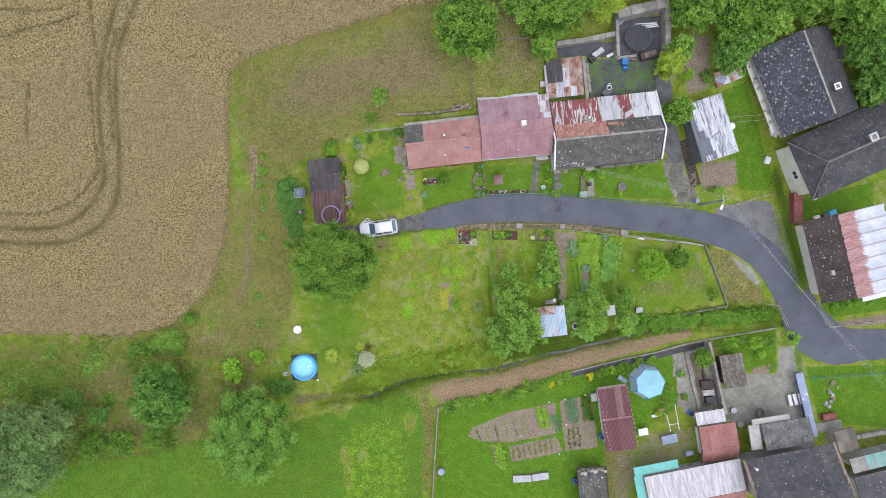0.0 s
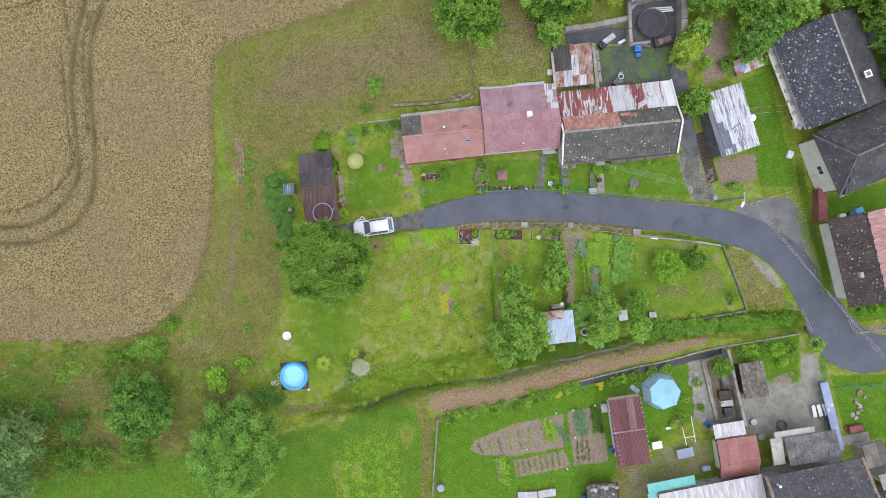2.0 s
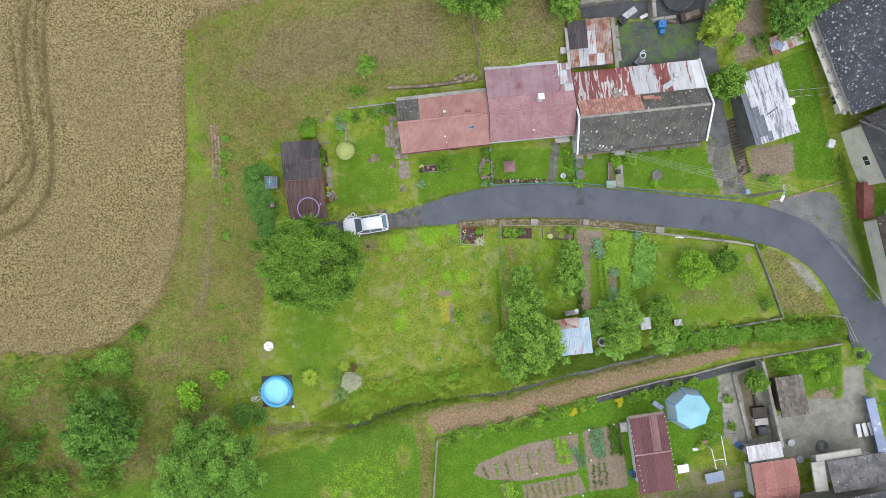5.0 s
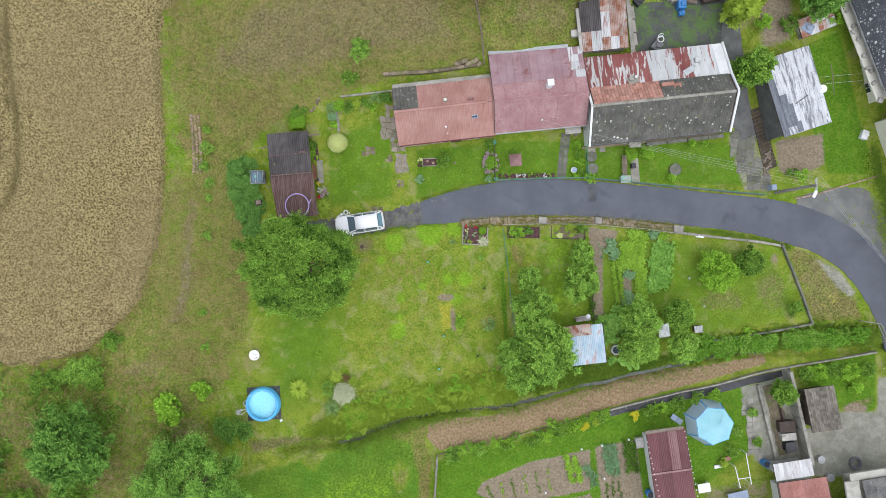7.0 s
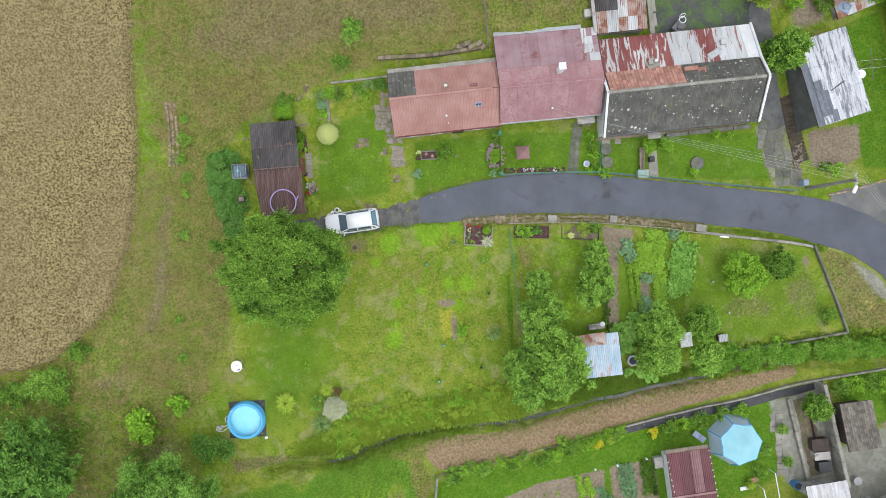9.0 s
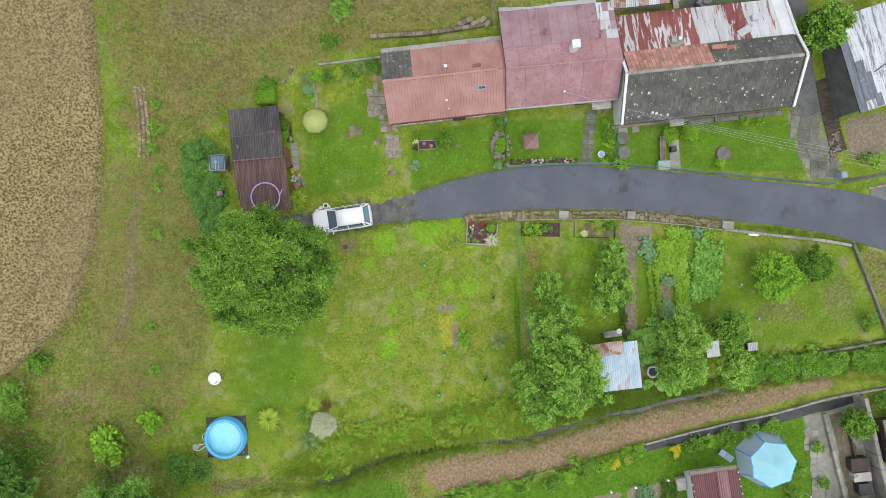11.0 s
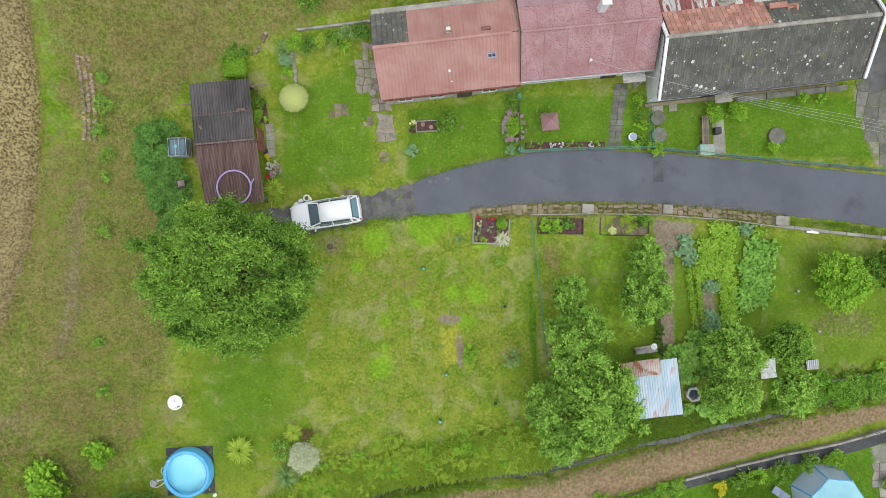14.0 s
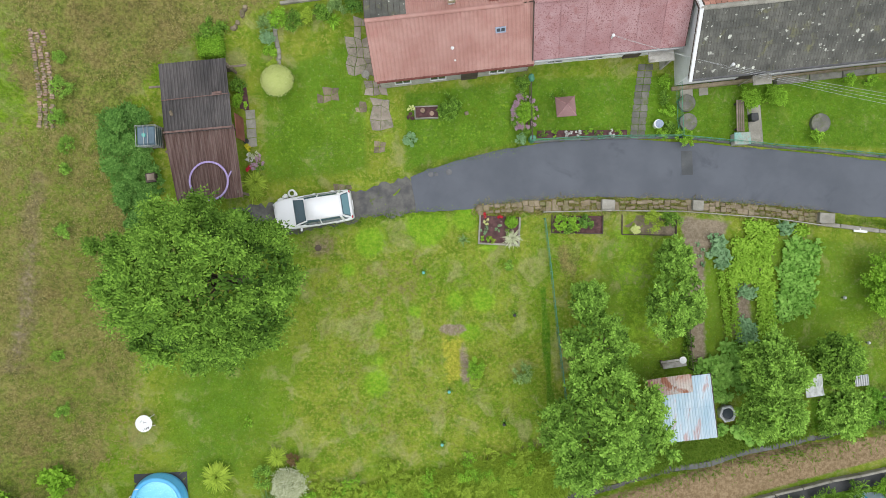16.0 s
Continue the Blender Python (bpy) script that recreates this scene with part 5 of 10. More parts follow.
def house(name, x, y, rz, L, prof, label, wall="plaster", deck="dark_wood", z0=0.0, inset=0.3, foot=-1.2, category="house", wall_label="", over=0.0, hip=0.0):
    """Walls and a roof deck along a roof profile of (y, z) points from the front eave to the back one. Local x runs along the front eave."""
    t = thing(name, x, y, label, category, rz, z0)
    bm = bmesh.new()
    y0, y1 = prof[0][0] + inset, prof[-1][0] - inset

    def top(yy):
        return float(np.interp(yy, [p[0] for p in prof], [p[1] for p in prof])) - 0.1

    cut = [y0] + [p[0] for p in prof[1:-1]] + [y1]
    th = 0.3
    for xa in (inset * 0.5, L - inset * 0.5 - th):
        ring = [(yy, foot) for yy in (y0, y1)] + ([(y1, top(y1)), (y0, top(y0))] if hip and xa < L / 2 else [(yy, top(yy)) for yy in reversed(cut)])
        a = [bm.verts.new((xa, p, q)) for p, q in ring]
        b = [bm.verts.new((xa + th, p, q)) for p, q in ring]
        bm.faces.new(a[::-1])
        bm.faces.new(b)
        for i in range(len(ring)):
            bm.faces.new((a[i], a[(i + 1) % len(ring)], b[(i + 1) % len(ring)], b[i]))
    for yy, hh in ((y0, top(y0)), (y1 - th, top(y1))):
        box(bm, L - inset - 2 * th, th, hh - foot, L / 2, yy + th / 2, foot)
    bmesh.ops.recalc_face_normals(bm, faces=bm.faces)
    part("wall", bm, M[wall], t, wall_label)
    bm = bmesh.new()
    rows = []
    for p in prof:
        rows.append([bm.verts.new((xx, p[0], p[1] - dz)) for xx in ((hip if hip and p is prof[1] else -over), L + over) for dz in (0.0, 0.09)])
    for a, b in zip(rows, rows[1:]):
        bm.faces.new((a[0], a[2], b[2], b[0]))
        bm.faces.new((a[1], b[1], b[3], a[3]))
        bm.faces.new((a[0], b[0], b[1], a[1]))
        bm.faces.new((a[2], a[3], b[3], b[2]))
    for a in (rows[0], rows[-1]):
        bm.faces.new((a[0], a[1], a[3], a[2]))
    if hip:
        bm.faces.new((rows[0][0], rows[1][0], rows[2][0]))
    bmesh.ops.recalc_face_normals(bm, faces=bm.faces)
    roof = part("roof", bm, M[deck], t)
    return t, roof


def ridge_caps(roof, L, y, z, mat, step_len=0.38, r=0.11, x0=0.0):
    """Half-round ridge tiles laid in a row."""
    vs, qs = [], []
    for k, (xx, rr) in enumerate(((0, r * 1.08), (step_len * 1.06, r * 0.94))):
        for i in range(7):
            a = math.pi * i / 6
            vs.append((xx, rr * math.cos(a) * 1.25, rr * math.sin(a) - 0.03))
    for i in range(6):
        qs.append((i, i + 1, 8 + i, 7 + i))
    me = np_mesh("ridge_tile", vs, qs, M[mat])
    for i in range(int((L - x0) / step_len)):
        shared("ridge_tile", me, roof, pose(x0 + i * step_len, y, z + 0.02))


def chimney(parent, x, y, z, w=0.45, h=0.9, mat="brick", cap="white_paint", rz=0.0):
    bm = bmesh.new()
    box(bm, w, w, h, x, y, z, rz, bevel=0.02)
    c = part("chimney", bm, M[mat], parent)
    bm = bmesh.new()
    for dx, dy, sx, sy in ((0, w * 0.5, w * 1.25, w * 0.25), (0, -w * 0.5, w * 1.25, w * 0.25), (w * 0.5, 0, w * 0.25, w * 0.75), (-w * 0.5, 0, w * 0.25, w * 0.75)):
        box(bm, sx, sy, 0.1, x + dx, y + dy, z + h)
    part("chimney_cap", bm, M[cap], c)
    return c


def gutter(parent, L, y, z, mat="galv"):
    bm = bmesh.new()
    for i in range(6):
        a, b = math.pi * (1 + i / 6), math.pi * (1 + (i + 1) / 6)
        vs = [bm.verts.new((xx, y + 0.07 * math.cos(q), z + 0.07 * math.sin(q))) for xx, q in ((0, a), (L, a), (L, b), (0, b))]
        bm.faces.new(vs)
    return part("gutter", bm, M[mat], parent)


def vent_pipe(parent, x, y, z, h=0.5, r=0.05, mat="white_paint"):
    bm = bmesh.new()
    drum(bm, r, h, x, y, z, 10)
    drum(bm, r * 1.8, 0.06, x, y, z + h, 10, r * 0.8)
    return part("vent_pipe", bm, M[mat], parent)


def win(parent, name, sx, sz, m, pane="window", bar="white_paint"):
    """A framed window or roof light in the plane y = 0 of its pose."""
    bm = bmesh.new()
    for dx, dz, w, h in ((0, 0, sx, 0.06), (0, sz - 0.06, sx, 0.06), (-sx / 2 + 0.03, 0.06, 0.06, sz - 0.12), (sx / 2 - 0.03, 0.06, 0.06, sz - 0.12), (0, 0.06, 0.04, sz - 0.12)):
        box(bm, w, 0.08, h, dx, 0, dz)
    w = part(name, bm, M[bar], parent)
    w.matrix_local = m
    bm = bmesh.new()
    box(bm, sx - 0.1, 0.02, sz - 0.1, 0, 0.01, 0.05)
    part("pane", bm, M[pane], w)
    return w


# row of three joined cottages
h1, r1 = house("cottage", -3.72, 8.93, 6.3, 8.15, [(0, 2.5), (2.42, 4.6), (4.62, 3.5)], "low cottage with a salmon metal tile roof", over=0.12, inset=0.16)
cover(r1, (0, 2.5), (2.42, 4.6), -0.1, 8.2, "tilesheet", "orange_tin", 1.02, 3.4)
cover(r1, (2.42, 4.6), (4.62, 3.5), 1.95, 8.2, "tilesheet", "orange_tin", 1.02, 2.5, back=True)
cover(r1, (2.42, 4.6), (4.62, 3.5), -0.1, 1.95, "tile", "grey_tile", 0.3, 0.3, back=True)
ridge_caps(r1, 8.2, 2.42, 4.62, "orange_tin", 0.7, 0.09, -0.1)
gutter(h1, 8.2, -0.06, 2.44, "rust")
gutter(h1, 8.2, 4.72, 3.42)
bm = bmesh.new()
box(bm, 8.3, 0.34, 0.05, 4.1, 4.78, 3.5, rx=-14)
part("eave_board", bm, M["concrete"], h1, "pale grey sheet edging")
chimney(h1, 4.2, 2.95, 4.0, 0.32, 0.75, "white_paint", "brick")
vent_pipe(h1, 4.05, 0.95, 3.0, 0.55)
vent_pipe(h1, 4.15, 0.5, 2.55, 0.4, 0.04)
win(r1, "roof_light", 0.52, 0.3, pose(6.52, 1.36, 3.79, -49), "window", "slate_blue")
win(r1, "roof_light", 0.5, 0.22, pose(6.3, 2.72, 4.57, -116.5), "slate_blue", "rust")
for xx, w in ((1.3, 0.9), (3.2, 0.9), (6.4, 0.9)):
    win(h1, "window", w, 1.0, pose(xx, 0.15, 0.85))
bm = bmesh.new()
box(bm, 0.9, 0.1, 2.0, 4.9, 0.13, 0.15, bevel=0.02)
part("door", bm, M["dark_wood"], h1)

h2, r2 = house("cottage", 4.36, 9.92, 5.2, 7.8, [(0, 2.7), (2.2, 4.85), (3.7, 4.35), (6.45, 3.5)], "low cottage with a faded rose sheet roof", over=0.05, wall="white_paint")
cover(r2, (0, 2.7), (2.2, 4.85), 0, 7.8, "seam", "rose_tin", 1.3, 3.2)
cover(r2, (2.2, 4.85), (3.7, 4.35), 0, 7.8, "seam", "rose_tin", 0.98, 1.6, back=True)
cover(r2, (3.7, 4.35), (6.45, 3.5), 0, 6.6, "seam", "mauve_tin", 0.66, 3.0, back=True)
cover(r2, (3.7, 4.35), (6.45, 3.5), 6.6, 7.8, "seam", ["bare_tin", "mauve_tin"], 0.4, 0.7, back=True)
ridge_caps(r2, 7.8, 2.2, 4.87, "rose_tin", 0.7, 0.07)
gutter(h2, 7.8, -0.06, 2.62)
bm = bmesh.new()
box(bm, 6.7, 0.3, 0.05, 3.35, 6.6, 3.52, rx=-10)
part("eave_board", bm, M["galv"], h2)
chimney(h2, 4.55, 3.1, 4.3, 0.42, 1.6, "white_paint", "white_paint")
vent_pipe(h2, 3.95, 0.6, 3.2, 0.5)
for xx in (1.4, 3.6):
    win(h2, "window", 0.9, 1.0, pose(xx, 0.29, 0.8))
bm = bmesh.new()
box(bm, 0.9, 0.1, 2.0, 5.6, 0.27, -0.05, bevel=0.02)
part("door", bm, M["dark_wood"], h2)
bm = bmesh.new()
box(bm, 1.35, 0.8, 0.1, 6.75, -0.15, 2.1, bevel=0.02)
box(bm, 0.12, 0.7, 2.0, 7.3, -0.15, 0.1)
part("porch_roof", bm, M["plaster"], h2)

h3, r3 = house("cottage", 12.40, 8.94, 5.97, 12.0, [(0, 2.7), (2.8, 5.0), (4.45, 4.0), (7.35, 2.9)], "cottage with grey tiles and peeling tin on its roof", over=0.1, wall="white_paint")
cover(r3, (0, 2.7), (2.8, 5.0), 0.15, 11.8, "tile", "grey_tile", 0.155, 0.37)
cover(r3, (2.8, 5.0), (4.45, 4.0), 0.2, 5.9, "tile", "orange_tile", 0.27, 0.30, back=True)
cover(r3, (2.8, 5.0), (4.45, 4.0), 5.9, 11.75, "tile", "grey_tile", 0.29, 0.30, back=True)
cover(r3, (4.45, 4.0), (7.35, 2.9), 0.2, 6.2, "seam", ["peeling_tin", "peeling_tin", "peeling_tin", "bare_tin"], 0.76, 3.1, back=True, seed=4)
cover(r3, (4.45, 4.0), (7.35, 2.9), 6.2, 11.1, "seam", ["bare_tin", "bare_tin", "peeling_tin"], 0.72, 3.1, back=True, seed=9)
cover(r3, (4.45, 4.0), (7.35, 2.9), 11.1, 12.05, "seam", "white_paint", 0.95, 3.1, back=True)
ridge_caps(r3, 11.9, 2.8, 5.03, "concrete", 0.38, 0.1)
for nm, xx, w in (("verge_board", 0.0, 0.17), ("verge_board", 12.02, 0.17)):
    bm = bmesh.new()
    for a, b in (((-0.1, 2.62), (2.8, 5.04)), ((2.8, 5.04), (4.45, 4.05)), ((4.45, 4.05), (7.4, 2.92))):
        ln = math.hypot(b[0] - a[0], b[1] - a[1])
        box(bm, w, ln, 0.12, xx, (a[0] + b[0]) / 2, (a[1] + b[1]) / 2, rx=math.degrees(math.atan2(b[1] - a[1], b[0] - a[0])))
    part(nm, bm, M["white_paint"], h3, "white verge board")
gutter(h3, 12, -0.08, 2.62, "lead")
chimney(h3, 7.3, 3.75, 4.1, 0.5, 0.35, "orange_tile", "orange_tile")
bm = bmesh.new()
box(bm, 1.0, 0.32, 0.28, 6.5, 4.05, 4.3, bevel=0.02)
part("ridge_box", bm, M["orange_tile"], r3, "loose red roof tiles")
vent_pipe(h3, 4.1, 5.0, 3.6, 0.6, 0.07)
bm = bmesh.new()
box(bm, 0.42, 0.42, 0.55, 9.5, 6.0, 3.2, bevel=0.02)
box(bm, 0.9, 0.5, 0.06, 8.6, 5.1, 3.85, rz=25, rx=-10)
box(bm, 0.9, 0.3, 0.05, 8.8, 5.3, 3.75, rz=32, rx=-20)
part("chimney", bm, M["galv"], h3, "squat chimney patched with grey sheet")
bm = bmesh.new()
box(bm, 0.9, 0.7, 0.05, 3.9, 4.8, 3.92, rz=20, rx=-20)
box(bm, 0.35, 0.35, 0.5, 3.7, 4.9, 3.7, bevel=0.02)
part("chimney", bm, M["concrete"], h3)
vent_pipe(h3, 2.0, 0.35, 3.0, 0.35, 0.05)
for xx in (2.6, 5.2, 8.4):
    win(h3, "window", 1.0, 1.1, pose(xx, 0.29, 0.8))
bm = bmesh.new()
box(bm, 0.95, 0.1, 2.0, 4.0, 0.27, -0.1, bevel=0.02)
part("door", bm, M["dark_wood"], h3)
bm = bmesh.new()
box(bm, 12.1, 0.2, 0.5, 6.0, 0.12, -0.35)
part("plinth", bm, M["mossy_stone"], h3)

# shed behind the third cottage
sh, rr = house("outbuilding", 11.65, 16.6, 6.0, 3.9, [(0, 2.75), (4.1, 3.3)], "low shed under patched rusty tin", z0=0.6, wall="concrete", inset=0.15)
cover(rr, (0, 2.75), (1.6, 2.965), 0, 1.75, "sheet", ["rusty_tin", "bare_tin", "pink_rust"], 0.85, 0.8)
cover(rr, (1.62, 2.965), (4.1, 3.3), 0, 1.75, "sheet", "dark_sheet", 0.85, 1.25)
cover(rr, (0, 2.75), (4.1, 3.3), 1.75, 3.9, "sheet", ["rusty_tin", "rusty_tin", "bare_tin"], 0.73, 1.0, seed=3)
bm = bmesh.new()
box(bm, 0.35, 4.6, 0.12, 4.2, 1.8, 2.95)
part("parapet", bm, M["concrete"], sh)
bm = bmesh.new()
box(bm, 0.25, 3.6, 0.2, -0.12, 1.8, 2.95)
part("side_parapet", bm, M["plaster"], sh)

# white-roofed garage on the slope
wg, rr = house("garage", 28.77, 9.48, 18.0, 4.2, [(0, 2.65), (6.75, 2.95)], "garage with a streaked white felt roof", z0=0.4, wall="dark_concrete", inset=0.2, category="garage")
cover(rr, (0, 2.65), (6.75, 2.95), 0.55, 4.2, "seam", "garage_felt", 0.91, 2.25)
cover(rr, (0, 2.65), (6.75, 2.95), 0.0, 0.55, "seam", "grey_felt", 0.55, 3.4)
for xx, yy, sx, sy in ((1.0, 1.6, 0.95, 1.9), (0.85, 3.0, 0.6, 0.9), (1.5, 0.5, 0.5, 0.9)):
    bm = bmesh.new()
    box(bm, sx, sy, 0.012, xx, yy, 2.65 + yy * 0.0444 + 0.055, rx=2.5)
    part("felt_patch", bm, M["grey_felt"], rr, "bare grey felt patch")
bm = bmesh.new()
box(bm, 0.05, 1.3, 0.05, 2.3, 2.6, 2.84, rz=-72)
part("batten", bm, M["dark_wood"], wg)
bm = bmesh.new()
drum(bm, 0.3, 0.06, 4.3, 2.9, 2.75, 24, 0.34)
part("dish", bm, M["plastic_white"], wg, "small white dish at the eave")

# large slate house
axis = math.degrees(math.atan2(12.24 - 21.15, 36.90 - 33.51))
bh, rr = house("slate_house", 33.51, 21.15, axis, 9.55, [(0, 4.3), (4.2, 7.7), (8.8, 4.2)], "large house with a lichen-spotted dark slate roof", z0=0.0, over=0.15, inset=0.8, wall="cream_render")
cover(rr, (0, 4.3), (4.2, 7.7), -0.1, 9.65, "seam", "slate", 0.4, 0.38, limit=0)
cover(rr, (4.2, 7.7), (8.8, 4.2), -0.1, 9.65, "seam", "slate_plain", 0.4, 0.38, limit=0, back=True)
ridge_caps(rr, 9.6, 4.2, 7.75, "concrete", 0.4, 0.09)
chimney(bh, 6.6, 5.5, 6.4, 0.55, 1.2, "brick", "white_paint")
gutter(bh, 9.6, -0.08, 4.2)
for xx in (1.5, 3.6, 5.7, 7.8):
    for zz in (0.3,):
        win(bh, "window", 0.9, 1.2, pose(xx, 0.79, zz))
bm = bmesh.new()
box(bm, 9.0, 1.1, 0.15, 4.7, 0.1, 3.3, bevel=0.02)
part("balcony", bm, M["cream_render"], bh, "pale ledge with pots along the wall")
bm = bmesh.new()
for k in range(9):
    box(bm, 0.2 + 0.25 * (k * 0.37 % 1), 0.2 + 0.2 * (k * 0.61 % 1), 0.3, 1.2 + k * 0.95 + 0.4 * math.sin(k * 1.7), -0.2 + 0.1 * math.sin(k * 2.3), 3.44, rz=k * 17, bevel=0.03)
part("ledge_clutter", bm, M["plaster"], bh)
pv, rr = house("outbuilding", 30.6, 18.0, 22, 3.2, [(0, 2.0), (1.6, 2.3)], "small porch shed under rusty pale sheets", z0=0.5, wall="plaster", inset=0.1)
cover(rr, (0, 2.0), (1.6, 2.3), 0, 3.2, "seam", ["rusty_tin", "bare_tin", "pink_rust"], 0.8, 0.8)

sa_, rr = house("outbuilding", 44.3, 20.4, 22, 2.9, [(0, 3.6), (2.8, 4.2)], "low annexe with a weathered felt roof", z0=0.8, wall="plaster", inset=0.15)
cover(rr, (0, 3.6), (2.8, 4.2), 0, 2.9, "seam", "slate_plain", 0.72, 1.4)

# long slate barn
bn, rr = house("slate_barn", 40.51, 5.45, 24, 19, [(0, 4.0), (3.42, 7.1), (6.85, 4.1)], "long barn with a hipped dark slate roof", over=0.15, wall="cream_render", inset=0.6, hip=1.3)
cover(rr, (0, 4.0), (3.42, 7.1), -0.1, 19, "seam", "slate_plain", 0.4, 0.38, limit=0, hip=1.4)
cover(rr, (3.42, 7.1), (6.85, 4.1), -0.1, 19, "seam", "slate_plain", 0.4, 0.38, limit=0, back=True, hip=1.4)
hip_me = seam_sheet("sheet", 0.6, 0.55, M["slate_plain"])
hip_base = Matrix.Translation((-0.15, 6.85, 4.05)) @ pose(0, 0, 0, 0, 0, -90) @ pose(0, 0, 0, 65)
hip_poses = [hip_base @ pose(i * 0.6, j * 0.55, 0.03) for j in range(6) for i in range(11) if i * 0.6 > j * 0.55 * 0.98 and (i + 1) * 0.6 < 6.85 - j * 0.55 * 0.98]
joined("slate_field", hip_me, hip_poses, M["slate_plain"], rr)
for a, b in (((-0.15, 0, 4.05), (1.3, 3.42, 7.15)), ((-0.15, 6.85, 4.12), (1.3, 3.42, 7.15))):
    bm = bmesh.new()
    tube(bm, a, b, 0.09, 8)
    part("hip_ridge", bm, M["lead"], rr, "dark mortared hip ridge")
ridge_caps(rr, 19, 3.42, 7.15, "tan_tile", 0.4, 0.09, 1.3)
gutter(bn, 19, -0.1, 3.95)
for xx in (3, 7, 11, 15):
    win(bn, "window", 1.0, 1.2, pose(xx, 0.29, 1.4))
chimney(bn, 6.6, 3.9, 6.3, 0.7, 1.0, "concrete", "galv")
bw = win(bn, "window", 1.0, 0.9, pose(0.27, 3.0, 1.6, 0, 0, -90))
rs, rr = house("woodshed", 41.1, 2.95, 90, 3.5, [(0, 0.7), (1.1, 0.85)], "narrow shed with a rust-red sheet roof", wall="rust", inset=0.06, category="shed")
cover(rr, (0, 0.7), (1.1, 0.85), 0, 3.5, "seam", "rust", 0.7, 1.1)

# farm building beside the bend
axis = math.degrees(math.atan2(-5.91 - 2.93, 41.77 - 39.66))
fb, rr = house("farm_building", 39.66, 2.93, axis, 9.1, [(0, 3.3), (2.9, 4.95), (8.5, 4.2)], "farm building, half brown tiles, half rusty white sheets", over=0.1, wall="cream_render", inset=1.0)
cover(rr, (0, 3.3), (2.9, 4.95), -0.05, 9.15, "tile", "brown_tile", 0.3, 0.3)
cover(rr, (2.9, 4.95), (8.5, 4.2), -0.1, 9.2, "broad", "rusted_white", 1.32, 5.6, back=True)
ridge_caps(rr, 9.1, 2.9, 4.97, "brown_tile", 0.4, 0.09)
bm = bmesh.new()
box(bm, 0.55, 0.35, 0.5, 6.0, 1.4, 4.0, bevel=0.03)
part("chimney_stub", bm, M["plaster"], fb)
bm = bmesh.new()
box(bm, 0.9, 5.4, 0.1, 9.4, 6.6, 4.2)
part("side_roof", bm, M["white_paint"], fb)

# lower right farmyard
fy, rr = house("red_roof_house", 29.35, -24.1, 8, 3.95, [(0, 1.6), (1.6, 2.3), (4.15, 2.0)], "small house with a plain red tiled roof", wall="white_paint", over=0.2, inset=0.6)
cover(rr, (0, 1.6), (1.6, 2.3), -0.1, 4.05, "tilesheet", "red_tile", 1.04, 1.75)
cover(rr, (1.6, 2.3), (4.15, 2.0), -0.1, 4.05, "tilesheet", "red_tile", 1.04, 2.57, back=True)
fa, rr = house("outbuilding", 28.6, -19.9, 9, 3.3, [(0, 1.85), (1.45, 1.7)], "flat-roofed annexe with flaking white paint", wall="plaster", inset=0.5)
cover(rr, (0, 1.85), (1.45, 1.7), 0, 3.3, "seam", "white_felt", 0.82, 1.45)
fw, rr = house("white_roof_house", 23.46, -31.13, 11.2, 10.8, [(0, 1.9), (2.4, 3.1), (5.95, 2.95)], "house with flaking white roof paint above red tiles", wall="plaster", inset=0.7)
cover(rr, (0, 1.9), (2.4, 3.1), 0, 10.8, "tile", "red_tile", 0.25, 0.3)
cover(rr, (2.4, 3.1), (5.95, 2.95), 0, 10.8, "seam", "white_felt", 0.77, 3.55, back=True)
bm = bmesh.new()
box(bm, 5.0, 1.0, 0.1, 1.6, 6.55, 2.5, bevel=0.02)
box(bm, 1.0, 4.4, 0.1, -0.55, 3.85, 2.5, bevel=0.02)
part("awning", bm, M["teal"], fw, "turquoise awning edge")
bm = bmesh.new()
box(bm, 0.9, 0.5, 0.5, 6.2, 6.6, 0.0, bevel=0.04)
part("bench_box", bm, M["slate_blue"], fw)
fd, rr = house("dark_roof_house", 33.9, -28.3, 11.5, 9.7, [(0, 6.4), (5.4, 4.4)], "big house with a weathered dark slate roof", wall="plaster", over=0.1, inset=1.0)
cover(rr, (0, 6.4), (5.4, 4.4), -0.1, 9.8, "seam", "slate_plain", 0.4, 0.38, limit=0)
for xx in (-0.12, 9.82):
    bm = bmesh.new()
    box(bm, 0.3, 5.8, 0.16, xx, 2.7, 5.36, rx=-20.3)
    part("verge", bm, M["brick"], fd, "red tile verge")
vent_pipe(fd, 0.7, 4.6, 4.7, 0.7, 0.09)
fg, rr = house("outbuilding", 35.64, -22.2, 9, 5.4, [(0, 3.5), (2.8, 3.0)], "low shed with a mottled dark felt roof", wall="plaster", inset=0.6)
cover(rr, (0, 3.5), (2.8, 3.0), 0, 5.4, "seam", "mottled_felt", 0.9, 2.8)
bm = bmesh.new()
box(bm, 4.2, 0.6, 0.2, 1.3, 3.1, 2.6)
box(bm, 1.2, 2.75, 0.2, -0.7, 1.4, 2.6)
part("ledge", bm, M["pale_cement"], fg)
ft, rr = house("outbuilding", 44.6, -23.0, 15, 2.3, [(0, 2.0), (2.5, 1.8)], "small shed with a grey felt roof", wall="plaster", inset=0.6)
cover(rr, (0, 2.0), (2.5, 1.8), 0, 2.3, "seam", "tan_tile", 0.77, 1.25)
fc, rr = house("outbuilding", 45.5, -24.9, 14, 9, [(0, 3.0), (1.55, 2.7)], "long shed with weathered green sheets", wall="plaster", inset=0.6)
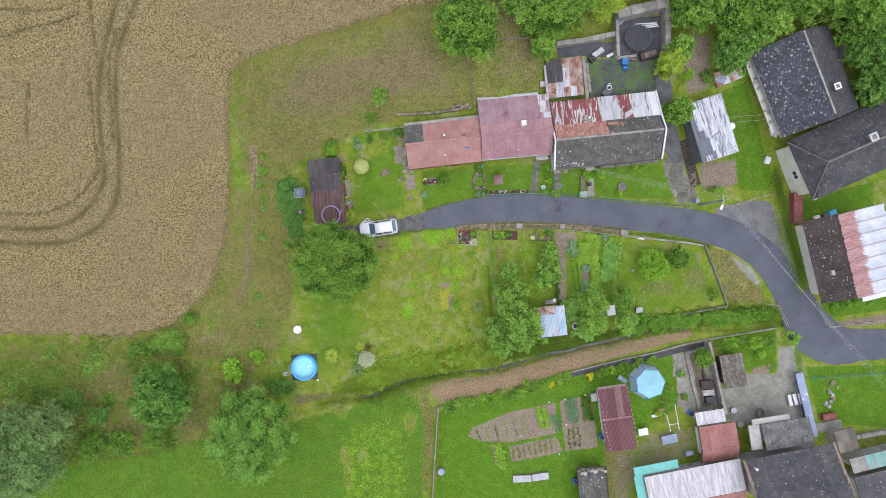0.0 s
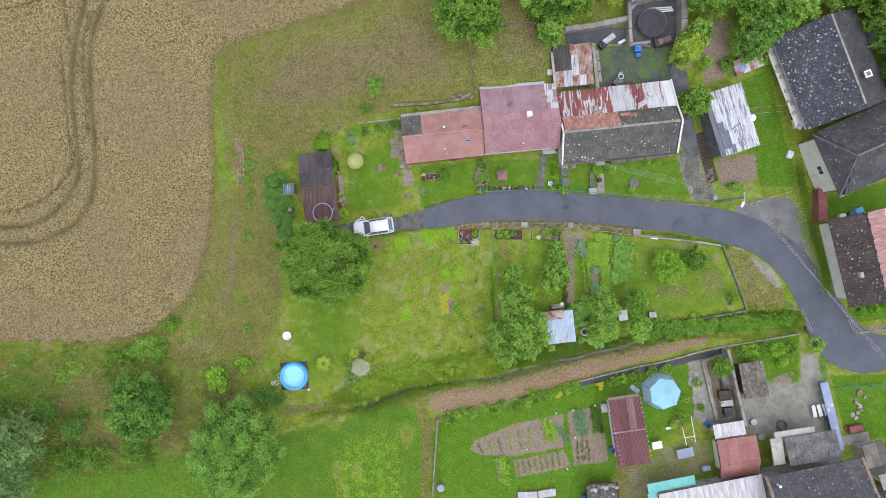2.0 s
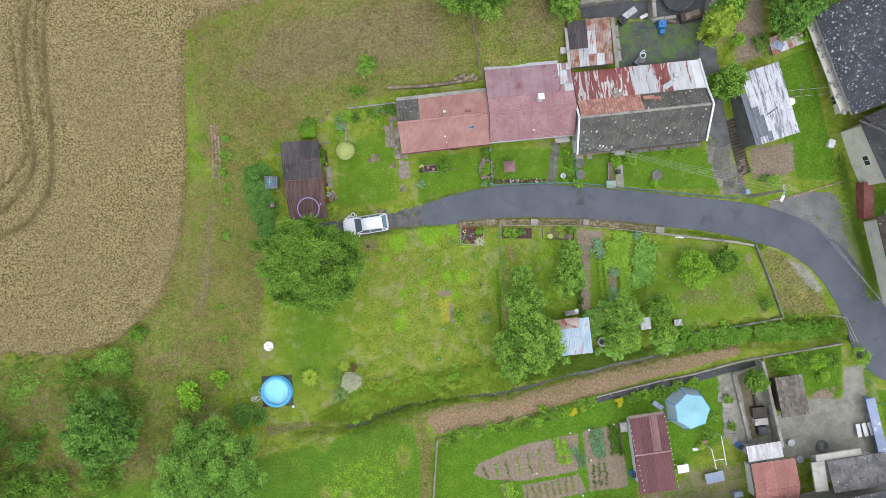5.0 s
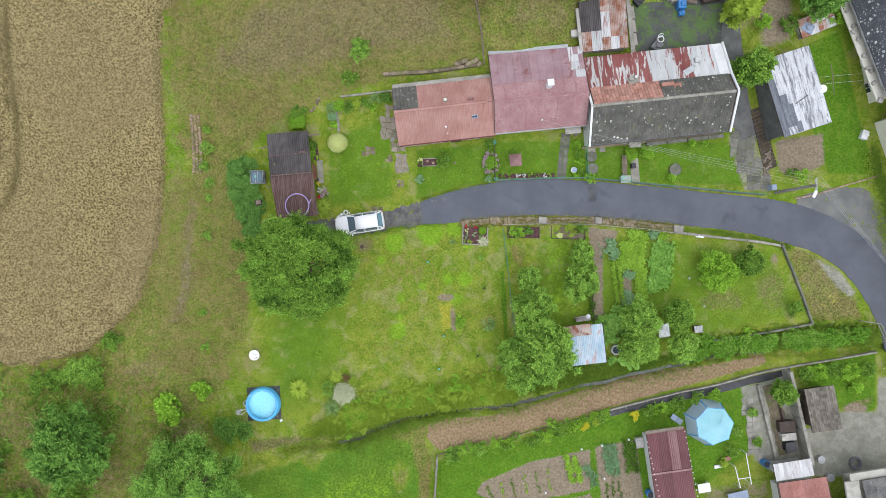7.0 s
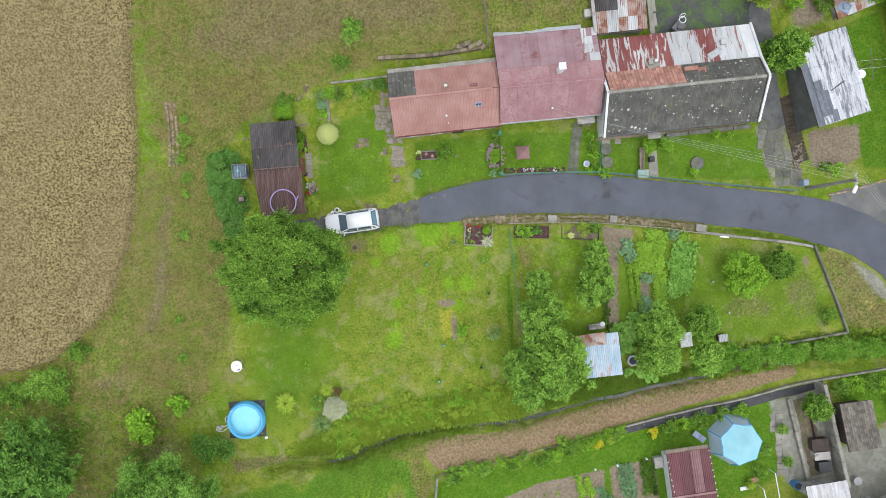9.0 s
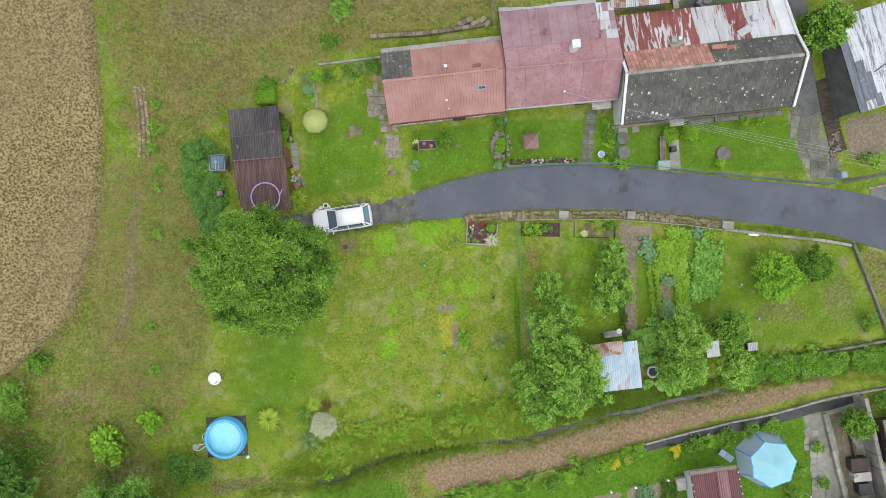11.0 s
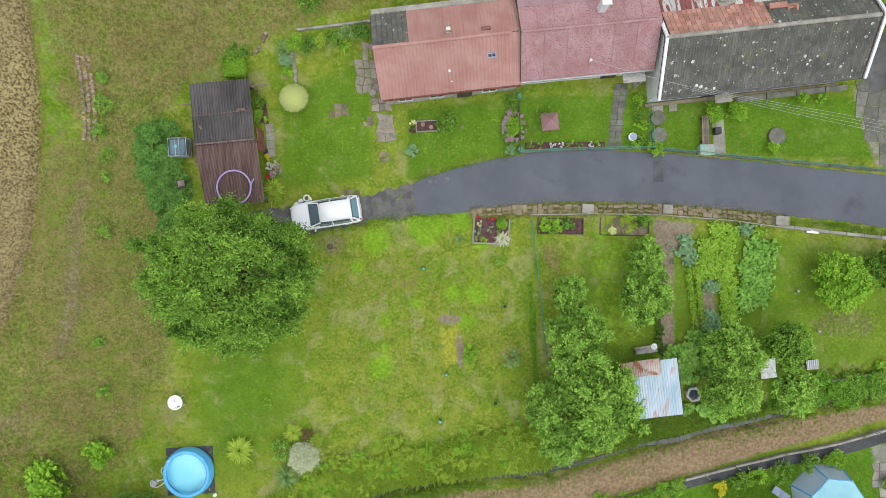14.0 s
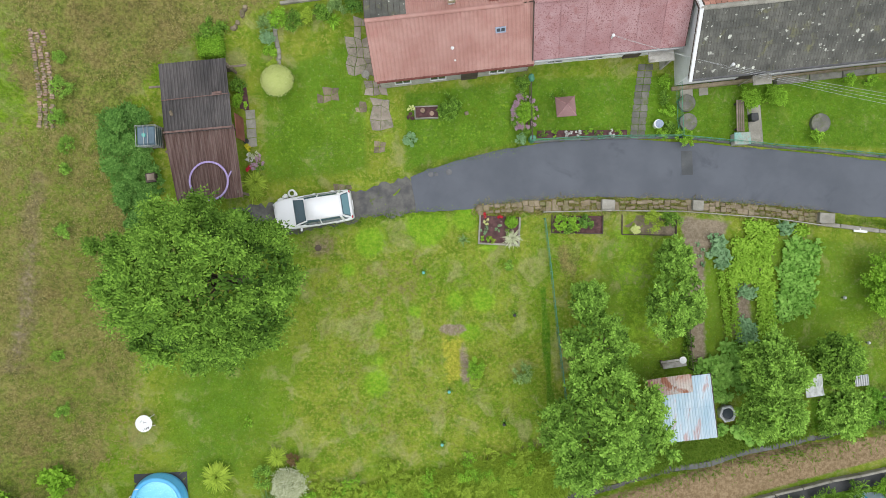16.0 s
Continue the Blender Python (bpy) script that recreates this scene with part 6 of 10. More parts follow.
cover(rr, (0, 3.0), (1.55, 2.7), 0, 9, "seam", ["green_sheet", "green_sheet", "concrete"], 0.9, 1.55, seed=5)
fe, rr = house("outbuilding", 46.5, -29.2, 14, 9, [(0, 3.2), (4.0, 3.0)], "wide shed with a dark felt roof", wall="plaster", inset=0.6)
cover(rr, (0, 3.2), (4.0, 3.0), 0, 9, "seam", "slate_plain", 0.9, 3.7)
tl, rr = house("tiled_shelter", 31.75, -15.75, 8, 2.6, [(0, 1.8), (3.7, 1.4)], "low shelter roofed with grey tiles", wall="dark_wood", inset=0.4, category="shed")
cover(rr, (0, 1.8), (3.7, 1.4), 0, 2.6, "tile", "tan_tile", 0.19, 0.31)
ds, rr = house("garden_shed", 18.35, -22.8, 8, 3.4, [(0, 2.1), (7.1, 2.0)], "garden shed with a maroon corrugated roof", wall="white_paint", inset=0.55, category="shed")
cover(rr, (0, 2.1), (7.1, 2.0), 0, 3.4, "sheet", "maroon_sheet", 0.85, 3.55, seed=2)
old_me = wave_sheet("sheet", 0.8, 3.3, 5, 0.03, M["faded_maroon"])
shared("sheet", old_me, rr, pose(1.75, 3.75, 2.13, -0.8))
bm = bmesh.new()
box(bm, 3.5, 0.16, 0.05, 1.7, 3.62, 2.12)
part("flashing", bm, M["faded_maroon"], rr, "faded strip over the sheet joint")
bm = bmesh.new()
box(bm, 3.3, 0.3, 0.06, 1.6, 7.2, 2.0)
part("eave_board", bm, M["wood"], ds)
ss, rr = house("stone_shed", 15.6, -30.6, 5, 3.3, [(0, 2.0), (5.9, 1.8)], "shed with a mossy grey tile roof", wall="stone", inset=0.6, category="shed")
cover(rr, (0, 2.0), (5.9, 1.8), 0, 3.1, "tile", "grey_tile", 0.2, 0.32)

# sheet-roofed garden shed and carport
ts, rr = house("tin_shed", 11.22, -9.95, 6.5, 2.5, [(0, 1.95), (3.35, 2.0)], "garden shed with a pale corrugated tin roof", wall="dark_wood", inset=0.42, category="shed", over=0.35)
cover(rr, (0, 1.95), (3.35, 2.0), -0.3, 2.78, "sheet", "blue_tin", 0.78, 1.68, amp=0.018)
old_me = wave_sheet("sheet", 0.82, 0.95, 6, 0.016, M["rusty_tin"])
for k, (xx, yy) in enumerate(((-0.62, 2.45), (0.18, 2.5), (0.95, 2.52))):
    shared("sheet", old_me, rr, pose(xx, yy, 2.09 + 0.012 * k, 1.2, 0, 2 - k))

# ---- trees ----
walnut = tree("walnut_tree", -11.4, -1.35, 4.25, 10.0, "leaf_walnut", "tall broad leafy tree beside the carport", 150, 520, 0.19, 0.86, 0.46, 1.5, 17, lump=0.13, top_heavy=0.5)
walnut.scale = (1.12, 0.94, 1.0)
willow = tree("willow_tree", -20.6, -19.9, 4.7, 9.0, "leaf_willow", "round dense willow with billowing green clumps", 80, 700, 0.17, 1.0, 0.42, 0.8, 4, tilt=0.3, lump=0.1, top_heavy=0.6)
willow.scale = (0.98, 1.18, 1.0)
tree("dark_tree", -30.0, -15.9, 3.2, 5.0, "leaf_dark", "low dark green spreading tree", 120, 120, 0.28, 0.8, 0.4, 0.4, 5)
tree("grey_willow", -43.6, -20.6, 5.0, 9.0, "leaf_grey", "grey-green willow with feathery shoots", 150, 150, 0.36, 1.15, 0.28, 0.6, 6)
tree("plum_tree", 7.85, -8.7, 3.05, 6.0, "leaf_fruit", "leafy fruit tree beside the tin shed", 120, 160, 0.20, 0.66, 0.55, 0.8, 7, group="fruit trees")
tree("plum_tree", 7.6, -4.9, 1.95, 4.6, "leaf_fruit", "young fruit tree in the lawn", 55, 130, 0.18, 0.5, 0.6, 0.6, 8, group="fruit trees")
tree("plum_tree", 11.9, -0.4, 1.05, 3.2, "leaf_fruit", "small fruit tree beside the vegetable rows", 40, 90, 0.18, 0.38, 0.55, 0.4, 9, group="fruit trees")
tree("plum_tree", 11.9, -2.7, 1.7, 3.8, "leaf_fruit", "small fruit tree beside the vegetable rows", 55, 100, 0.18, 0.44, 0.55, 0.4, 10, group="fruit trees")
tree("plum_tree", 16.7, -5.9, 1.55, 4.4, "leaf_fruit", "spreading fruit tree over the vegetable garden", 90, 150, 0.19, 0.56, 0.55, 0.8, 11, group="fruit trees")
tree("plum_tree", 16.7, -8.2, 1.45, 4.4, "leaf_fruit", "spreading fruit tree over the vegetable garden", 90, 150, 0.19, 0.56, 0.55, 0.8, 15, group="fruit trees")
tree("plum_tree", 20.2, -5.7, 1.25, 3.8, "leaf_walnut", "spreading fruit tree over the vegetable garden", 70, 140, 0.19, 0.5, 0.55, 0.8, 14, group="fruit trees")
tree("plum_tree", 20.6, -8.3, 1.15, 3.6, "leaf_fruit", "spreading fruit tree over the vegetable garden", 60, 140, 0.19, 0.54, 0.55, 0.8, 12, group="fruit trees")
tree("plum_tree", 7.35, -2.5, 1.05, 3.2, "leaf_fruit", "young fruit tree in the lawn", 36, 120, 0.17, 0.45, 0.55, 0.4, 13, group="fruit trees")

# ---- garden things ----
def blades(rng, n, length, width, spread, up=0.6, curve=0.5):
    """A rosette of n arching blades from one root. Returns vertices and faces."""
    vs, qs = [], []
    for i in range(n):
        a, l = rng.uniform(0, 6.283), length * rng.uniform(0.6, 1.1)
        out = spread * rng.uniform(0.15, 1.0)
        d = np.array([math.cos(a), math.sin(a), 0])
        s = np.array([-math.sin(a), math.cos(a), 0]) * width * rng.uniform(0.7, 1.2) / 2
        p0 = d * 0.04 * length * rng.uniform(0, 1)
        p1 = d * out * l * 0.45 + np.array([0, 0, up * l * 0.75])
        p2 = d * out * l + np.array([0, 0, max(0.04, up * l * (1 - curve * out))])
        o = len(vs)
        vs += [p0 - s, p0 + s, p1 + s * 0.8, p1 - s * 0.8, p2 + s * 0.15, p2 - s * 0.15]
        qs += [(o, o + 1, o + 2, o + 3), (o + 3, o + 2, o + 4, o + 5)]
    return np.array(vs), np.array(qs)


def rosette(name, x, y, n, length, width, mat, label, seed=1, spread=1.0, up=0.6, group="", category="plant"):
    rng = np.random.default_rng(seed)
    v, q = blades(rng, int(n * 1.4), length * 1.12, width * 1.7, spread, up * 0.8)
    ob = new(name, np_mesh(name, v, q, M[mat], {"clump": rng.uniform(0.2, 0.9, len(v) // 6).repeat(6)}))
    ob.matrix_world = pose(x, y, gz(x, y))
    return tagged(ob, label, category, group)


def turf(name, pts, height, width, mat, label, per=4, seed=1, lean=1.5):
    """Uncountable grass: tufts of a few leaning blades at each point of the plan."""
    rng = np.random.default_rng(seed)
    pts = np.repeat(np.asarray(pts), per, 0) + rng.normal(0, 0.06, (len(pts) * per, 2))
    n = len(pts)
    a = rng.uniform(0, 6.283, n)
    h = height * 0.62 * rng.uniform(0.4, 1.2, n)
    z = ground_z(pts[:, 0], pts[:, 1])
    gl = near(STREAM, pts[:, 0], pts[:, 1]) + 0.9 * step(12, 18, -pts[:, 0])
    z = z - 0.5 * step(0.40, 0.2, gl) - 0.08 * step(2.0, 0.5, gl) - 0.02
    d = np.stack([np.cos(a), np.sin(a)], 1)
    s = np.stack([-d[:, 1], d[:, 0]], 1) * (width * rng.uniform(0.6, 1.3, n))[:, None] / 2
    out = d * (h * lean * rng.uniform(0.3, 1.4, n))[:, None]
    v = np.stack([np.c_[pts - s, z], np.c_[pts + s, z], np.c_[pts + out * 0.6 + s * 0.8, z + h * 0.8], np.c_[pts + out - s * 0.2, z + h]], 1).reshape(-1, 3)
    q = np.arange(n * 4).reshape(n, 4)
    cl = 0.5 + 0.35 * np.sin(pts[:, 0] * 0.9 + 1.3) * np.sin(pts[:, 1] * 1.1) + rng.normal(0, 0.15, n)
    ob = new(name, np_mesh(name, v, q, M[mat], {"clump": np.clip(cl, 0, 1).repeat(4)}))
    return tagged(ob, label, "grass", kind="stuff")


def scatter(poly, count, seed=1):
    rng = np.random.default_rng(seed)
    p = np.array(poly, float)
    lo, hi = p.min(0), p.max(0)
    q = rng.uniform(lo, hi, (count * 4, 2))
    q = q[inside(poly, q[:, 0], q[:, 1]) > 0]
    return q[:count]


def along(points, count, wide, seed=1):
    rng = np.random.default_rng(seed)
    line = spline(points, 12)
    i = rng.uniform(0, len(line) - 1.001, count)
    k = i.astype(int)
    q = line[k] + (line[k + 1] - line[k]) * (i - k)[:, None]
    return q[:, :2] + rng.normal(0, wide, (count, 2))


def slab(name, x, y, sx, sy, rz, mat, label, category, h=0.06, z=None, bevel=0.012, group="", kind=""):
    bm = bmesh.new()
    box(bm, sx, sy, h + 0.15, 0, 0, -0.15, bevel=bevel)
    ob = solo(name, bm, M[mat], label, category, x, y, rz, z, group, kind)
    ob.matrix_world = lie(x, y, rz, z)
    return ob


def flagstones(name, poly, size, mat, label, seed=1, h=0.05, joint=0.014):
    """Crazy paving: irregular four- and five-sided stones fitted together with narrow joints, each a piece of its own."""
    rng = random.Random(seed)
    p = np.array(poly, float)
    c = p.mean(0)
    t = thing(name, c[0], c[1], label, "paving", kind="structure")
    lo, hi = p.min(0) - size, p.max(0) + size
    nx_, ny_ = int((hi[0] - lo[0]) / size) + 2, int((hi[1] - lo[1]) / size) + 2
    node_at = [[(lo[0] + i * size + rng.uniform(-0.26, 0.26) * size, lo[1] + j * size + rng.uniform(-0.26, 0.26) * size) for i in range(nx_)] for j in range(ny_)]
    for j in range(ny_ - 1):
        for i in range(nx_ - 1):
            ring = [node_at[j][i], node_at[j][i + 1], node_at[j + 1][i + 1], node_at[j + 1][i]]
            cx, cy = sum(q[0] for q in ring) / 4, sum(q[1] for q in ring) / 4
            if inside(poly, np.array([cx]), np.array([cy]))[0] < -0.1 * size or rng.random() < 0.04:
                continue
            k = 1 - 2 * joint / size
            ring = [((a - cx) * k, (b - cy) * k) for a, b in ring]
            e = rng.randrange(4)
            mid_ = ((ring[e][0] + ring[(e + 1) % 4][0]) * 0.5, (ring[e][1] + ring[(e + 1) % 4][1]) * 0.5)
            ring.insert(e + 1, mid_)
            bm = bmesh.new()
            rise = [gz(cx + a, cy + b) - gz(cx, cy) for a, b in ring]
            lo_v = [bm.verts.new((a, b, r_ - 0.1)) for (a, b), r_ in zip(ring, rise)]
            up_v = [bm.verts.new((a * 0.985, b * 0.985, r_ + h)) for (a, b), r_ in zip(ring, rise)]
            bm.faces.new(up_v)
            for q in range(5):
                bm.faces.new((lo_v[q], lo_v[(q + 1) % 5], up_v[(q + 1) % 5], up_v[q]))
            s = part("stone", bm, M[mat], t)
            s.location = (cx - c[0], cy - c[1], gz(cx, cy) - gz(*c) + rng.uniform(-0.012, 0.012))
    return t


# carport with two sheet roofs
t = thing("carport", -15.1, 9.85, "open carport with dark and brown corrugated roofs", "carport", 5.0, 0.2)
bm = bmesh.new()
for xx, yy in ((0.15, -0.2), (3.45, -0.2), (0.15, -3.5), (3.4, -3.5), (0.4, -6.9), (3.45, -6.9)):
    me_bm = bmesh.new()
    box(me_bm, 0.12, 0.12, 2.6, xx, yy, -0.7, bevel=0.01)
    part("post", me_bm, M["wood"], t)
for yy, z, xa in ((-0.15, 1.92, 0.0), (-1.8, 1.9, 0.0), (-3.4, 1.86, 0.05), (-5.2, 1.74, 0.0), (-6.9, 1.64, 0.1)):
    me_bm = bmesh.new()
    box(me_bm, 3.4, 0.1, 0.12, 1.8 + xa * 0.6, yy, z - 0.02)
    part("beam", me_bm, M["wood"], t)
bm.free()
bm = bmesh.new()
box(bm, 0.9, 0.1, 0.08, -0.4, -0.95, 1.55)
box(bm, 1.0, 0.1, 0.08, 3.9, -0.25, 1.6)
part("rafter_end", bm, M["wood"], t, "beam ends standing out past the roof")
low = wave_sheet("sheet", 0.91, 1.9, 5, 0.036, M["dark_sheet"])
long = wave_sheet("sheet", 0.94, 3.75, 5, 0.036, M["brown_sheet"])
for i in range(4):
    shared("sheet", low, t, pose(-0.03 + i * 0.875, -1.82, 2.10, 0.6, 0, 0.4 * math.sin(i * 2.2)))
    shared("sheet", low, t, pose(-0.05 + i * 0.885, -3.6, 2.06, 0.6, 0, 0.3 * math.sin(i * 1.7)))
for i in range(4):
    shared("sheet", long, t, pose(0.23 + i * 0.845, -7.22, 1.80 + 0.004 * (i % 2), 2.6, 0, 5.4 - i * 1.2))
bm = bmesh.new()
box(bm, 3.6, 0.1, 0.05, 1.72, -3.52, 2.11)
box(bm, 3.5, 0.05, 0.03, 1.72, -1.82, 2.155, 1)
box(bm, 0.5, 0.12, 0.04, 2.9, -1.7, 2.16, 2)
part("flashing", bm, M["brown_sheet"], t, "brown boards over the roof joint")
bm = bmesh.new()
box(bm, 0.05, 1.3, 1.4, 3.62, -3.4, 0.4)
part("side_board", bm, M["rust"], t)
bm = bmesh.new()
box(bm, 3.3, 0.05, 1.9, 1.8, -0.1, 0.0)
part("back_wall", bm, M["dark_wood"], t)
bm = bmesh.new()
box(bm, 0.16, 0.28, 0.1, 0.42, -2.55, 2.1, 20, bevel=0.03)
s = solo("stone", bm, M["stone"], "loose stone lying on the carport roof", "stone", -15.1, 9.85, 5.0, 0.2)
bm = bmesh.new()
hoop(bm, 1.0, 0.055, 0, 0, 0, 48, 8)
pipe(bm, [(0.95, -0.3, 0), (1.05, 0.1, 0.02), (1.25, 0.4, 0.02)], 0.045)
h_ob = solo("hose_ring", bm, M["purple_hose"], "lilac hose coiled in a ring on the roof", "hose", -12.55, 3.82, 10, 2.13)
h_ob.matrix_world = pose(-12.55, 3.82, 2.185, 2.6, 0, 6)

# caged water tank
t = thing("water_tank", -16.3, 6.4, "caged plastic water tank on a pallet", "water tank", 3, 0.15)
bm = bmesh.new()
box(bm, 1.02, 1.02, 0.85, 0, 0, 0.2, bevel=0.08)
part("tank", bm, M["tank_blue"], t, "dull blue plastic tank")
bm = bmesh.new()
drum(bm, 0.11, 0.06, -0.1, 0.02, 1.05, 18)
part("lid", bm, M["teal"], t, "turquoise screw lid")
for k in range(6):
    bm = bmesh.new()
    c = -0.54 + k * 0.216
    pipe(bm, [(c, -0.55, 0.2), (c, -0.55, 1.1), (c, 0.55, 1.1), (c, 0.55, 0.2)] if k in (0, 2, 3, 5) else [(c, -0.55, 0.2), (c, -0.55, 1.08)], 0.016)
    part("cage_bar", bm, M["galv"], t)
for zz in (0.3, 0.55, 0.8, 1.08):
    bm = bmesh.new()
    pipe(bm, [(-0.55, -0.55, zz), (0.55, -0.55, zz), (0.55, 0.55, zz), (-0.55, 0.55, zz), (-0.55, -0.55, zz)], 0.018)
    part("cage_ring", bm, M["galv"], t)
bm = bmesh.new()
for k in range(5):
    box(bm, 1.15, 0.12, 0.04, 0, -0.5 + k * 0.25, 0.14)
for k in (-0.5, 0, 0.5):
    box(bm, 0.1, 1.15, 0.14, k, 0, 0)
part("pallet", bm, M["wood"], t)
bm = bmesh.new()
box(bm, 0.4, 0.12, 0.04, -15.55, 5.6, gz(-15.6, 5.6) + 0.02, 140)
solo("board", bm, M["wood"], "pale board lying beside the tank", "board", z=0)
t = thing("crate", -16.3, 4.2, "small dark crate on bricks", "crate", 8)
bm = bmesh.new()
box(bm, 0.55, 0.5, 0.4, 0, 0, 0.1, bevel=0.02)
part("body", bm, M["dark_wood"], t)
bm = bmesh.new()
box(bm, 0.4, 0.34, 0.05, 0.03, 0.02, 0.5)
part("lid", bm, M["wood"], t)

# low plants round the carport
IVY = [(-18.9, 7.5), (-17.6, 8.3), (-16.6, 7.6), (-16.9, 6.9), (-17.0, 5.9), (-16.2, 4.9), (-16.3, 1.6), (-17.5, 1.6), (-18.1, 3.6), (-18.8, 4.8)]
for k, (x, y) in enumerate(scatter(IVY, 34, 21)):
    shrub("ivy_bank", x, y, 0.42 + 0.3 * ((k * 0.37) % 1), 0.22 + 0.2 * ((k * 0.61) % 1), "leaf_ivy", "dense ground ivy beside the water tank", 420, 0.12, 0.7, seed=21 + k, clump_r=0.26, group="ivy bank")


def clipped(name, x, y, sx, sy, h, mat, label, seed, rz=0.0, round_=False, count=2400, leaf=0.1):
    """A clipped bush: leaves all over a block or a ball."""
    rng = np.random.default_rng(seed)
    d = rng.normal(0, 1, (count, 3))
    d /= np.linalg.norm(d, axis=1)[:, None]
    d[:, 2] = np.abs(d[:, 2])
    if round_:
        q = d * [sx / 2, sy / 2, h * 0.62] * rng.uniform(0.88, 1.05, (count, 1)) + [0, 0, h * 0.38]
    else:
        q = d / np.abs(d).max(1)[:, None]
        q = q * [sx / 2, sy / 2, h] * rng.uniform(0.92, 1.03, (count, 1))
    t = thing(name, x, y, label, "shrub", rz)
    v, f = leaves(rng, q, d, np.full(count, leaf), 0.6, 0.45)
    ob = new("foliage", np_mesh("foliage", v, f, M[mat], {"clump": np.clip(rng.normal(0.5, 0.25, count), 0, 1).repeat(4)}))
    ob.parent = t
    bm = bmesh.new()
    if round_:
        bmesh.ops.create_icosphere(bm, subdivisions=3, radius=1)
        bmesh.ops.transform(bm, matrix=pose(0, 0, h * 0.38) @ Matrix.Diagonal((sx * 0.43, sy * 0.43, h * 0.54, 1)), verts=bm.verts)
    else:
        box(bm, sx * 0.9, sy * 0.9, h * 0.92, bevel=0.05)
    part("core", bm, M[mat], t)
    return t


clipped("box_hedge", -12.7, 11.1, 1.25, 1.1, 0.9, "leaf_lime", "clipped square hedge block behind the carport", 31, 4)
shrub("loose_bush", -12.6, 11.9, 0.8, 0.7, "leaf_walnut", "loose green bush behind the clipped hedge", 600, 0.12, seed=32)
clipped("variegated_bush", -9.3, 9.4, 1.75, 1.7, 1.25, "leaf_variegated", "round cream-green clipped bush on the lawn", 33, 0, True, 3200, 0.08)
rosette("fern", -10.65, 3.95, 140, 0.85, 0.06, "leaf_yellow", "large green fern beside the carport", 34, 0.9, 0.6)
rosette("fern", -10.75, 3.4, 90, 0.75, 0.06, "leaf_yellow", "large green fern beside the carport", 35, 0.9, 0.6)
for k, (x, y, m, r) in enumerate(((-10.4, 5.2, "petal_pink", 0.36), (-10.8, 5.5, "leaf_silver", 0.3), (-11.1, 5.9, "petal_yellow", 0.2), (-11.05, 4.7, "petal_red", 0.2), (-10.75, 4.85, "petal_pink", 0.24), (-10.4, 4.7, "leaf_walnut", 0.3), (-11.0, 5.3, "petal_white", 0.26))):
    shrub("flowers", x, y, r, 0.5, m, "blooming garden flowers beside the carport path", 160, 0.07, seed=40 + k, group="carport flowers", category="flowers")
shrub("border_shrub", -11.5, 9.2, 0.42, 0.8, "leaf_walnut", "leafy shrub in the narrow border", 350, 0.13, seed=46)
shrub("border_shrub", -11.5, 8.4, 0.4, 0.6, "leaf_lime", "leafy shrub in the narrow border", 300, 0.13, seed=47)
slab("soil_strip", -11.35, 8.6, 0.5, 2.6, 5, "mulch", "dark soil strip beside the carport", "flower bed", 0.03, kind="structure")
for k in range(4):
    slab("paving_slab", -11.0 + 0.03 * k, 7.75 - k * 0.52, 0.52, 0.48, 4 + k, "concrete", "grey concrete slab in the side path", "paving slab", 0.04, group="carport path slabs")
bm = bmesh.new()
drum(bm, 0.12, 0.2, 0, 0, 0, 14, 0.15)
solo("flower_pot", bm, M["black_plastic"], "small dark flower pot beside the path", "pot", -11.2, 6.25)

# stone edging and borders west of the cottages
for k, (x, y) in enumerate(along([(-11.75, 11.9), (-11.2, 12.4), (-10.7, 13.1)], 12, 0.03, 51)):
    bm = bmesh.new()
    box(bm, 0.24, 0.2, 0.2, 0, 0, -0.08, bevel=0.04)
    solo("edging_stone", bm, M["stone"], "rough edging stone in a curved row", "stone", x, y, k * 31, group="edging stones")
for k in range(8):
    bm = bmesh.new()
    box(bm, 0.22, 0.42, 0.2, 0, 0, -0.08, bevel=0.04)
    solo("edging_stone", bm, M["concrete"], "pale edging stone beside a border", "stone", -9.25 + 0.05 * math.sin(k), 10.5 + k * 0.28, 5, group="border edging stones")
for k in range(9):
    bm = bmesh.new()
    box(bm, 0.55, 0.16, 0.25, 0, 0, -0.08, bevel=0.03)
    solo("edging_stone", bm, M["concrete"], "pale edging stone beside a border", "stone", -8.6 + k * 0.5, 13.25 + k * 0.05, 6, group="border edging stones")
for k, (x, y, r, m, h) in enumerate(((-9.7, 12.3, 0.55, "leaf_grey", 0.5), (-9.0, 12.5, 0.6, "leaf_lime", 0.6), (-8.2, 12.4, 0.62, "leaf_walnut", 0.7), (-7.5, 12.6, 0.45, "leaf_yellow", 0.5),
                                     (-6.7, 12.7, 0.55, "leaf_walnut", 0.6), (-5.9, 13.0, 0.5, "leaf_grey", 0.5), (-5.0, 13.1, 0.6, "leaf_dark", 0.7), (-9.6, 11.0, 0.4, "leaf_lime", 0.4), (-9.55, 10.3, 0.3, "leaf_yellow", 0.35), (-9.7, 11.6, 0.42, "leaf_cabbage", 0.4))):
    shrub("border_plant", x, y, r, h, m, "low garden perennial in the stone-edged border", 420, 0.12, seed=60 + k, group="border plants", category="plant")
rosette("iris", -6.1, 12.4, 60, 0.6, 0.05, "leaf_lime", "spiky iris clump in the border", 71)
flagstones("flagstone_patch", [(-5.5, 9.9), (-4.3, 9.8), (-4.15, 12.6), (-4.9, 12.4), (-5.4, 11.6)], 0.46, "red_flag", "crazy paving of reddish flagstones beside the cottage", 5)
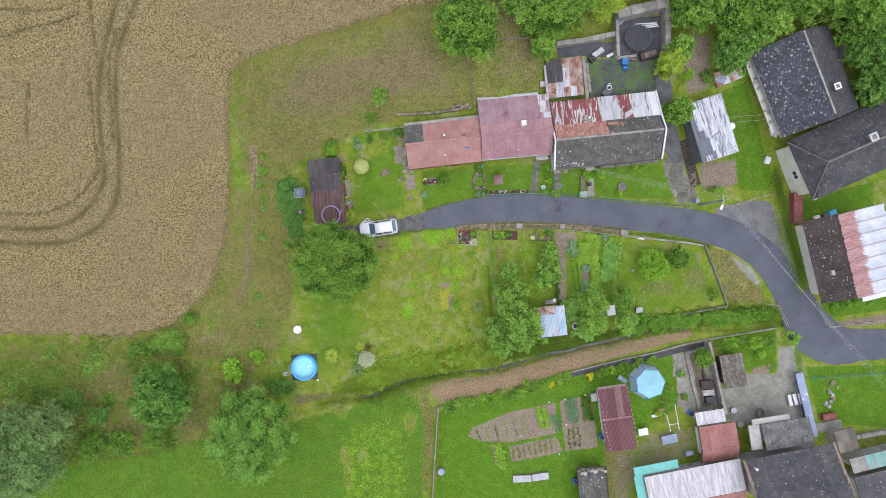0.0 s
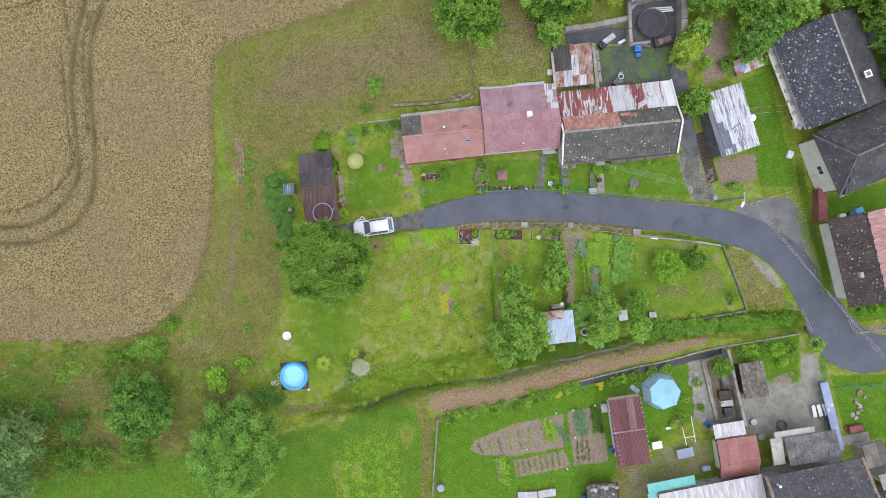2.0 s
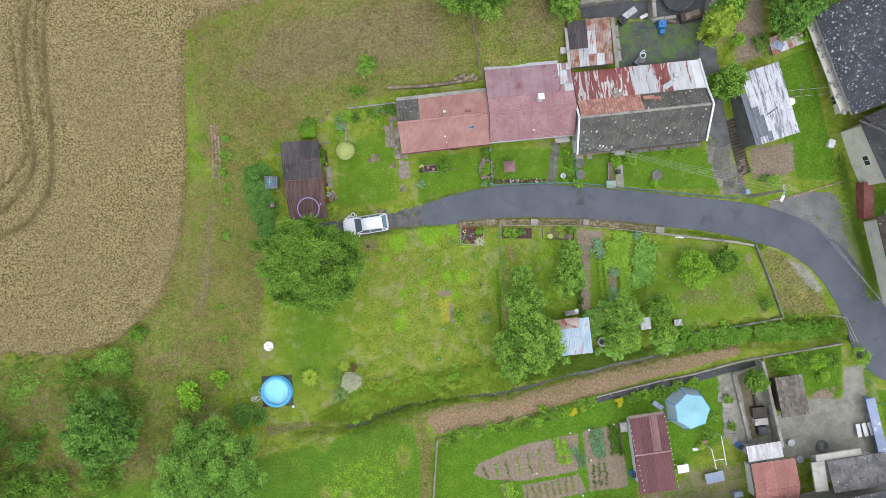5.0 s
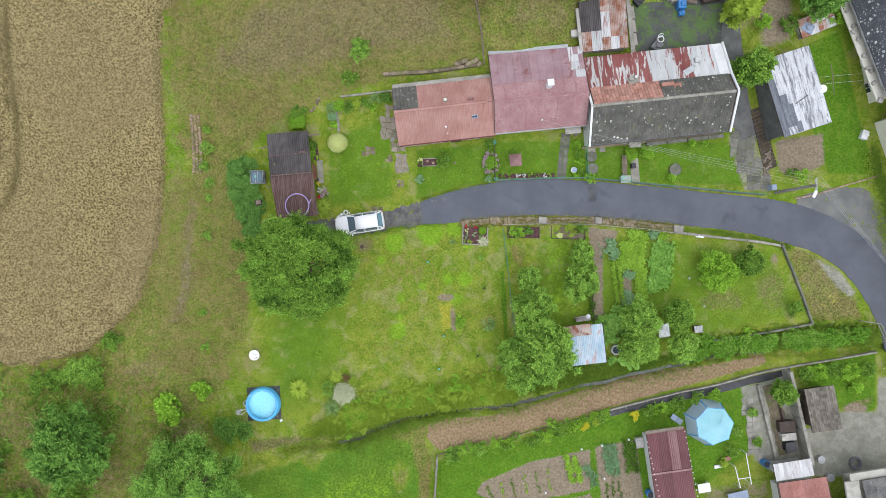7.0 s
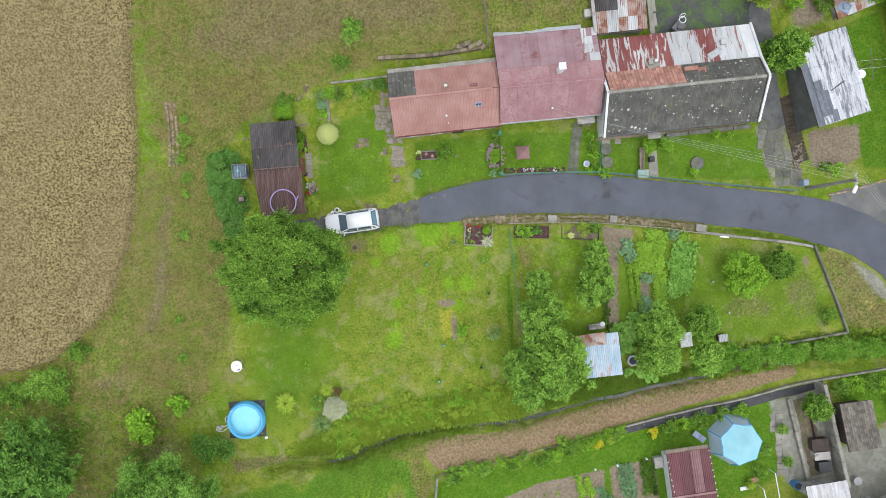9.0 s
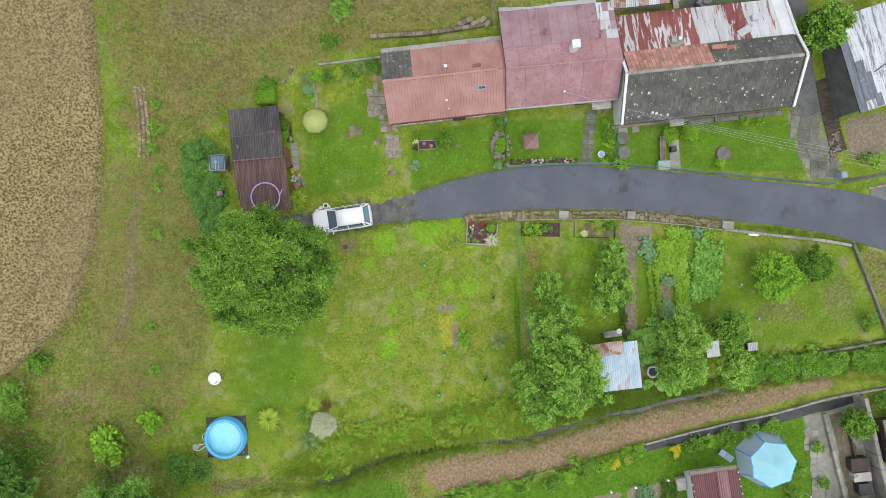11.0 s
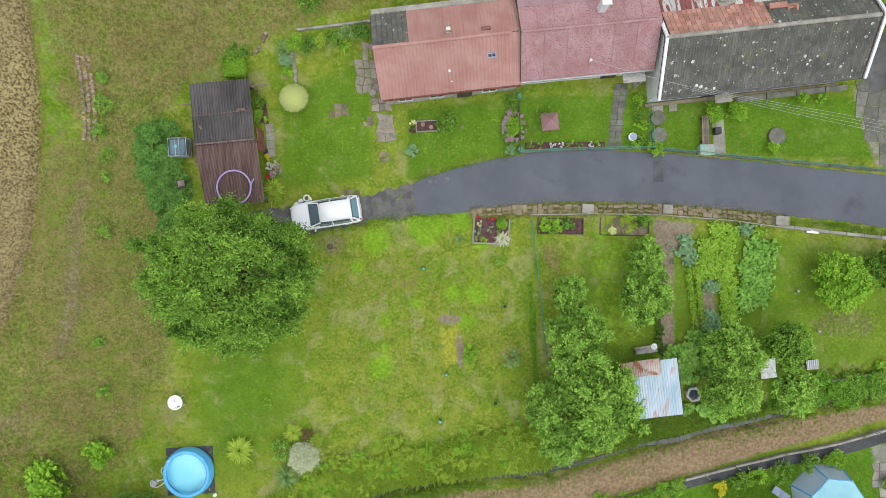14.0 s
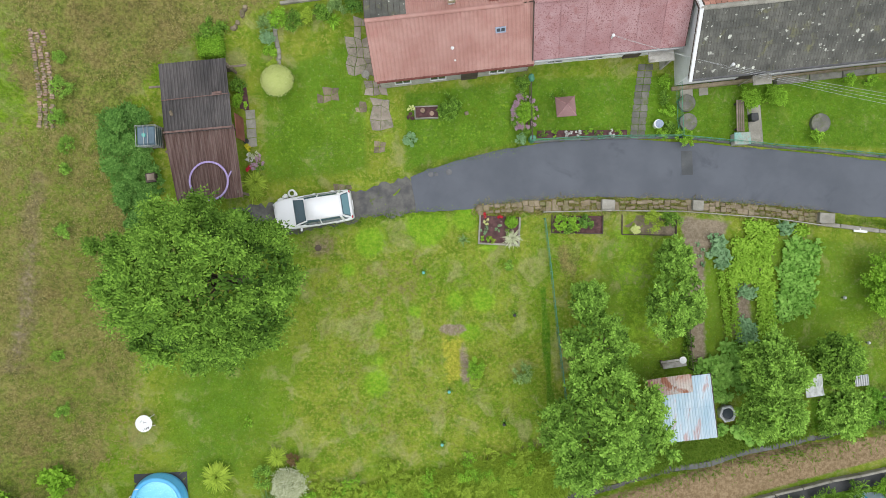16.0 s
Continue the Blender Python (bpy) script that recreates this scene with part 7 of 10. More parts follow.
flagstones("flagstone_steps", [(-4.6, 8.75), (-3.4, 8.75), (-3.4, 9.6), (-4.6, 9.6)], 0.4, "red_flag", "crazy paving of reddish flagstones beside the cottage", 6)
flagstones("garden_path", [(-4.3, 8.65), (-3.3, 8.65), (-3.25, 6.9), (-4.2, 6.9)], 0.58, "red_flag", "broken reddish slabs of the garden path", 15, 0.04, 0.008)
flagstones("path_stones", [(-4.1, 5.6), (-3.4, 5.6), (-3.5, 6.3), (-4.0, 6.3)], 0.3, "stone", "few sunken stones at the path end", 8, 0.03)
flagstones("sunken_stones", [(-7.3, 8.4), (-6.3, 8.4), (-6.2, 8.95), (-7.3, 8.9)], 0.42, "stone", "few grey stones sunk in the lawn", 9, 0.03)
flagstones("sunken_stones", [(-5.2, 7.85), (-4.5, 7.9), (-4.5, 8.3), (-5.2, 8.25)], 0.32, "stone", "few grey stones sunk in the lawn", 10, 0.03)
flagstones("sunken_stones", [(-6.4, 3.5), (-5.5, 3.6), (-5.6, 3.95), (-6.3, 3.9)], 0.34, "stone", "pale stones at the driveway edge", 13, 0.03)
t = thing("birdbath", -4.45, 9.65, "pale stone birdbath bowl on a short column", "birdbath")
bm = bmesh.new()
drum(bm, 0.09, 0.7, 0, 0, 0, 14, 0.07)
part("column", bm, M["concrete"], t)
bm = bmesh.new()
drum(bm, 0.12, 0.12, 0, 0, 0.68, 20, 0.22)
hoop(bm, 0.19, 0.035, 0, 0, 0.8, 24, 6)
part("bowl", bm, M["concrete"], t)

# raised bed in front of the first cottage
t = thing("raised_bed", -1.22, 7.8, "raised bed with white edging and dark mulch", "raised bed", 2)
for dx, dy, sx, sy in ((0, 0.32, 1.3, 0.06), (0, -0.32, 1.3, 0.06), (-0.63, 0, 0.06, 0.6)):
    bm = bmesh.new()
    box(bm, sx, sy, 0.3, dx, dy, -0.08, bevel=0.01)
    part("side", bm, M["concrete"], t)
bm = bmesh.new()
box(bm, 1.22, 0.58, 0.2, 0.02, 0, -0.05)
part("mulch", bm, M["mulch"], t)
for dx, dy in ((-0.2, 0.08), (0.3, -0.1)):
    bm = bmesh.new()
    drum(bm, 0.11, 0.16, dx, dy, 0.14, 12, 0.13)
    part("pot", bm, M["brick"], t)
shrub("bushy_rose", 0.05, 7.9, 0.72, 0.8, "leaf_walnut", "round green shrub at the end of the raised bed", 800, 0.12, seed=81)
shrub("yellow_flowers", -2.05, 8.05, 0.22, 0.35, "leaf_variegated", "cream flowering plant beside the raised bed", 120, 0.08, seed=82, category="flowers")
shrub("red_heuchera", -2.05, 7.55, 0.28, 0.25, "petal_red", "dark red-leaved low plant beside the bed", 160, 0.08, seed=83, category="plant")
bpy.data.objects["red_heuchera"].children[0].data.materials[0] = M["mulch"]
shrub("lawn_shrub", -2.2, 6.3, 0.42, 0.4, "leaf_cabbage", "small grey-green shrub on the lawn", 260, 0.12, seed=84)
bm = bmesh.new()
box(bm, 0.22, 0.18, 0.16, 0, 0, -0.02, 20, bevel=0.03)
solo("stone", bm, M["stone"], "single pale stone on the lawn", "stone", 1.0, 7.75)

# flower bed along the first garden fence
for k, (x, y, r, m) in enumerate(((3.95, 9.2, 0.4, "leaf_walnut"), (4.1, 8.6, 0.34, "leaf_walnut"), (3.8, 8.1, 0.27, "petal_pink"), (4.25, 8.0, 0.32, "leaf_fruit"), (3.9, 8.6, 0.2, "petal_pink"), (3.75, 7.6, 0.26, "petal_pink"), (4.15, 7.4, 0.36, "leaf_lime"), (3.7, 7.25, 0.26, "leaf_walnut"),
                                  (3.9, 7.0, 0.36, "petal_pink"), (4.2, 6.7, 0.36, "leaf_walnut"), (4.0, 6.3, 0.4, "leaf_cabbage"))):
    shrub("rose", x, y, r, 0.5, m, "rose bushes in bloom along the garden fence", 220, 0.09, seed=90 + k, group="fence roses", category="flowers")
shrub("phlox", 4.2, 7.7, 0.66, 0.8, "leaf_lime", "dense bright green bush ringed by pink flowers", 900, 0.1, seed=102, category="flowers")
shrub("fence_shrub", 4.0, 9.3, 0.45, 0.7, "leaf_walnut", "round green shrub beside the garden fence", 420, 0.1, seed=103)
for k in range(12):
    shrub("pink_bloom", 4.2 + 0.66 * math.cos(k * 0.52 + 0.3), 7.7 + 0.84 * math.sin(k * 0.52 + 0.3), 0.17, 0.55, "petal_pink", "pink flower head round the green bush", 60, 0.07, seed=1010 + k, group="pink blooms", category="flowers")
slab("soil_strip", 4.05, 7.8, 0.7, 3.6, 2, "mulch", "dark soil strip along the garden fence", "flower bed", 0.03, kind="structure")
bm = bmesh.new()
box(bm, 0.28, 0.4, 0.35, 0, 0, 0.75, 15, bevel=0.08)
tube(bm, (0, 0, -0.1), (0, 0, 0.8), 0.03)
solo("green_bag", bm, M["green_metal"], "bright green bag hung on the fence post", "bag", 4.45, 9.4)

# second garden
t = thing("parasol", 6.28, 7.85, "square pyramid parasol of faded red cloth", "parasol", 5)
bm = bmesh.new()
tube(bm, (0, 0, -0.1), (0, 0, 1.5), 0.04, 8)
part("pole", bm, M["dark_wood"], t)
bm = bmesh.new()
top = bm.verts.new((0, 0, 1.72))
ring = [bm.verts.new((a, b, 1.25)) for a, b in ((-0.52, -0.52), (0.52, -0.52), (0.52, 0.52), (-0.52, 0.52))]
low_ = [bm.verts.new((v.co.x, v.co.y, 1.12)) for v in ring]
for i in range(4):
    bm.faces.new((ring[i], ring[(i + 1) % 4], top))
    bm.faces.new((low_[i], low_[(i + 1) % 4], ring[(i + 1) % 4], ring[i]))
part("canopy", bm, M["faded_maroon"], t)
for a, b in ((-0.53, -0.53), (0.53, -0.53), (0.53, 0.53), (-0.53, 0.53)):
    bm = bmesh.new()
    tube(bm, (a, b, 1.255), (0, 0, 1.73), 0.022, 6)
    part("hip_rib", bm, M["rose_tin"], t)
shrub("lawn_shrub", 6.0, 8.75, 0.6, 0.14, "leaf_walnut", "low dull green weeds in the lawn", 120, 0.08, seed=101)
for k in range(11):
    for c in range(2):
        slab("path_slab", 10.62 + 0.42 * c - 0.033 * k, 10.2 - k * 0.36, 0.40, 0.34, 3 + (k % 3), "path_grey", "mossy grey slab of the garden path", "paving slab", 0.03 + 0.004 * (k % 2), group="garden path slabs")
t = thing("flower_pot", 11.55, 7.1, "pale pot with a blue and white lid", "pot")
bm = bmesh.new()
drum(bm, 0.2, 0.42, 0, 0, 0, 20, 0.25)
part("body", bm, M["plastic_white"], t)
bm = bmesh.new()
drum(bm, 0.22, 0.04, 0.05, 0, 0.42, 20)
part("lid", bm, M["slate_blue"], t)
for k, (x, m) in enumerate(((5.2, "leaf_walnut"), (5.9, "leaf_lime"), (6.6, "petal_white"), (7.1, "petal_white"), (7.7, "leaf_lime"), (8.3, "leaf_walnut"), (9.0, "petal_white"), (9.3, "leaf_lime"))):
    shrub("border_flower", x, 6.62, 0.2 if m == "petal_white" else 0.28, 0.35, m, "small flowering border plant behind the fence", 90, 0.07, seed=110 + k, group="front border", category="flowers")
slab("soil_strip", 7.4, 6.6, 5.0, 0.42, 0.5, "mulch", "soil strip behind the front fence", "flower bed", 0.03, kind="structure")
for k, (x, y) in enumerate(((11.9, 9.4), (11.95, 8.6), (12.1, 7.9), (12.2, 6.9), (11.8, 6.7))):
    shrub("border_plant", x, y, 0.42, 0.4, ("leaf_lime", "leaf_walnut")[k % 2], "low green plants between path and fence", 240, 0.1, seed=120 + k, group="path border", category="plant")
shrub("fence_bush", 13.0, 6.35, 0.5, 0.9, "leaf_lime", "bright green bush grown through the fence", 420, 0.12, seed=127)

# third garden
for k, (x, y, r) in enumerate(((13.2, 8.3, 0.48), (13.3, 7.25, 0.5), (20.7, 7.2, 0.55))):
    bm = bmesh.new()
    drum(bm, r, 0.35, 0, 0, -0.15, 32, r * 0.97)
    hoop(bm, r * 0.93, 0.02, 0, 0, 0.2, 32, 6)
    solo("well_cover", bm, M["path_grey"], "round mossy concrete cover set in the lawn", "cover", x, y, group="concrete covers")
t = thing("bench", 16.1, 7.55, "weathered slatted wooden bench beside the slab", "bench", 1)
for k in range(4):
    bm = bmesh.new()
    box(bm, 0.09, 1.75, 0.035, -0.17 + k * 0.11, 0, 0.42, bevel=0.006)
    part("slat", bm, M["wood"], t)
for yy in (-0.7, 0.7):
    bm = bmesh.new()
    box(bm, 0.4, 0.07, 0.42, 0, yy, 0)
    part("leg", bm, M["dark_wood"], t)
t = thing("storage_box", 16.15, 6.28, "low storage box with a pale turquoise lid", "box", 2)
bm = bmesh.new()
box(bm, 0.85, 0.6, 0.5, 0, 0, 0, bevel=0.02)
part("body", bm, M["plaster"], t)
bm = bmesh.new()
box(bm, 0.9, 0.66, 0.05, 0.03, 0.02, 0.5, bevel=0.02)
part("lid", bm, M["teal"], t)
bpy.data.objects["storage_box"].children[1].data.materials[0] = M["green_sheet"]
slab("concrete_slab", 17.1, 7.3, 0.75, 2.5, 5, "concrete", "worn concrete slab behind the gate", "slab", 0.04, kind="structure")
bm = bmesh.new()
box(bm, 0.4, 0.42, 0.5, 0, 0, 0, bevel=0.03)
solo("black_bin", bm, M["black_plastic"], "small black bin standing on the slab", "bin", 16.9, 7.5, 4)
for k, (x, y, r) in enumerate(((16.6, 8.5, 0.62), (18.05, 8.6, 0.68), (20.3, 6.45, 0.4), (22, 9.5, 0.35), (23.2, 9.5, 0.3))):
    shrub("wall_bush", x, y, r, 0.9, "leaf_lime", "round bright green bush near the cottage wall", int(2100 * r * r), 0.1, seed=130 + k, group="cottage bushes")

# plinth, doorstep and canopy at the foot of the third cottage
for a, b, c, d in ((18.9, 9.56, 1.75, 0.34), (20.7, 9.75, 1.75, 0.34), (22.5, 9.94, 1.75, 0.34), (24.1, 10.11, 1.35, 0.34)):
    slab("plinth_block", a, b, c, d, 6, "path_grey", "stained grey concrete plinth block along the cottage", "plinth", 0.5, group="plinth blocks", kind="structure")
for a, b, c in ((13.2, 8.85, 0.7), (14.15, 9.0, 0.5)):
    slab("wall_slab", a, b, c, 0.5, 6, "concrete", "pale concrete slab at the cottage wall", "slab", 0.05, kind="structure")
bm = bmesh.new()
box(bm, 1.0, 0.5, 0.06, 0, 0, 1.9, bevel=0.015)
for xx in (-0.44, 0.44):
    box(bm, 0.04, 0.04, 1.95, xx, 0.2, -0.05)
solo("door_canopy", bm, M["concrete"], "small grey canopy over the cottage door", "canopy", 16.55, 9.12, 6)

# fences
def fence(name, pts, label, post_h=1.0, gap=2.0, rails=(0.12, 0.95), post_mat="green_metal", rail_mat="green_metal", r=0.025, wires=4, group="", seed=1, mesh=True):
    """Posts, rails and a web of thin wires along a line of the plan."""
    line = []
    for (a, b), (c, d) in zip(pts, pts[1:]):
        n = max(1, round(math.hypot(c - a, d - b) / gap))
        line += [(a + (c - a) * i / n, b + (d - b) * i / n) for i in range(n)]
    line.append(pts[-1])
    t = thing(name, pts[0][0], pts[0][1], label, "fence", z=0)
    ox, oy = pts[0]
    for x, y in line:
        bm = bmesh.new()
        tube(bm, (x - ox, y - oy, gz(x, y) - 0.3), (x - ox, y - oy, gz(x, y) + post_h), r, 6)
        part("post", bm, M[post_mat], t)
    for zz in rails:
        bm = bmesh.new()
        pipe(bm, [(x - ox, y - oy, gz(x, y) + zz) for x, y in line], r * 0.8, 5)
        part("rail", bm, M[rail_mat], t)
    if mesh:
        bm = bmesh.new()
        zs = np.linspace(0.1, post_h - 0.05, wires + 1)
        for zz in zs:
            pipe(bm, [(x - ox, y - oy, gz(x, y) + zz) for x, y in line], 0.006, 3)
        for (a, b), (c, d) in zip(line, line[1:]):
            n = int(math.hypot(c - a, d - b) / 0.22)
            for i in range(n):
                x, y = a + (c - a) * i / n, b + (d - b) * i / n
                tube(bm, (x - ox, y - oy, gz(x, y) + 0.1), (x - ox, y - oy, gz(x, y) + post_h - 0.05), 0.006, 3)
        part("wire_mesh", bm, M[rail_mat], t)
    return t


def kerb(name, pts, w, h, mat, label, lift=0.0, seed=1, piece=0.6, rough=0.0):
    """A low wall or kerb laid of separate blocks along a line."""
    rng = random.Random(seed)
    t = thing(name, pts[0][0], pts[0][1], label, "wall", z=0, kind="structure")
    line = spline([(a, b) for a, b in pts], 20)
    run = np.concatenate([[0], np.cumsum(np.hypot(*np.diff(line, axis=0).T))])
    n = max(2, int(run[-1] / piece))
    me = []
    for k in range(4 if rough == 0 else 12):
        bm = bmesh.new()
        box(bm, run[-1] / n * (0.985 if rough == 0 else rng.uniform(0.7, 1.1)), w * rng.uniform(0.92 - rough, 1.05 + rough * 0.4), h * rng.uniform(1 - rough, 1) + 0.3, 0, 0, -0.3, bevel=min(0.03, h * 0.2))
        m_ = bpy.data.meshes.new("block")
        bm.to_mesh(m_)
        bm.free()
        m_.materials.append(M[mat])
        me.append(m_)
    for i in range(n):
        s = (i + 0.5) * run[-1] / n
        x, y = np.interp(s, run, line[:, 0]), np.interp(s, run, line[:, 1])
        x2, y2 = np.interp(s + 0.05, run, line[:, 0]), np.interp(s + 0.05, run, line[:, 1])
        a = math.degrees(math.atan2(y2 - y, x2 - x)) + rng.uniform(-1.5, 1.5) * (1 + 8 * rough)
        shared("block", rng.choice(me), t, pose(x - pts[0][0] + rng.uniform(-0.1, 0.1) * rough, y - pts[0][1] + rng.uniform(-0.14, 0.14) * rough, gz(x, y) + lift + rng.uniform(-0.012, 0.012), 0, 0, a))
    return t


FRONT = [(4.55, 6.15), (7.1, 6.3), (9.9, 6.38), (12.8, 6.4), (15.6, 6.15), (18, 5.92), (22, 5.55), (26, 5.15), (28.6, 4.95)]
kerb("front_kerb", FRONT, 0.14, 0.14, "dark_concrete", "low concrete plinth along the lane", 0, 3, 0.9)
fence("front_fence", FRONT[:4], "green wire fence on a concrete plinth", 1.0, 1.8)
fence("front_fence", FRONT[3:], "green wire fence on a concrete plinth", 0.9, 2.2, rails=(0.85,), wires=3)
fence("side_fence", [(12.6, 9.3), (12.78, 6.5)], "green wire fence between two front gardens", 1.0, 1.0)
fence("side_fence", [(4.45, 9.5), (4.55, 6.2)], "dark wire fence beside the roses", 1.0, 1.1, post_mat="dark_wood", rail_mat="dark_wood")
bm = bmesh.new()
drum(bm, 0.2, 0.6, 0, 0, 0, 16, 0.17)
solo("barrel", bm, M["green_metal"], "small green barrel at the fence corner", "barrel", 4.6, 6.28)

# retaining wall on the lower side of the lane
LOWER = [(1.6, 2.42), (4.9, 2.62), (8.0, 2.68), (13.5, 2.66), (17.8, 2.3), (20.7, 1.95)]
for off in (-0.16, 0.1):
    kerb("stone_wall", [(a, b + off) for a, b in LOWER], 0.3, 0.13, "mossy_stone", "low mossy stone wall along the lane", 0, 5 + int(off * 10), 0.31, 0.5)
for x, y, s in ((8.78, 2.66, 0.72), (13.78, 2.62, 0.6), (20.95, 1.9, 0.85)):
    bm = bmesh.new()
    box(bm, s, 0.58, 0.75, 0, 0, -0.4, bevel=0.025)
    solo("pillar", bm, M["concrete"], "concrete pillar cap in the lane wall", "pillar", x, y, -4, group="wall pillars")
kerb("garden_kerb", [(20.7, 1.6), (24.4, 1.15), (28, 0.75), (30.4, 0.35)], 0.22, 0.16, "concrete", "pale concrete kerb of the lower garden", 0, 6, 1.0)
fence("lower_rail", [(5.2, 2.25), (8.9, 2.32), (12.8, 2.28), (17.8, 1.9), (20.6, 1.5)], "pale green rail behind the stone wall", 0.6, 2.2, rails=(0.55,), mesh=False, post_mat="concrete", rail_mat="concrete", r=0.04)
bm = bmesh.new()
box(bm, 0.75, 0.22, 0.1, 0, 0, 0.05, -6, bevel=0.01)
solo("board", bm, M["plastic_white"], "pale board leaning on the garden kerb", "board", 22.9, 1.22)
bm = bmesh.new()
bmesh.ops.create_icosphere(bm, subdivisions=2, radius=0.24)
solo("stone", bm, M["stone"], "round boulder at the lane edge", "stone", 1.7, 2.5)

slab("road_patch", 13.25, 5.0, 0.65, 1.35, 2, "wet_concrete", "rough dark patch in the asphalt lane", "road patch", 0.056, kind="structure")

# weedy verge between the apron and the farm building
kerb("apron_edge", [(31.4, 4.6), (33.4, 5.0), (36.0, 5.8), (39.0, 6.65)], 0.14, 0.12, "brick", "thin brick edging above the apron", 0, 28, 0.5)
turf("verge_weeds", along([(38.2, 8.4), (38.8, 5), (39.4, 1.6), (40.7, -1.8), (41.7, -4.7)], 1300, 0.32, 840), 0.25, 0.05, "leaf_yellow", "yellowing weeds along the apron edge", 3, 841)
turf("verge_growth", along([(38.4, 9), (39.1, 6.2), (39.8, 3), (40.5, 0.6), (41.2, -2), (41.8, -4.7)], 2600, 0.2, 842), 0.3, 0.05, "grass_blade", "green weeds along the apron edge", 3, 843)
for k, (x, y, sx, sy, h, m) in enumerate(((43.1, 3.6, 0.7, 0.5, 0.5, "plastic_white"), (44.1, 3.9, 0.6, 0.45, 0.5, "lead"), (44.9, 4.2, 0.9, 0.6, 0.5, "pool_blue"), (45.5, 3.8, 0.5, 0.4, 0.4, "plastic_white"))):
    bm = bmesh.new()
    box(bm, sx, sy, h, 0, 0, 0, 12, bevel=0.04)
    box(bm, sx * 0.9, sy * 0.9, 0.05, 0, 0, h, 12, bevel=0.01)
    solo("storage_tub", bm, M[m], "plastic storage tub against the farm building", "tub", x, y, 6 * k, group="farm tubs")

# mulched flower bed beside the lane
t = thing("flower_bed", 2.8, 1.3, "mulched flower bed with pale stone edging", "flower bed", -3)
bm = bmesh.new()
box(bm, 2.1, 1.5, 0.2, 0, 0, -0.12)
part("mulch", bm, M["mulch"], t)
for dx, dy, sx, sy in ((0, -0.8, 2.3, 0.1), (-1.1, 0, 0.1, 1.5), (1.1, 0, 0.1, 1.5)):
    bm = bmesh.new()
    box(bm, sx, sy, 0.22, dx, dy, -0.1, bevel=0.01)
    part("edging", bm, M["concrete"], t)
clipped("round_box", 3.45, 1.72, 0.75, 0.72, 0.6, "leaf_lime", "small round clipped bush in the bed", 141, 0, True, 600, 0.08)
rosette("blue_fescue", 3.5, 0.85, 160, 0.6, 0.03, "leaf_silver", "silvery spiky grass in the mulched bed", 142)
for k, (x, y, m) in enumerate(((1.95, 2.1, "petal_red"), (2.85, 2.05, "petal_red"), (2.0, 1.3, "leaf_cabbage"), (2.3, 0.7, "leaf_yellow"), (2.0, 0.75, "leaf_lime"), (2.75, 1.4, "leaf_cabbage"), (2.1, 1.75, "leaf_variegated"), (3.2, 1.2, "leaf_walnut"))):
    shrub("bed_plant", x, y, 0.14 if m == "petal_red" else 0.26, 0.3, m, "small plant in the mulched bed", 90, 0.07, seed=150 + k, group="mulched bed plants", category="plant")
for k, (x, y) in enumerate(((2.9, 1.75), (2.9, 1.6), (2.35, 1.45))):
    bm = bmesh.new()
    bmesh.ops.create_icosphere(bm, subdivisions=1, radius=0.09)
    solo("white_stone", bm, M["plastic_white"], "round white stone on the mulch", "stone", x, y, group="white stones")
rosette("lily", 0.8, 0.75, 40, 0.42, 0.04, "leaf_grey", "grey-green spiky plant in the lawn", 161)
shrub("lawn_shrub", 3.3, -0.65, 0.35, 0.35, "leaf_fruit", "small rose bush in the lawn", 160, 0.1, seed=162)
shrub("lawn_shrub", 3.95, -6.6, 0.62, 0.75, "leaf_grey", "sparse grey-green young tree in the lawn", 300, 0.13, seed=163)
shrub("broom_bush", 1.45, -6.35, 0.6, 0.7, "leaf_lime", "yellow flowering bush beside the mossy strip", 620, 0.1, seed=164)
shrub("broom_bush", 1.35, -7.1, 0.3, 0.5, "leaf_yellow", "yellow flowering bush beside the mossy strip", 200, 0.1, seed=165)
for k, (x, y) in enumerate(((-1.4, -1.05), (3.6, -3.4), (-0.4, -10.5), (3.0, -9.4), (0.0, -7.6))):
    t = thing("garden_lamp", x, y, "small dark solar lamp stuck in the lawn", "lamp", group="lawn lamps")
    bm = bmesh.new()
    tube(bm, (0, 0, -0.1), (0, 0, 0.35), 0.018, 6)
    part("stake", bm, M["galv"], t)
    bm = bmesh.new()
    drum(bm, 0.09, 0.06, 0, 0, 0.35, 12, 0.05)
    part("head", bm, M["black_plastic"] if k % 2 else M["teal"], t)
    rosette("grass_clump", x + 0.05, y + 0.05, 24, 0.3, 0.03, "leaf_walnut", "clump of longer grass round the lamp", 170 + k, group="grass clumps")
bm = bmesh.new()
drum(bm, 0.2, 0.12, 0, 0, -0.04, 12, 0.16)
solo("stump", bm, M["bark"], "old dark tree stump in bare ground", "stump", -7.25, 0.32)
fence("lawn_fence", [(5.25, 1.9), (5.6, -1), (5.95, -4.4), (6.4, -8.2), (6.5, -10.5)], "low green wire fence across the lawn", 0.8, 2.4, rails=(0.75,), wires=4)

# pool with pump, mat and hoses
slab("ground_mat", -15.95, -13.6, 2.95, 2.95, 3, "black_plastic", "dark square mat under the pool", "mat", 0.012, bevel=0.004)
t = thing("swimming_pool", -15.95, -13.6, "round blue inflatable-ring pool full of water", "swimming pool")
bm = bmesh.new()
prof_ = [(1.50, 0.0), (1.54, 0.12), (1.53, 0.3), (1.46, 0.52), (1.40, 0.62)]
rows_ = []
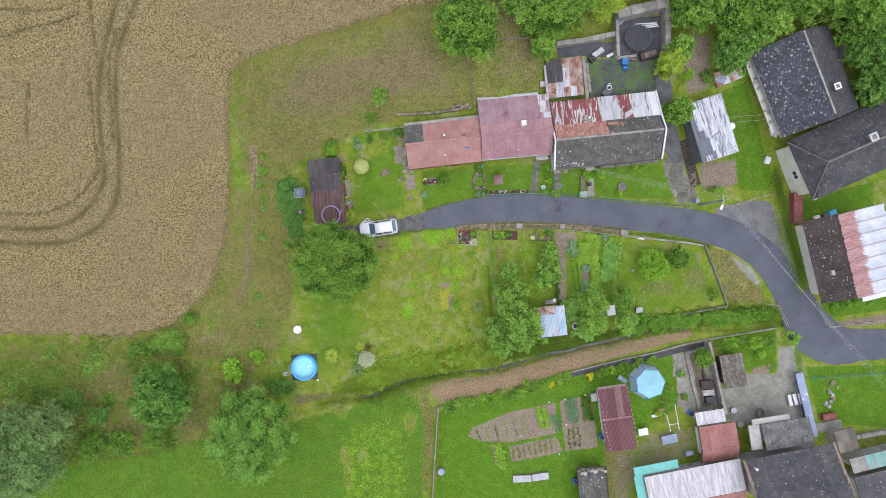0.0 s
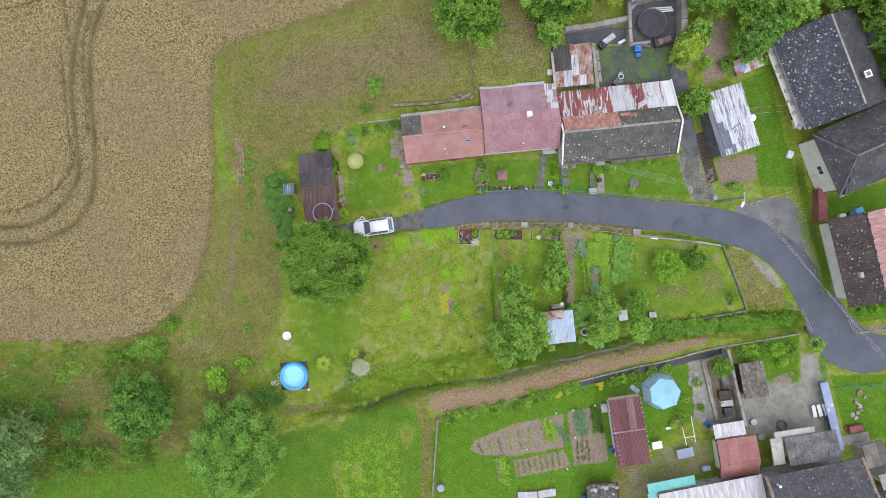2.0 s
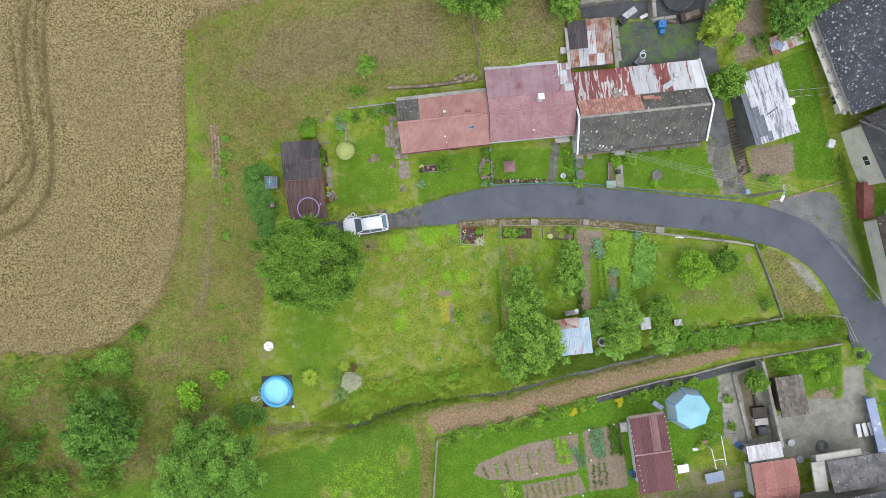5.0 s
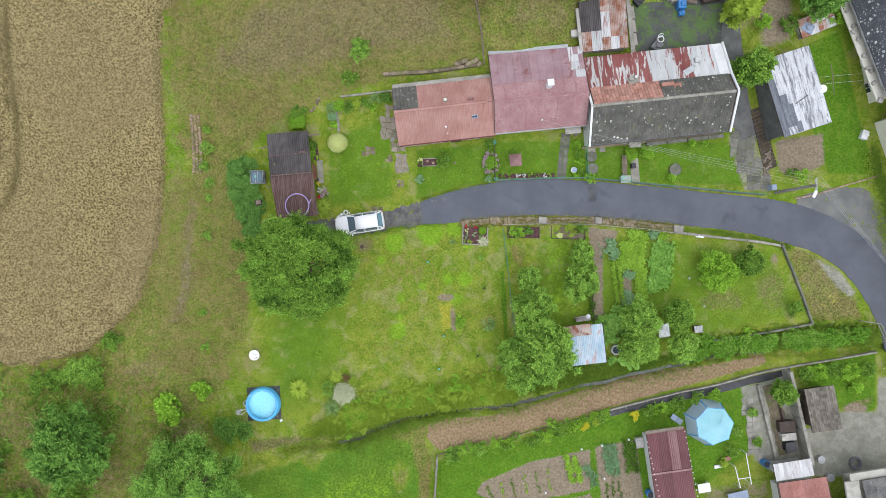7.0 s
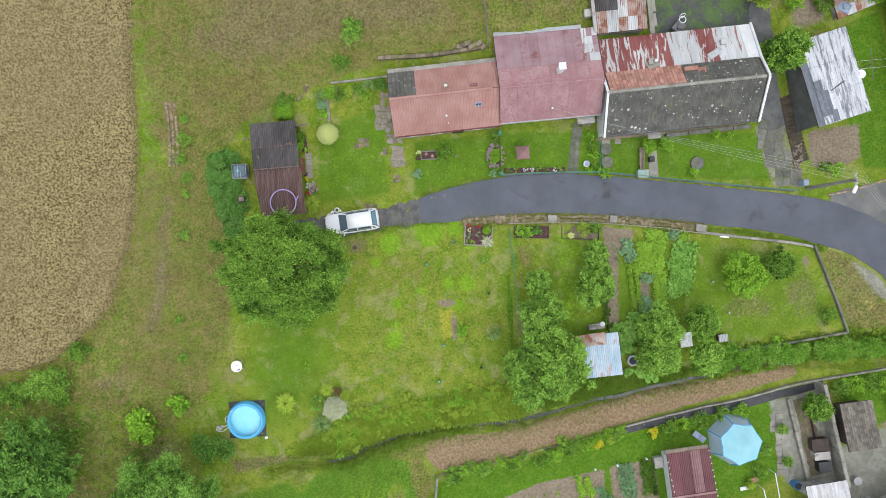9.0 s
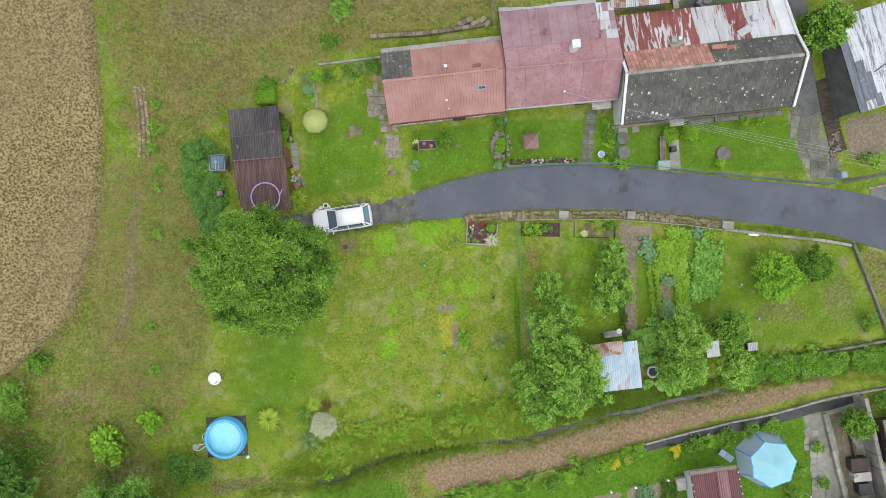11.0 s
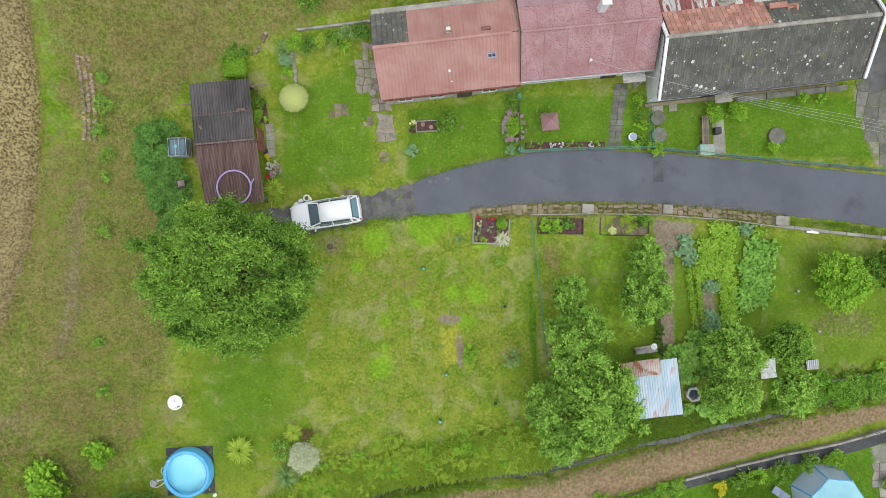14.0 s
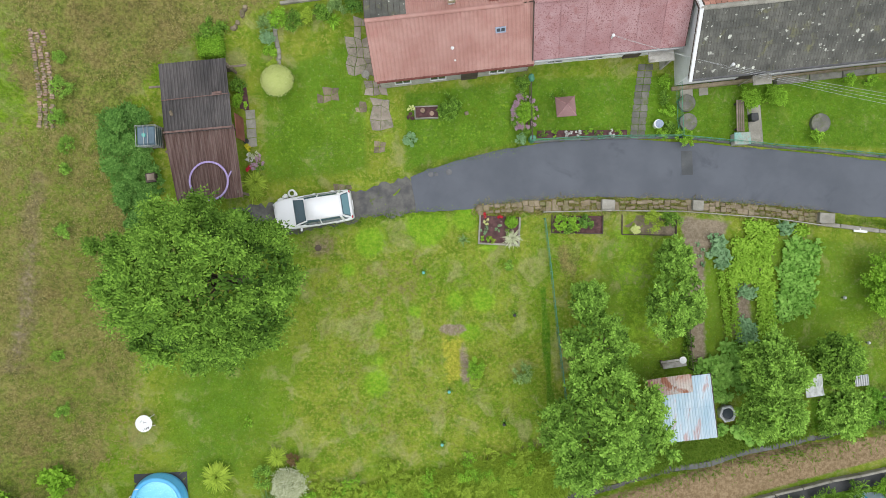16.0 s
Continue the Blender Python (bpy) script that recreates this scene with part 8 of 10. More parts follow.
for r_, z_ in prof_:
    rows_.append([bm.verts.new((r_ * math.cos(i * 6.2832 / 48), r_ * math.sin(i * 6.2832 / 48), z_ + 0.02)) for i in range(48)])
for a, b in zip(rows_, rows_[1:]):
    for i in range(48):
        bm.faces.new((a[i], a[(i + 1) % 48], b[(i + 1) % 48], b[i]))
part("wall", bm, M["pool_blue"], t)
bm = bmesh.new()
hoop(bm, 1.33, 0.12, 0, 0, 0.66, 64, 12)
part("ring", bm, M["pool_blue"], t)
bm = bmesh.new()
prev = None
for r_, z_ in ((1.38, 0.1), (1.3, 0.06), (1.2, 0.05), (0.0001, 0.05)):
    cur = [bm.verts.new((r_ * math.cos(i * 6.2832 / 48), r_ * math.sin(i * 6.2832 / 48), z_)) for i in range(48)]
    if prev:
        for i in range(48):
            bm.faces.new((prev[i], prev[(i + 1) % 48], cur[(i + 1) % 48], cur[i]))
    prev = cur
part("floor", bm, M["pool_floor"], t)
bm = bmesh.new()
bmesh.ops.create_circle(bm, cap_ends=True, segments=48, radius=1.29)
bmesh.ops.translate(bm, vec=(0, 0, 0.52), verts=bm.verts)
w_ob = part("water", bm, M["water"], t)
w_ob.visible_shadow = False
t = thing("pool_pump", -18.1, -14.3, "pale filter pump with white hoses", "pump")
bm = bmesh.new()
drum(bm, 0.19, 0.32, 0, 0, 0, 18, 0.16)
drum(bm, 0.1, 0.1, 0.15, 0.12, 0, 12)
part("body", bm, M["galv"], t)
for pts_ in ([(0.1, 0.1, 0.1), (-0.25, 0.1, 0.05), (-0.3, -0.2, 0.05), (0.1, -0.3, 0.05), (0.45, -0.1, 0.05), (0.65, 0.1, 0.05), (0.6, 0.35, 0.1), (0.4, 0.6, 0.1), (0.45, 0.9, 0.15), (0.8, 1.1, 0.5)],
             [(0.1, 0.1, 0.15), (0.4, 0.15, 0.06), (0.65, 0.3, 0.06), (0.75, 0.7, 0.1), (0.8, 1.3, 0.4), (1.0, 1.5, 0.72), (1.2, 1.55, 0.72)]):
    bm = bmesh.new()
    line = spline(pts_, 6)
    pipe(bm, [tuple(p) for p in line], 0.032, 7)
    part("hose", bm, M["plastic_white"], t)
bm = bmesh.new()
box(bm, 0.26, 0.2, 0.12, 0, 0, 0, 30, bevel=0.04)
solo("stone", bm, M["plastic_white"], "white stone at the mat corner", "stone", -14.4, -15.1)
t = thing("garden_table", -16.63, -9.22, "round white plastic garden table", "table", 12)
bm = bmesh.new()
drum(bm, 0.44, 0.04, 0, 0, 0.68, 36, 0.46)
part("tabletop", bm, M["plastic_white"], t)
bm = bmesh.new()
for k in range(4):
    box(bm, 0.02 + 0.02 * k, 0.1, 0.006, -0.1 + k * 0.1, -0.33 + 0.02 * k, 0.719, 10)
for k in range(3):
    box(bm, 0.16, 0.02, 0.006, -0.12 + k * 0.12, 0.15 - 0.06 * k, 0.719, 35 + 60 * k)
part("print", bm, M["lead"], t, "worn grey print marks")
for a in range(4):
    bm = bmesh.new()
    c, s_ = math.cos(a * 1.5708 + 0.7), math.sin(a * 1.5708 + 0.7)
    tube(bm, (0.42 * c, 0.42 * s_, -0.02), (0.3 * c, 0.3 * s_, 0.69), 0.025, 6)
    part("leg", bm, M["plastic_white"], t)

# shrubs round the pool lawn
rosette("yucca", -12.8, -12.25, 520, 0.92, 0.085, "leaf_yellow", "spiky yellow-green yucca on the lawn", 181, 0.95, 0.7)
shrub("lime_shrub", -23.25, -13.4, 1.35, 1.3, "leaf_lime", "bright lime-green broad-leaved shrub", 700, 0.26, 0.7, 182)
shrub("lime_shrub", -21.0, -12.1, 0.85, 1.0, "leaf_lime", "bright lime-green broad-leaved shrub", 380, 0.24, 0.7, 183)
shrub("silver_shrub", -8.75, -12.6, 1.0, 0.9, "leaf_silver", "silvery white shrub at the lawn edge", 1900, 0.15, 0.36, 184)
shrub("silver_shrub", -9.3, -12.9, 0.5, 0.7, "leaf_silver", "silvery white shrub at the lawn edge", 500, 0.13, 0.3, 185)
shrub("golden_shrub", -8.0, -11.7, 0.5, 0.6, "leaf_yellow", "golden heather at the lawn edge", 600, 0.1, 0.5, 186)
shrub("bronze_shrub", -8.6, -11.3, 0.4, 0.5, "bronze", "bronze-brown heather beside the silver shrubs", 420, 0.08, 0.4, 192)
rosette("ornamental_grass", -9.5, -11.2, 320, 0.66, 0.05, "leaf_yellow", "green ornamental grass clump", 187)
shrub("loose_bush", -10.2, -12.2, 0.7, 0.9, "leaf_fruit", "dark green shrub beside silver shrubs", 450, 0.12, seed=188)
rosette("ornamental_grass", -9.9, -13.9, 200, 1.05, 0.035, "leaf_grey", "grey-green ornamental grass fountain", 189)
shrub("young_shrub", -11.1, -9.3, 0.3, 0.3, "leaf_lime", "small young shrub in bare soil", 120, 0.1, seed=190)
for k, (x, y, r, h, m) in enumerate(((-32.4, -10.8, 1.1, 1.0, "leaf_walnut"), (-30.9, -10.3, 1.2, 1.2, "leaf_fruit"), (-29.6, -9.9, 1.25, 1.6, "leaf_fruit"), (-29.2, -11.0, 0.9, 1.2, "leaf_walnut"), (-18.8, -15.5, 1.3, 2.0, "leaf_dark"), (-17.4, -15.9, 0.9, 1.4, "leaf_dark"),
                                     (-37.5, -18.0, 1.3, 1.8, "leaf_dark"), (-40.2, -16.6, 1.6, 3.0, "leaf_dark"), (-35.0, -21.2, 1.5, 1.4, "leaf_walnut"), (-31.6, -20.6, 1.4, 1.3, "leaf_walnut"), (-38, -21.8, 1.7, 1.6, "leaf_walnut"), (-27.8, -7.6, 1.0, 0.6, "leaf_walnut"), (-34, -11.0, 0.9, 0.8, "leaf_walnut"))):
    shrub("wild_bush", x, y, r, h, m, "wild leafy bush in rough grass", int(600 * r * r), 0.2, 0.4, 200 + k, group="wild bushes")
for k, (x, y, r) in enumerate(((-20.35, 8.7, 0.72), (-20.5, 7.2, 0.5), (-20.1, 5.8, 0.5), (-20.2, 4.5, 0.3), (-20.25, 1.2, 0.5), (-20.8, -5.4, 0.35), (-20.8, -8.4, 0.4), (-20.2, 10.2, 0.35))):
    shrub("young_bush", x, y, r, 0.6, "leaf_fruit", "small planted bush on the bank", 420, 0.1, seed=220 + k, group="bank bushes")
shrub("lawn_bush", -7.0, 16.6, 1.0, 1.2, "leaf_fruit", "leafy bush in the dry hillside lawn", 800, 0.16, seed=231)
shrub("lawn_bush", -8.1, 14.6, 0.9, 0.5, "leaf_walnut", "low leafy patch in the dry hillside lawn", 400, 0.14, seed=232)

# brick strip on the bank
rng_b = random.Random(7)
t = thing("brick_row", -20.95, 9.1, "strip of old bricks laid in the grass", "bricks")
bm = bmesh.new()
box(bm, 0.22, 0.105, 0.1, 0, 0, -0.06, bevel=0.008)
brick_me = bpy.data.meshes.new("brick")
bm.to_mesh(brick_me)
bm.free()
brick_me.materials.append(M["brick"])
for j in range(38):
    for i in range(3):
        if rng_b.random() < 0.88:
            x, y = -21.4 + i * 0.26 + 0.1 * (j / 38) + rng_b.uniform(-0.04, 0.04), 6.7 + j * 0.128
            shared("brick", brick_me, t, pose(x + 20.95, y - 9.1, gz(x, y) - gz(-20.95, 9.1) + rng_b.uniform(-0.01, 0.04), rng_b.uniform(-6, 6), rng_b.uniform(-5, 5), rng_b.uniform(-16, 16)))

# ---- white estate car ----
def car(x, y, rz):
    t = thing("estate_car", x, y, "white estate car parked on the crumbling drive", "car", rz, gz(x, y) + 0.03)

    def loft(name, stations, mat, parent, label="", cap=True):
        bm = bmesh.new()
        rows = [[bm.verts.new(p) for p in st] for st in stations]
        n = len(rows[0])
        for a, b in zip(rows, rows[1:]):
            for i in range(n):
                bm.faces.new((a[i], a[(i + 1) % n], b[(i + 1) % n], b[i]))
        if cap:
            bm.faces.new(rows[0][::-1])
            bm.faces.new(rows[-1])
        bmesh.ops.recalc_face_normals(bm, faces=bm.faces)
        for f in bm.faces:
            f.smooth = True
        return part(name, bm, M[mat], parent, label)

    def ring(xx, w, z0, z1, crown=0.05):
        return [(xx, -w * 0.96, z0), (xx, w * 0.96, z0), (xx, w, z0 + (z1 - z0) * 0.45), (xx, w * 0.96, z1 - 0.06), (xx, w * 0.84, z1 - 0.01), (xx, 0, z1 + crown),
                (xx, -w * 0.84, z1 - 0.01), (xx, -w * 0.96, z1 - 0.06), (xx, -w, z0 + (z1 - z0) * 0.45)]

    body = loft("body", [ring(-2.14, 0.5, 0.34, 0.60, 0.01), ring(-2.10, 0.68, 0.28, 0.66, 0.02), ring(-1.95, 0.79, 0.24, 0.72, 0.03), ring(-1.6, 0.85, 0.22, 0.80, 0.04), ring(-1.0, 0.87, 0.2, 0.88, 0.03),
                         ring(-0.5, 0.875, 0.2, 0.93, 0.0), ring(0.6, 0.875, 0.2, 0.94, 0.0), ring(1.6, 0.87, 0.22, 0.95, 0.0), ring(1.98, 0.84, 0.26, 0.95, 0.0), ring(2.10, 0.79, 0.3, 0.9, 0.0), ring(2.15, 0.72, 0.34, 0.62, 0.0)], "car_white", t)

    def cabin(xx, w0, w1, z1):
        return [(xx, -w0, 0.90), (xx, w0, 0.90), (xx, w1, z1 - 0.02), (xx, w1 * 0.8, z1), (xx, -w1 * 0.8, z1), (xx, -w1, z1 - 0.02)]

    loft("glasshouse", [cabin(-0.98, 0.70, 0.68, 0.93), cabin(-0.28, 0.80, 0.585, 1.37), cabin(0.3, 0.81, 0.60, 1.40), cabin(1.4, 0.80, 0.59, 1.38), cabin(1.72, 0.78, 0.57, 1.34), cabin(2.02, 0.74, 0.66, 0.95)], "car_glass", t, "dark tinted side windows")
    loft("roof_panel", [[(xx, -w, z - 0.035), (xx, w, z - 0.035), (xx, w * 0.93, z + 0.01), (xx, 0, z + 0.03), (xx, -w * 0.93, z + 0.01)] for xx, w, z in ((-0.32, 0.585, 1.36), (0.3, 0.605, 1.405), (1.4, 0.60, 1.39), (1.66, 0.58, 1.37))], "car_white", t)
    for sgn in (-1, 1):
        for a, b, r in (((-1.0, 0.72 * sgn, 0.91), (-0.3, 0.595 * sgn, 1.37), 0.045), ((0.42, 0.80 * sgn, 0.93), (0.42, 0.62 * sgn, 1.37), 0.035), ((1.62, 0.79 * sgn, 0.93), (1.55, 0.60 * sgn, 1.36), 0.07), ((2.03, 0.72 * sgn, 0.94), (1.68, 0.58 * sgn, 1.36), 0.06)):
            bm = bmesh.new()
            tube(bm, a, b, r, 6)
            part("pillar", bm, M["car_white"], t)
        bm = bmesh.new()
        pipe(bm, [(-0.15, 0.55 * sgn, 1.42), (0.1, 0.555 * sgn, 1.47), (1.3, 0.545 * sgn, 1.46), (1.55, 0.535 * sgn, 1.4)], 0.018, 6)
        part("roof_rail", bm, M["car_white"], t)
        bm = bmesh.new()
        box(bm, 0.1, 0.2, 0.13, -0.72, 0.97 * sgn, 0.9, 10 * sgn, bevel=0.03)
        part("wing_mirror", bm, M["car_white"], t)
        bm = bmesh.new()
        box(bm, 0.14, 0.3, 0.12, -2.06, 0.52 * sgn, 0.56, 18 * sgn, bevel=0.03)
        part("headlight", bm, M["galv"], t)
        bm = bmesh.new()
        box(bm, 0.08, 0.14, 0.3, 2.08, 0.68 * sgn, 0.6, bevel=0.02)
        part("tail_light", bm, M["petal_red"], t)
        for xx in (-1.32, 1.25):
            bm = bmesh.new()
            drum(bm, 0.31, 0.19, 0, 0, -0.095, 24, m=pose(xx, 0.78 * sgn, 0.31, 90))
            w = part("wheel", bm, M["rubber"], t, "black tyre")
            bm = bmesh.new()
            drum(bm, 0.19, 0.205, 0, 0, -0.1025, 16, m=pose(xx, 0.78 * sgn, 0.31, 90))
            part("rim", bm, M["galv"], w)
        for xx in (-0.05, 0.95):
            bm = bmesh.new()
            box(bm, 0.16, 0.03, 0.03, xx + 0.25, 0.885 * sgn, 0.78, bevel=0.008)
            part("door_handle", bm, M["car_white"], t)
    bm = bmesh.new()
    vs_ = [bm.verts.new(p) for p in ((-0.95, -0.62, 0.945), (-0.95, 0.62, 0.945), (-0.345, 0.535, 1.36), (-0.345, -0.535, 1.36))]
    bm.faces.new(vs_)
    bmesh.ops.translate(bm, vec=(-0.012, 0, 0.014), verts=bm.verts)
    g_ = bmesh.ops.extrude_face_region(bm, geom=list(bm.faces))
    bmesh.ops.translate(bm, vec=(0.01, 0, -0.012), verts=[v for v in g_["geom"] if isinstance(v, bmesh.types.BMVert)])
    part("windscreen", bm, M["car_glass"], t, "dark windscreen")
    bm = bmesh.new()
    vs_ = [bm.verts.new(p) for p in ((1.715, -0.50, 1.345), (1.715, 0.50, 1.345), (2.0, 0.60, 0.98), (2.0, -0.60, 0.98))]
    bm.faces.new(vs_)
    g_ = bmesh.ops.extrude_face_region(bm, geom=list(bm.faces))
    bmesh.ops.translate(bm, vec=(0.018, 0, 0.014), verts=[v for v in g_["geom"] if isinstance(v, bmesh.types.BMVert)])
    part("rear_window", bm, M["rear_glass"], t, "pale bluish rear window")
    for yy in (0.25, -0.2):
        bm = bmesh.new()
        tube(bm, (-0.93, yy, 0.975), (-0.72, yy - 0.45, 1.12), 0.012, 4)
        part("wiper", bm, M["black_plastic"], t)
    for xx in (-2.15, 2.16):
        bm = bmesh.new()
        box(bm, 0.02, 0.5, 0.11, xx, 0, 0.42)
        part("number_plate", bm, M["plastic_white"], t)
    bm = bmesh.new()
    box(bm, 0.03, 0.7, 0.1, -2.13, 0, 0.5, bevel=0.01)
    part("grille", bm, M["black_plastic"], t)
    return t


car(-7.38, 2.38, 8.6)
t = thing("hose_reel", -8.95, 3.2, "white coiled hose and plastic cans", "hose", 25)
bm = bmesh.new()
hoop(bm, 0.19, 0.05, 0.3, 0.02, 0.06, 24, 8)
hoop(bm, 0.17, 0.05, 0.31, 0.02, 0.14, 24, 8)
part("coil", bm, M["plastic_white"], t)
for dx, dy in ((-0.1, 0.0), (-0.42, -0.08)):
    bm = bmesh.new()
    box(bm, 0.3, 0.26, 0.28, dx, dy, 0, 20 + dx * 40, bevel=0.06)
    drum(bm, 0.04, 0.05, dx, dy, 0.28, 10)
    part("can", bm, M["plastic_white"], t)

# ---- kitchen garden ----
def crop_row(name, a, b, n, r, h, mat, label, leaf, slim, seed, per=40, group="", jitter=0.06):
    """Separate vegetable plants set in a row from a to b."""
    rng = np.random.default_rng(seed)
    for k in range(n):
        u = (k + 0.5) / n
        x, y = a[0] + (b[0] - a[0]) * u + rng.normal(0, jitter), a[1] + (b[1] - a[1]) * u + rng.normal(0, jitter)
        per2 = int(per * 1.5)
        q = rng.normal(0, 1, (per2, 3)) * [r * 0.52, r * 0.52, h * 0.2]
        q[:, 2] = np.abs(q[:, 2]) + h * 0.45
        nrm = q * [0.8, 0.8, 0] + [0, 0, 0.5]
        v, f = leaves(rng, q, nrm, np.full(per2, leaf), slim, 0.35)
        i = np.arange(per2) * 4
        f = np.concatenate([f, np.stack([i, i + 1, np.full(per2, len(v))], 1)])
        v = np.concatenate([v, [[0, 0, 0.01]]])
        tone = np.clip(rng.normal(0.55, 0.18) + rng.normal(0, 0.25, per2).repeat(4), 0, 1)
        ob = new(name, np_mesh(name, v, f, M[mat], {"clump": np.append(tone, 0.3)}))
        ob.matrix_world = pose(x, y, gz(x, y))
        tagged(ob, label, "vegetable", group)


for k in range(4):
    crop_row("lettuce", (16.0 + k * 0.55, 0.75), (16.0 + k * 0.5, -1.75), 9, 0.32, 0.4, "leaf_salad", "bright green leafy vegetable in dense rows", 0.16, 0.75, 300 + k, 46, "lettuce rows")
for k in range(2):
    crop_row("lettuce", (17.45 + k * 0.5, -1.8), (17.4 + k * 0.45, -4.4), 9, 0.3, 0.4, "leaf_salad", "bright green leafy vegetable in dense rows", 0.15, 0.75, 310 + k, 44, "lettuce rows")
for k in range(3):
    crop_row("pumpkin_plant", (19.1 + k * 0.55, 0.7 - 0.15 * k), (18.5 + k * 0.6, -3.6 + 0.15 * k), 8, 0.42, 0.5, "leaf_squash", "broad-leaved pumpkin plant in the vegetable garden", 0.25, 0.9, 320 + k, 52, "pumpkin patch")
crop_row("cabbage", (14.6, 0.55), (15.3, 0.55), 3, 0.34, 0.4, "leaf_cabbage", "blue-green cabbage with big leaves", 0.34, 0.7, 330, 26, "cabbages")
crop_row("cabbage", (14.6, 0.0), (15.4, -0.1), 3, 0.34, 0.4, "leaf_cabbage", "blue-green cabbage with big leaves", 0.34, 0.7, 331, 26, "cabbages")
crop_row("cabbage", (14.9, -0.55), (15.5, -0.6), 2, 0.3, 0.4, "leaf_cabbage", "blue-green cabbage with big leaves", 0.3, 0.7, 332, 26, "cabbages")
crop_row("cabbage", (16.2, -2.2), (16.9, -2.3), 3, 0.3, 0.35, "leaf_cabbage", "blue-green cabbage with big leaves", 0.26, 0.7, 333, 24, "cabbages")
crop_row("cabbage", (16.2, -3.8), (17.0, -4.3), 4, 0.32, 0.35, "leaf_cabbage", "blue-green cabbage with big leaves", 0.28, 0.7, 334, 24, "cabbages")
crop_row("cabbage", (16.0, -4.6), (17.0, -4.9), 4, 0.3, 0.35, "leaf_cabbage", "blue-green cabbage with big leaves", 0.26, 0.7, 335, 24, "cabbages")
crop_row("bean_plant", (15.05, -1.1), (15.5, -4.6), 14, 0.2, 0.35, "leaf_salad", "low green plants in a straight row", 0.12, 0.6, 340, 30, "bean rows", 0.03)
crop_row("bean_plant", (15.55, -0.9), (16.05, -4.8), 14, 0.2, 0.35, "leaf_salad", "low green plants in a straight row", 0.12, 0.6, 341, 30, "bean rows", 0.03)
crop_row("lettuce", (16.5, 1.55), (18.1, 1.3), 5, 0.32, 0.4, "leaf_salad", "bright green leafy vegetable in dense rows", 0.17, 0.75, 342, 50, "lettuce rows")
crop_row("lettuce", (16.6, 1.1), (18.0, 0.95), 4, 0.3, 0.4, "leaf_salad", "bright green leafy vegetable in dense rows", 0.17, 0.75, 343, 50, "lettuce rows")
crop_row("cabbage", (18.5, 1.45), (19.0, 1.15), 2, 0.34, 0.4, "leaf_cabbage", "blue-green cabbage with big leaves", 0.3, 0.7, 344, 28, "cabbages")
crop_row("lettuce", (19.3, 1.3), (19.9, 1.1), 2, 0.3, 0.4, "leaf_salad", "bright green leafy vegetable in dense rows", 0.17, 0.75, 345, 44, "lettuce rows")
crop_row("squash_plant", (14.1, -5.6), (14.8, -8.4), 8, 0.4, 0.5, "leaf_squash", "broad-leaved squash plant beside the tin shed", 0.34, 0.9, 346, 26, "squash patch", 0.18)
for k in range(3):
    crop_row("squash_plant", (15.2 + k * 0.75, -5.0 - 0.1 * k), (15.5 + k * 0.6, -7.6), 5, 0.42, 0.5, "leaf_squash", "broad-leaved squash plant in the vegetable garden", 0.26, 0.9, 348 + k, 26, "squash patch", 0.14)
crop_row("bean_plant", (13.05, 0.4), (13.2, -6.2), 22, 0.26, 0.4, "leaf_walnut", "low green plants in a straight row", 0.13, 0.6, 339, 34, "bean rows", 0.06)
crop_row("young_cabbage", (13.9, 0.6), (14.1, -0.6), 4, 0.14, 0.2, "leaf_cabbage", "young cabbage seedling in bare soil", 0.1, 0.7, 347, 14, "seedlings", 0.12)
shrub("yellow_bush", 11.2, 1.8, 0.7, 0.8, "leaf_yellow", "yellow flowering bush behind the wall", 420, 0.1, seed=350)
shrub("green_bush", 12.2, 1.9, 0.6, 0.9, "leaf_walnut", "green leafy bush behind the wall", 420, 0.12, seed=351)
for k, (x, y, r, m) in enumerate(((6.2, 1.7, 0.5, "leaf_lime"), (6.9, 1.6, 0.5, "leaf_lime"), (7.6, 1.75, 0.45, "leaf_dark"), (6.5, 1.35, 0.35, "leaf_walnut"), (10.3, 1.3, 0.2, "leaf_variegated"))):
    shrub("bed_shrub", x, y, r, 0.5, m, "low green shrub in the boxed bed", 300, 0.11, seed=352 + k, group="boxed bed shrubs")
for x0, x1, y0, y1 in ((5.7, 8.5, 1.1, 2.1), (9.6, 12.6, 1.0, 2.1)):
    t = thing("boxed_bed", (x0 + x1) / 2, (y0 + y1) / 2, "garden bed framed with thin dark boards", "flower bed", -1)
    w, d = x1 - x0, y1 - y0
    for dx, dy, sx, sy in ((0, -d / 2, w, 0.05), (-w / 2, 0, 0.05, d), (w / 2, 0, 0.05, d)):
        bm = bmesh.new()
        box(bm, sx, sy, 0.22, dx, dy, -0.06)
        part("board", bm, M["dark_wood"], t)
    bm = bmesh.new()
    box(bm, w - 0.05, d - 0.05, 0.12, 0, 0, -0.09)
    part("soil", bm, M["mulch"] if x0 < 6 else M["stone"], t)
fence("kitchen_fence", [(13.0, -2.6), (13.3, -6.4)], "dark wire fence beside the vegetable rows", 0.8, 1.3, post_mat="dark_wood", rail_mat="dark_wood", rails=(0.75,))
tree("hazel_bush", 24.0, -1.9, 1.75, 2.6, "leaf_lime", "bright green spreading shrub on the lower lawn", 90, 55, 0.17, 0.5, 0.5, 0.1, 360, "shrub")
tree("hazel_bush", 26.9, -1.1, 1.35, 2.2, "leaf_walnut", "green feathery shrub on the lower lawn", 70, 50, 0.18, 0.42, 0.3, 0.1, 361, "shrub")
shrub("lawn_bush", 31.2, -5.2, 0.7, 1.0, "leaf_walnut", "green bush in the garden corner", 400, 0.14, seed=362)
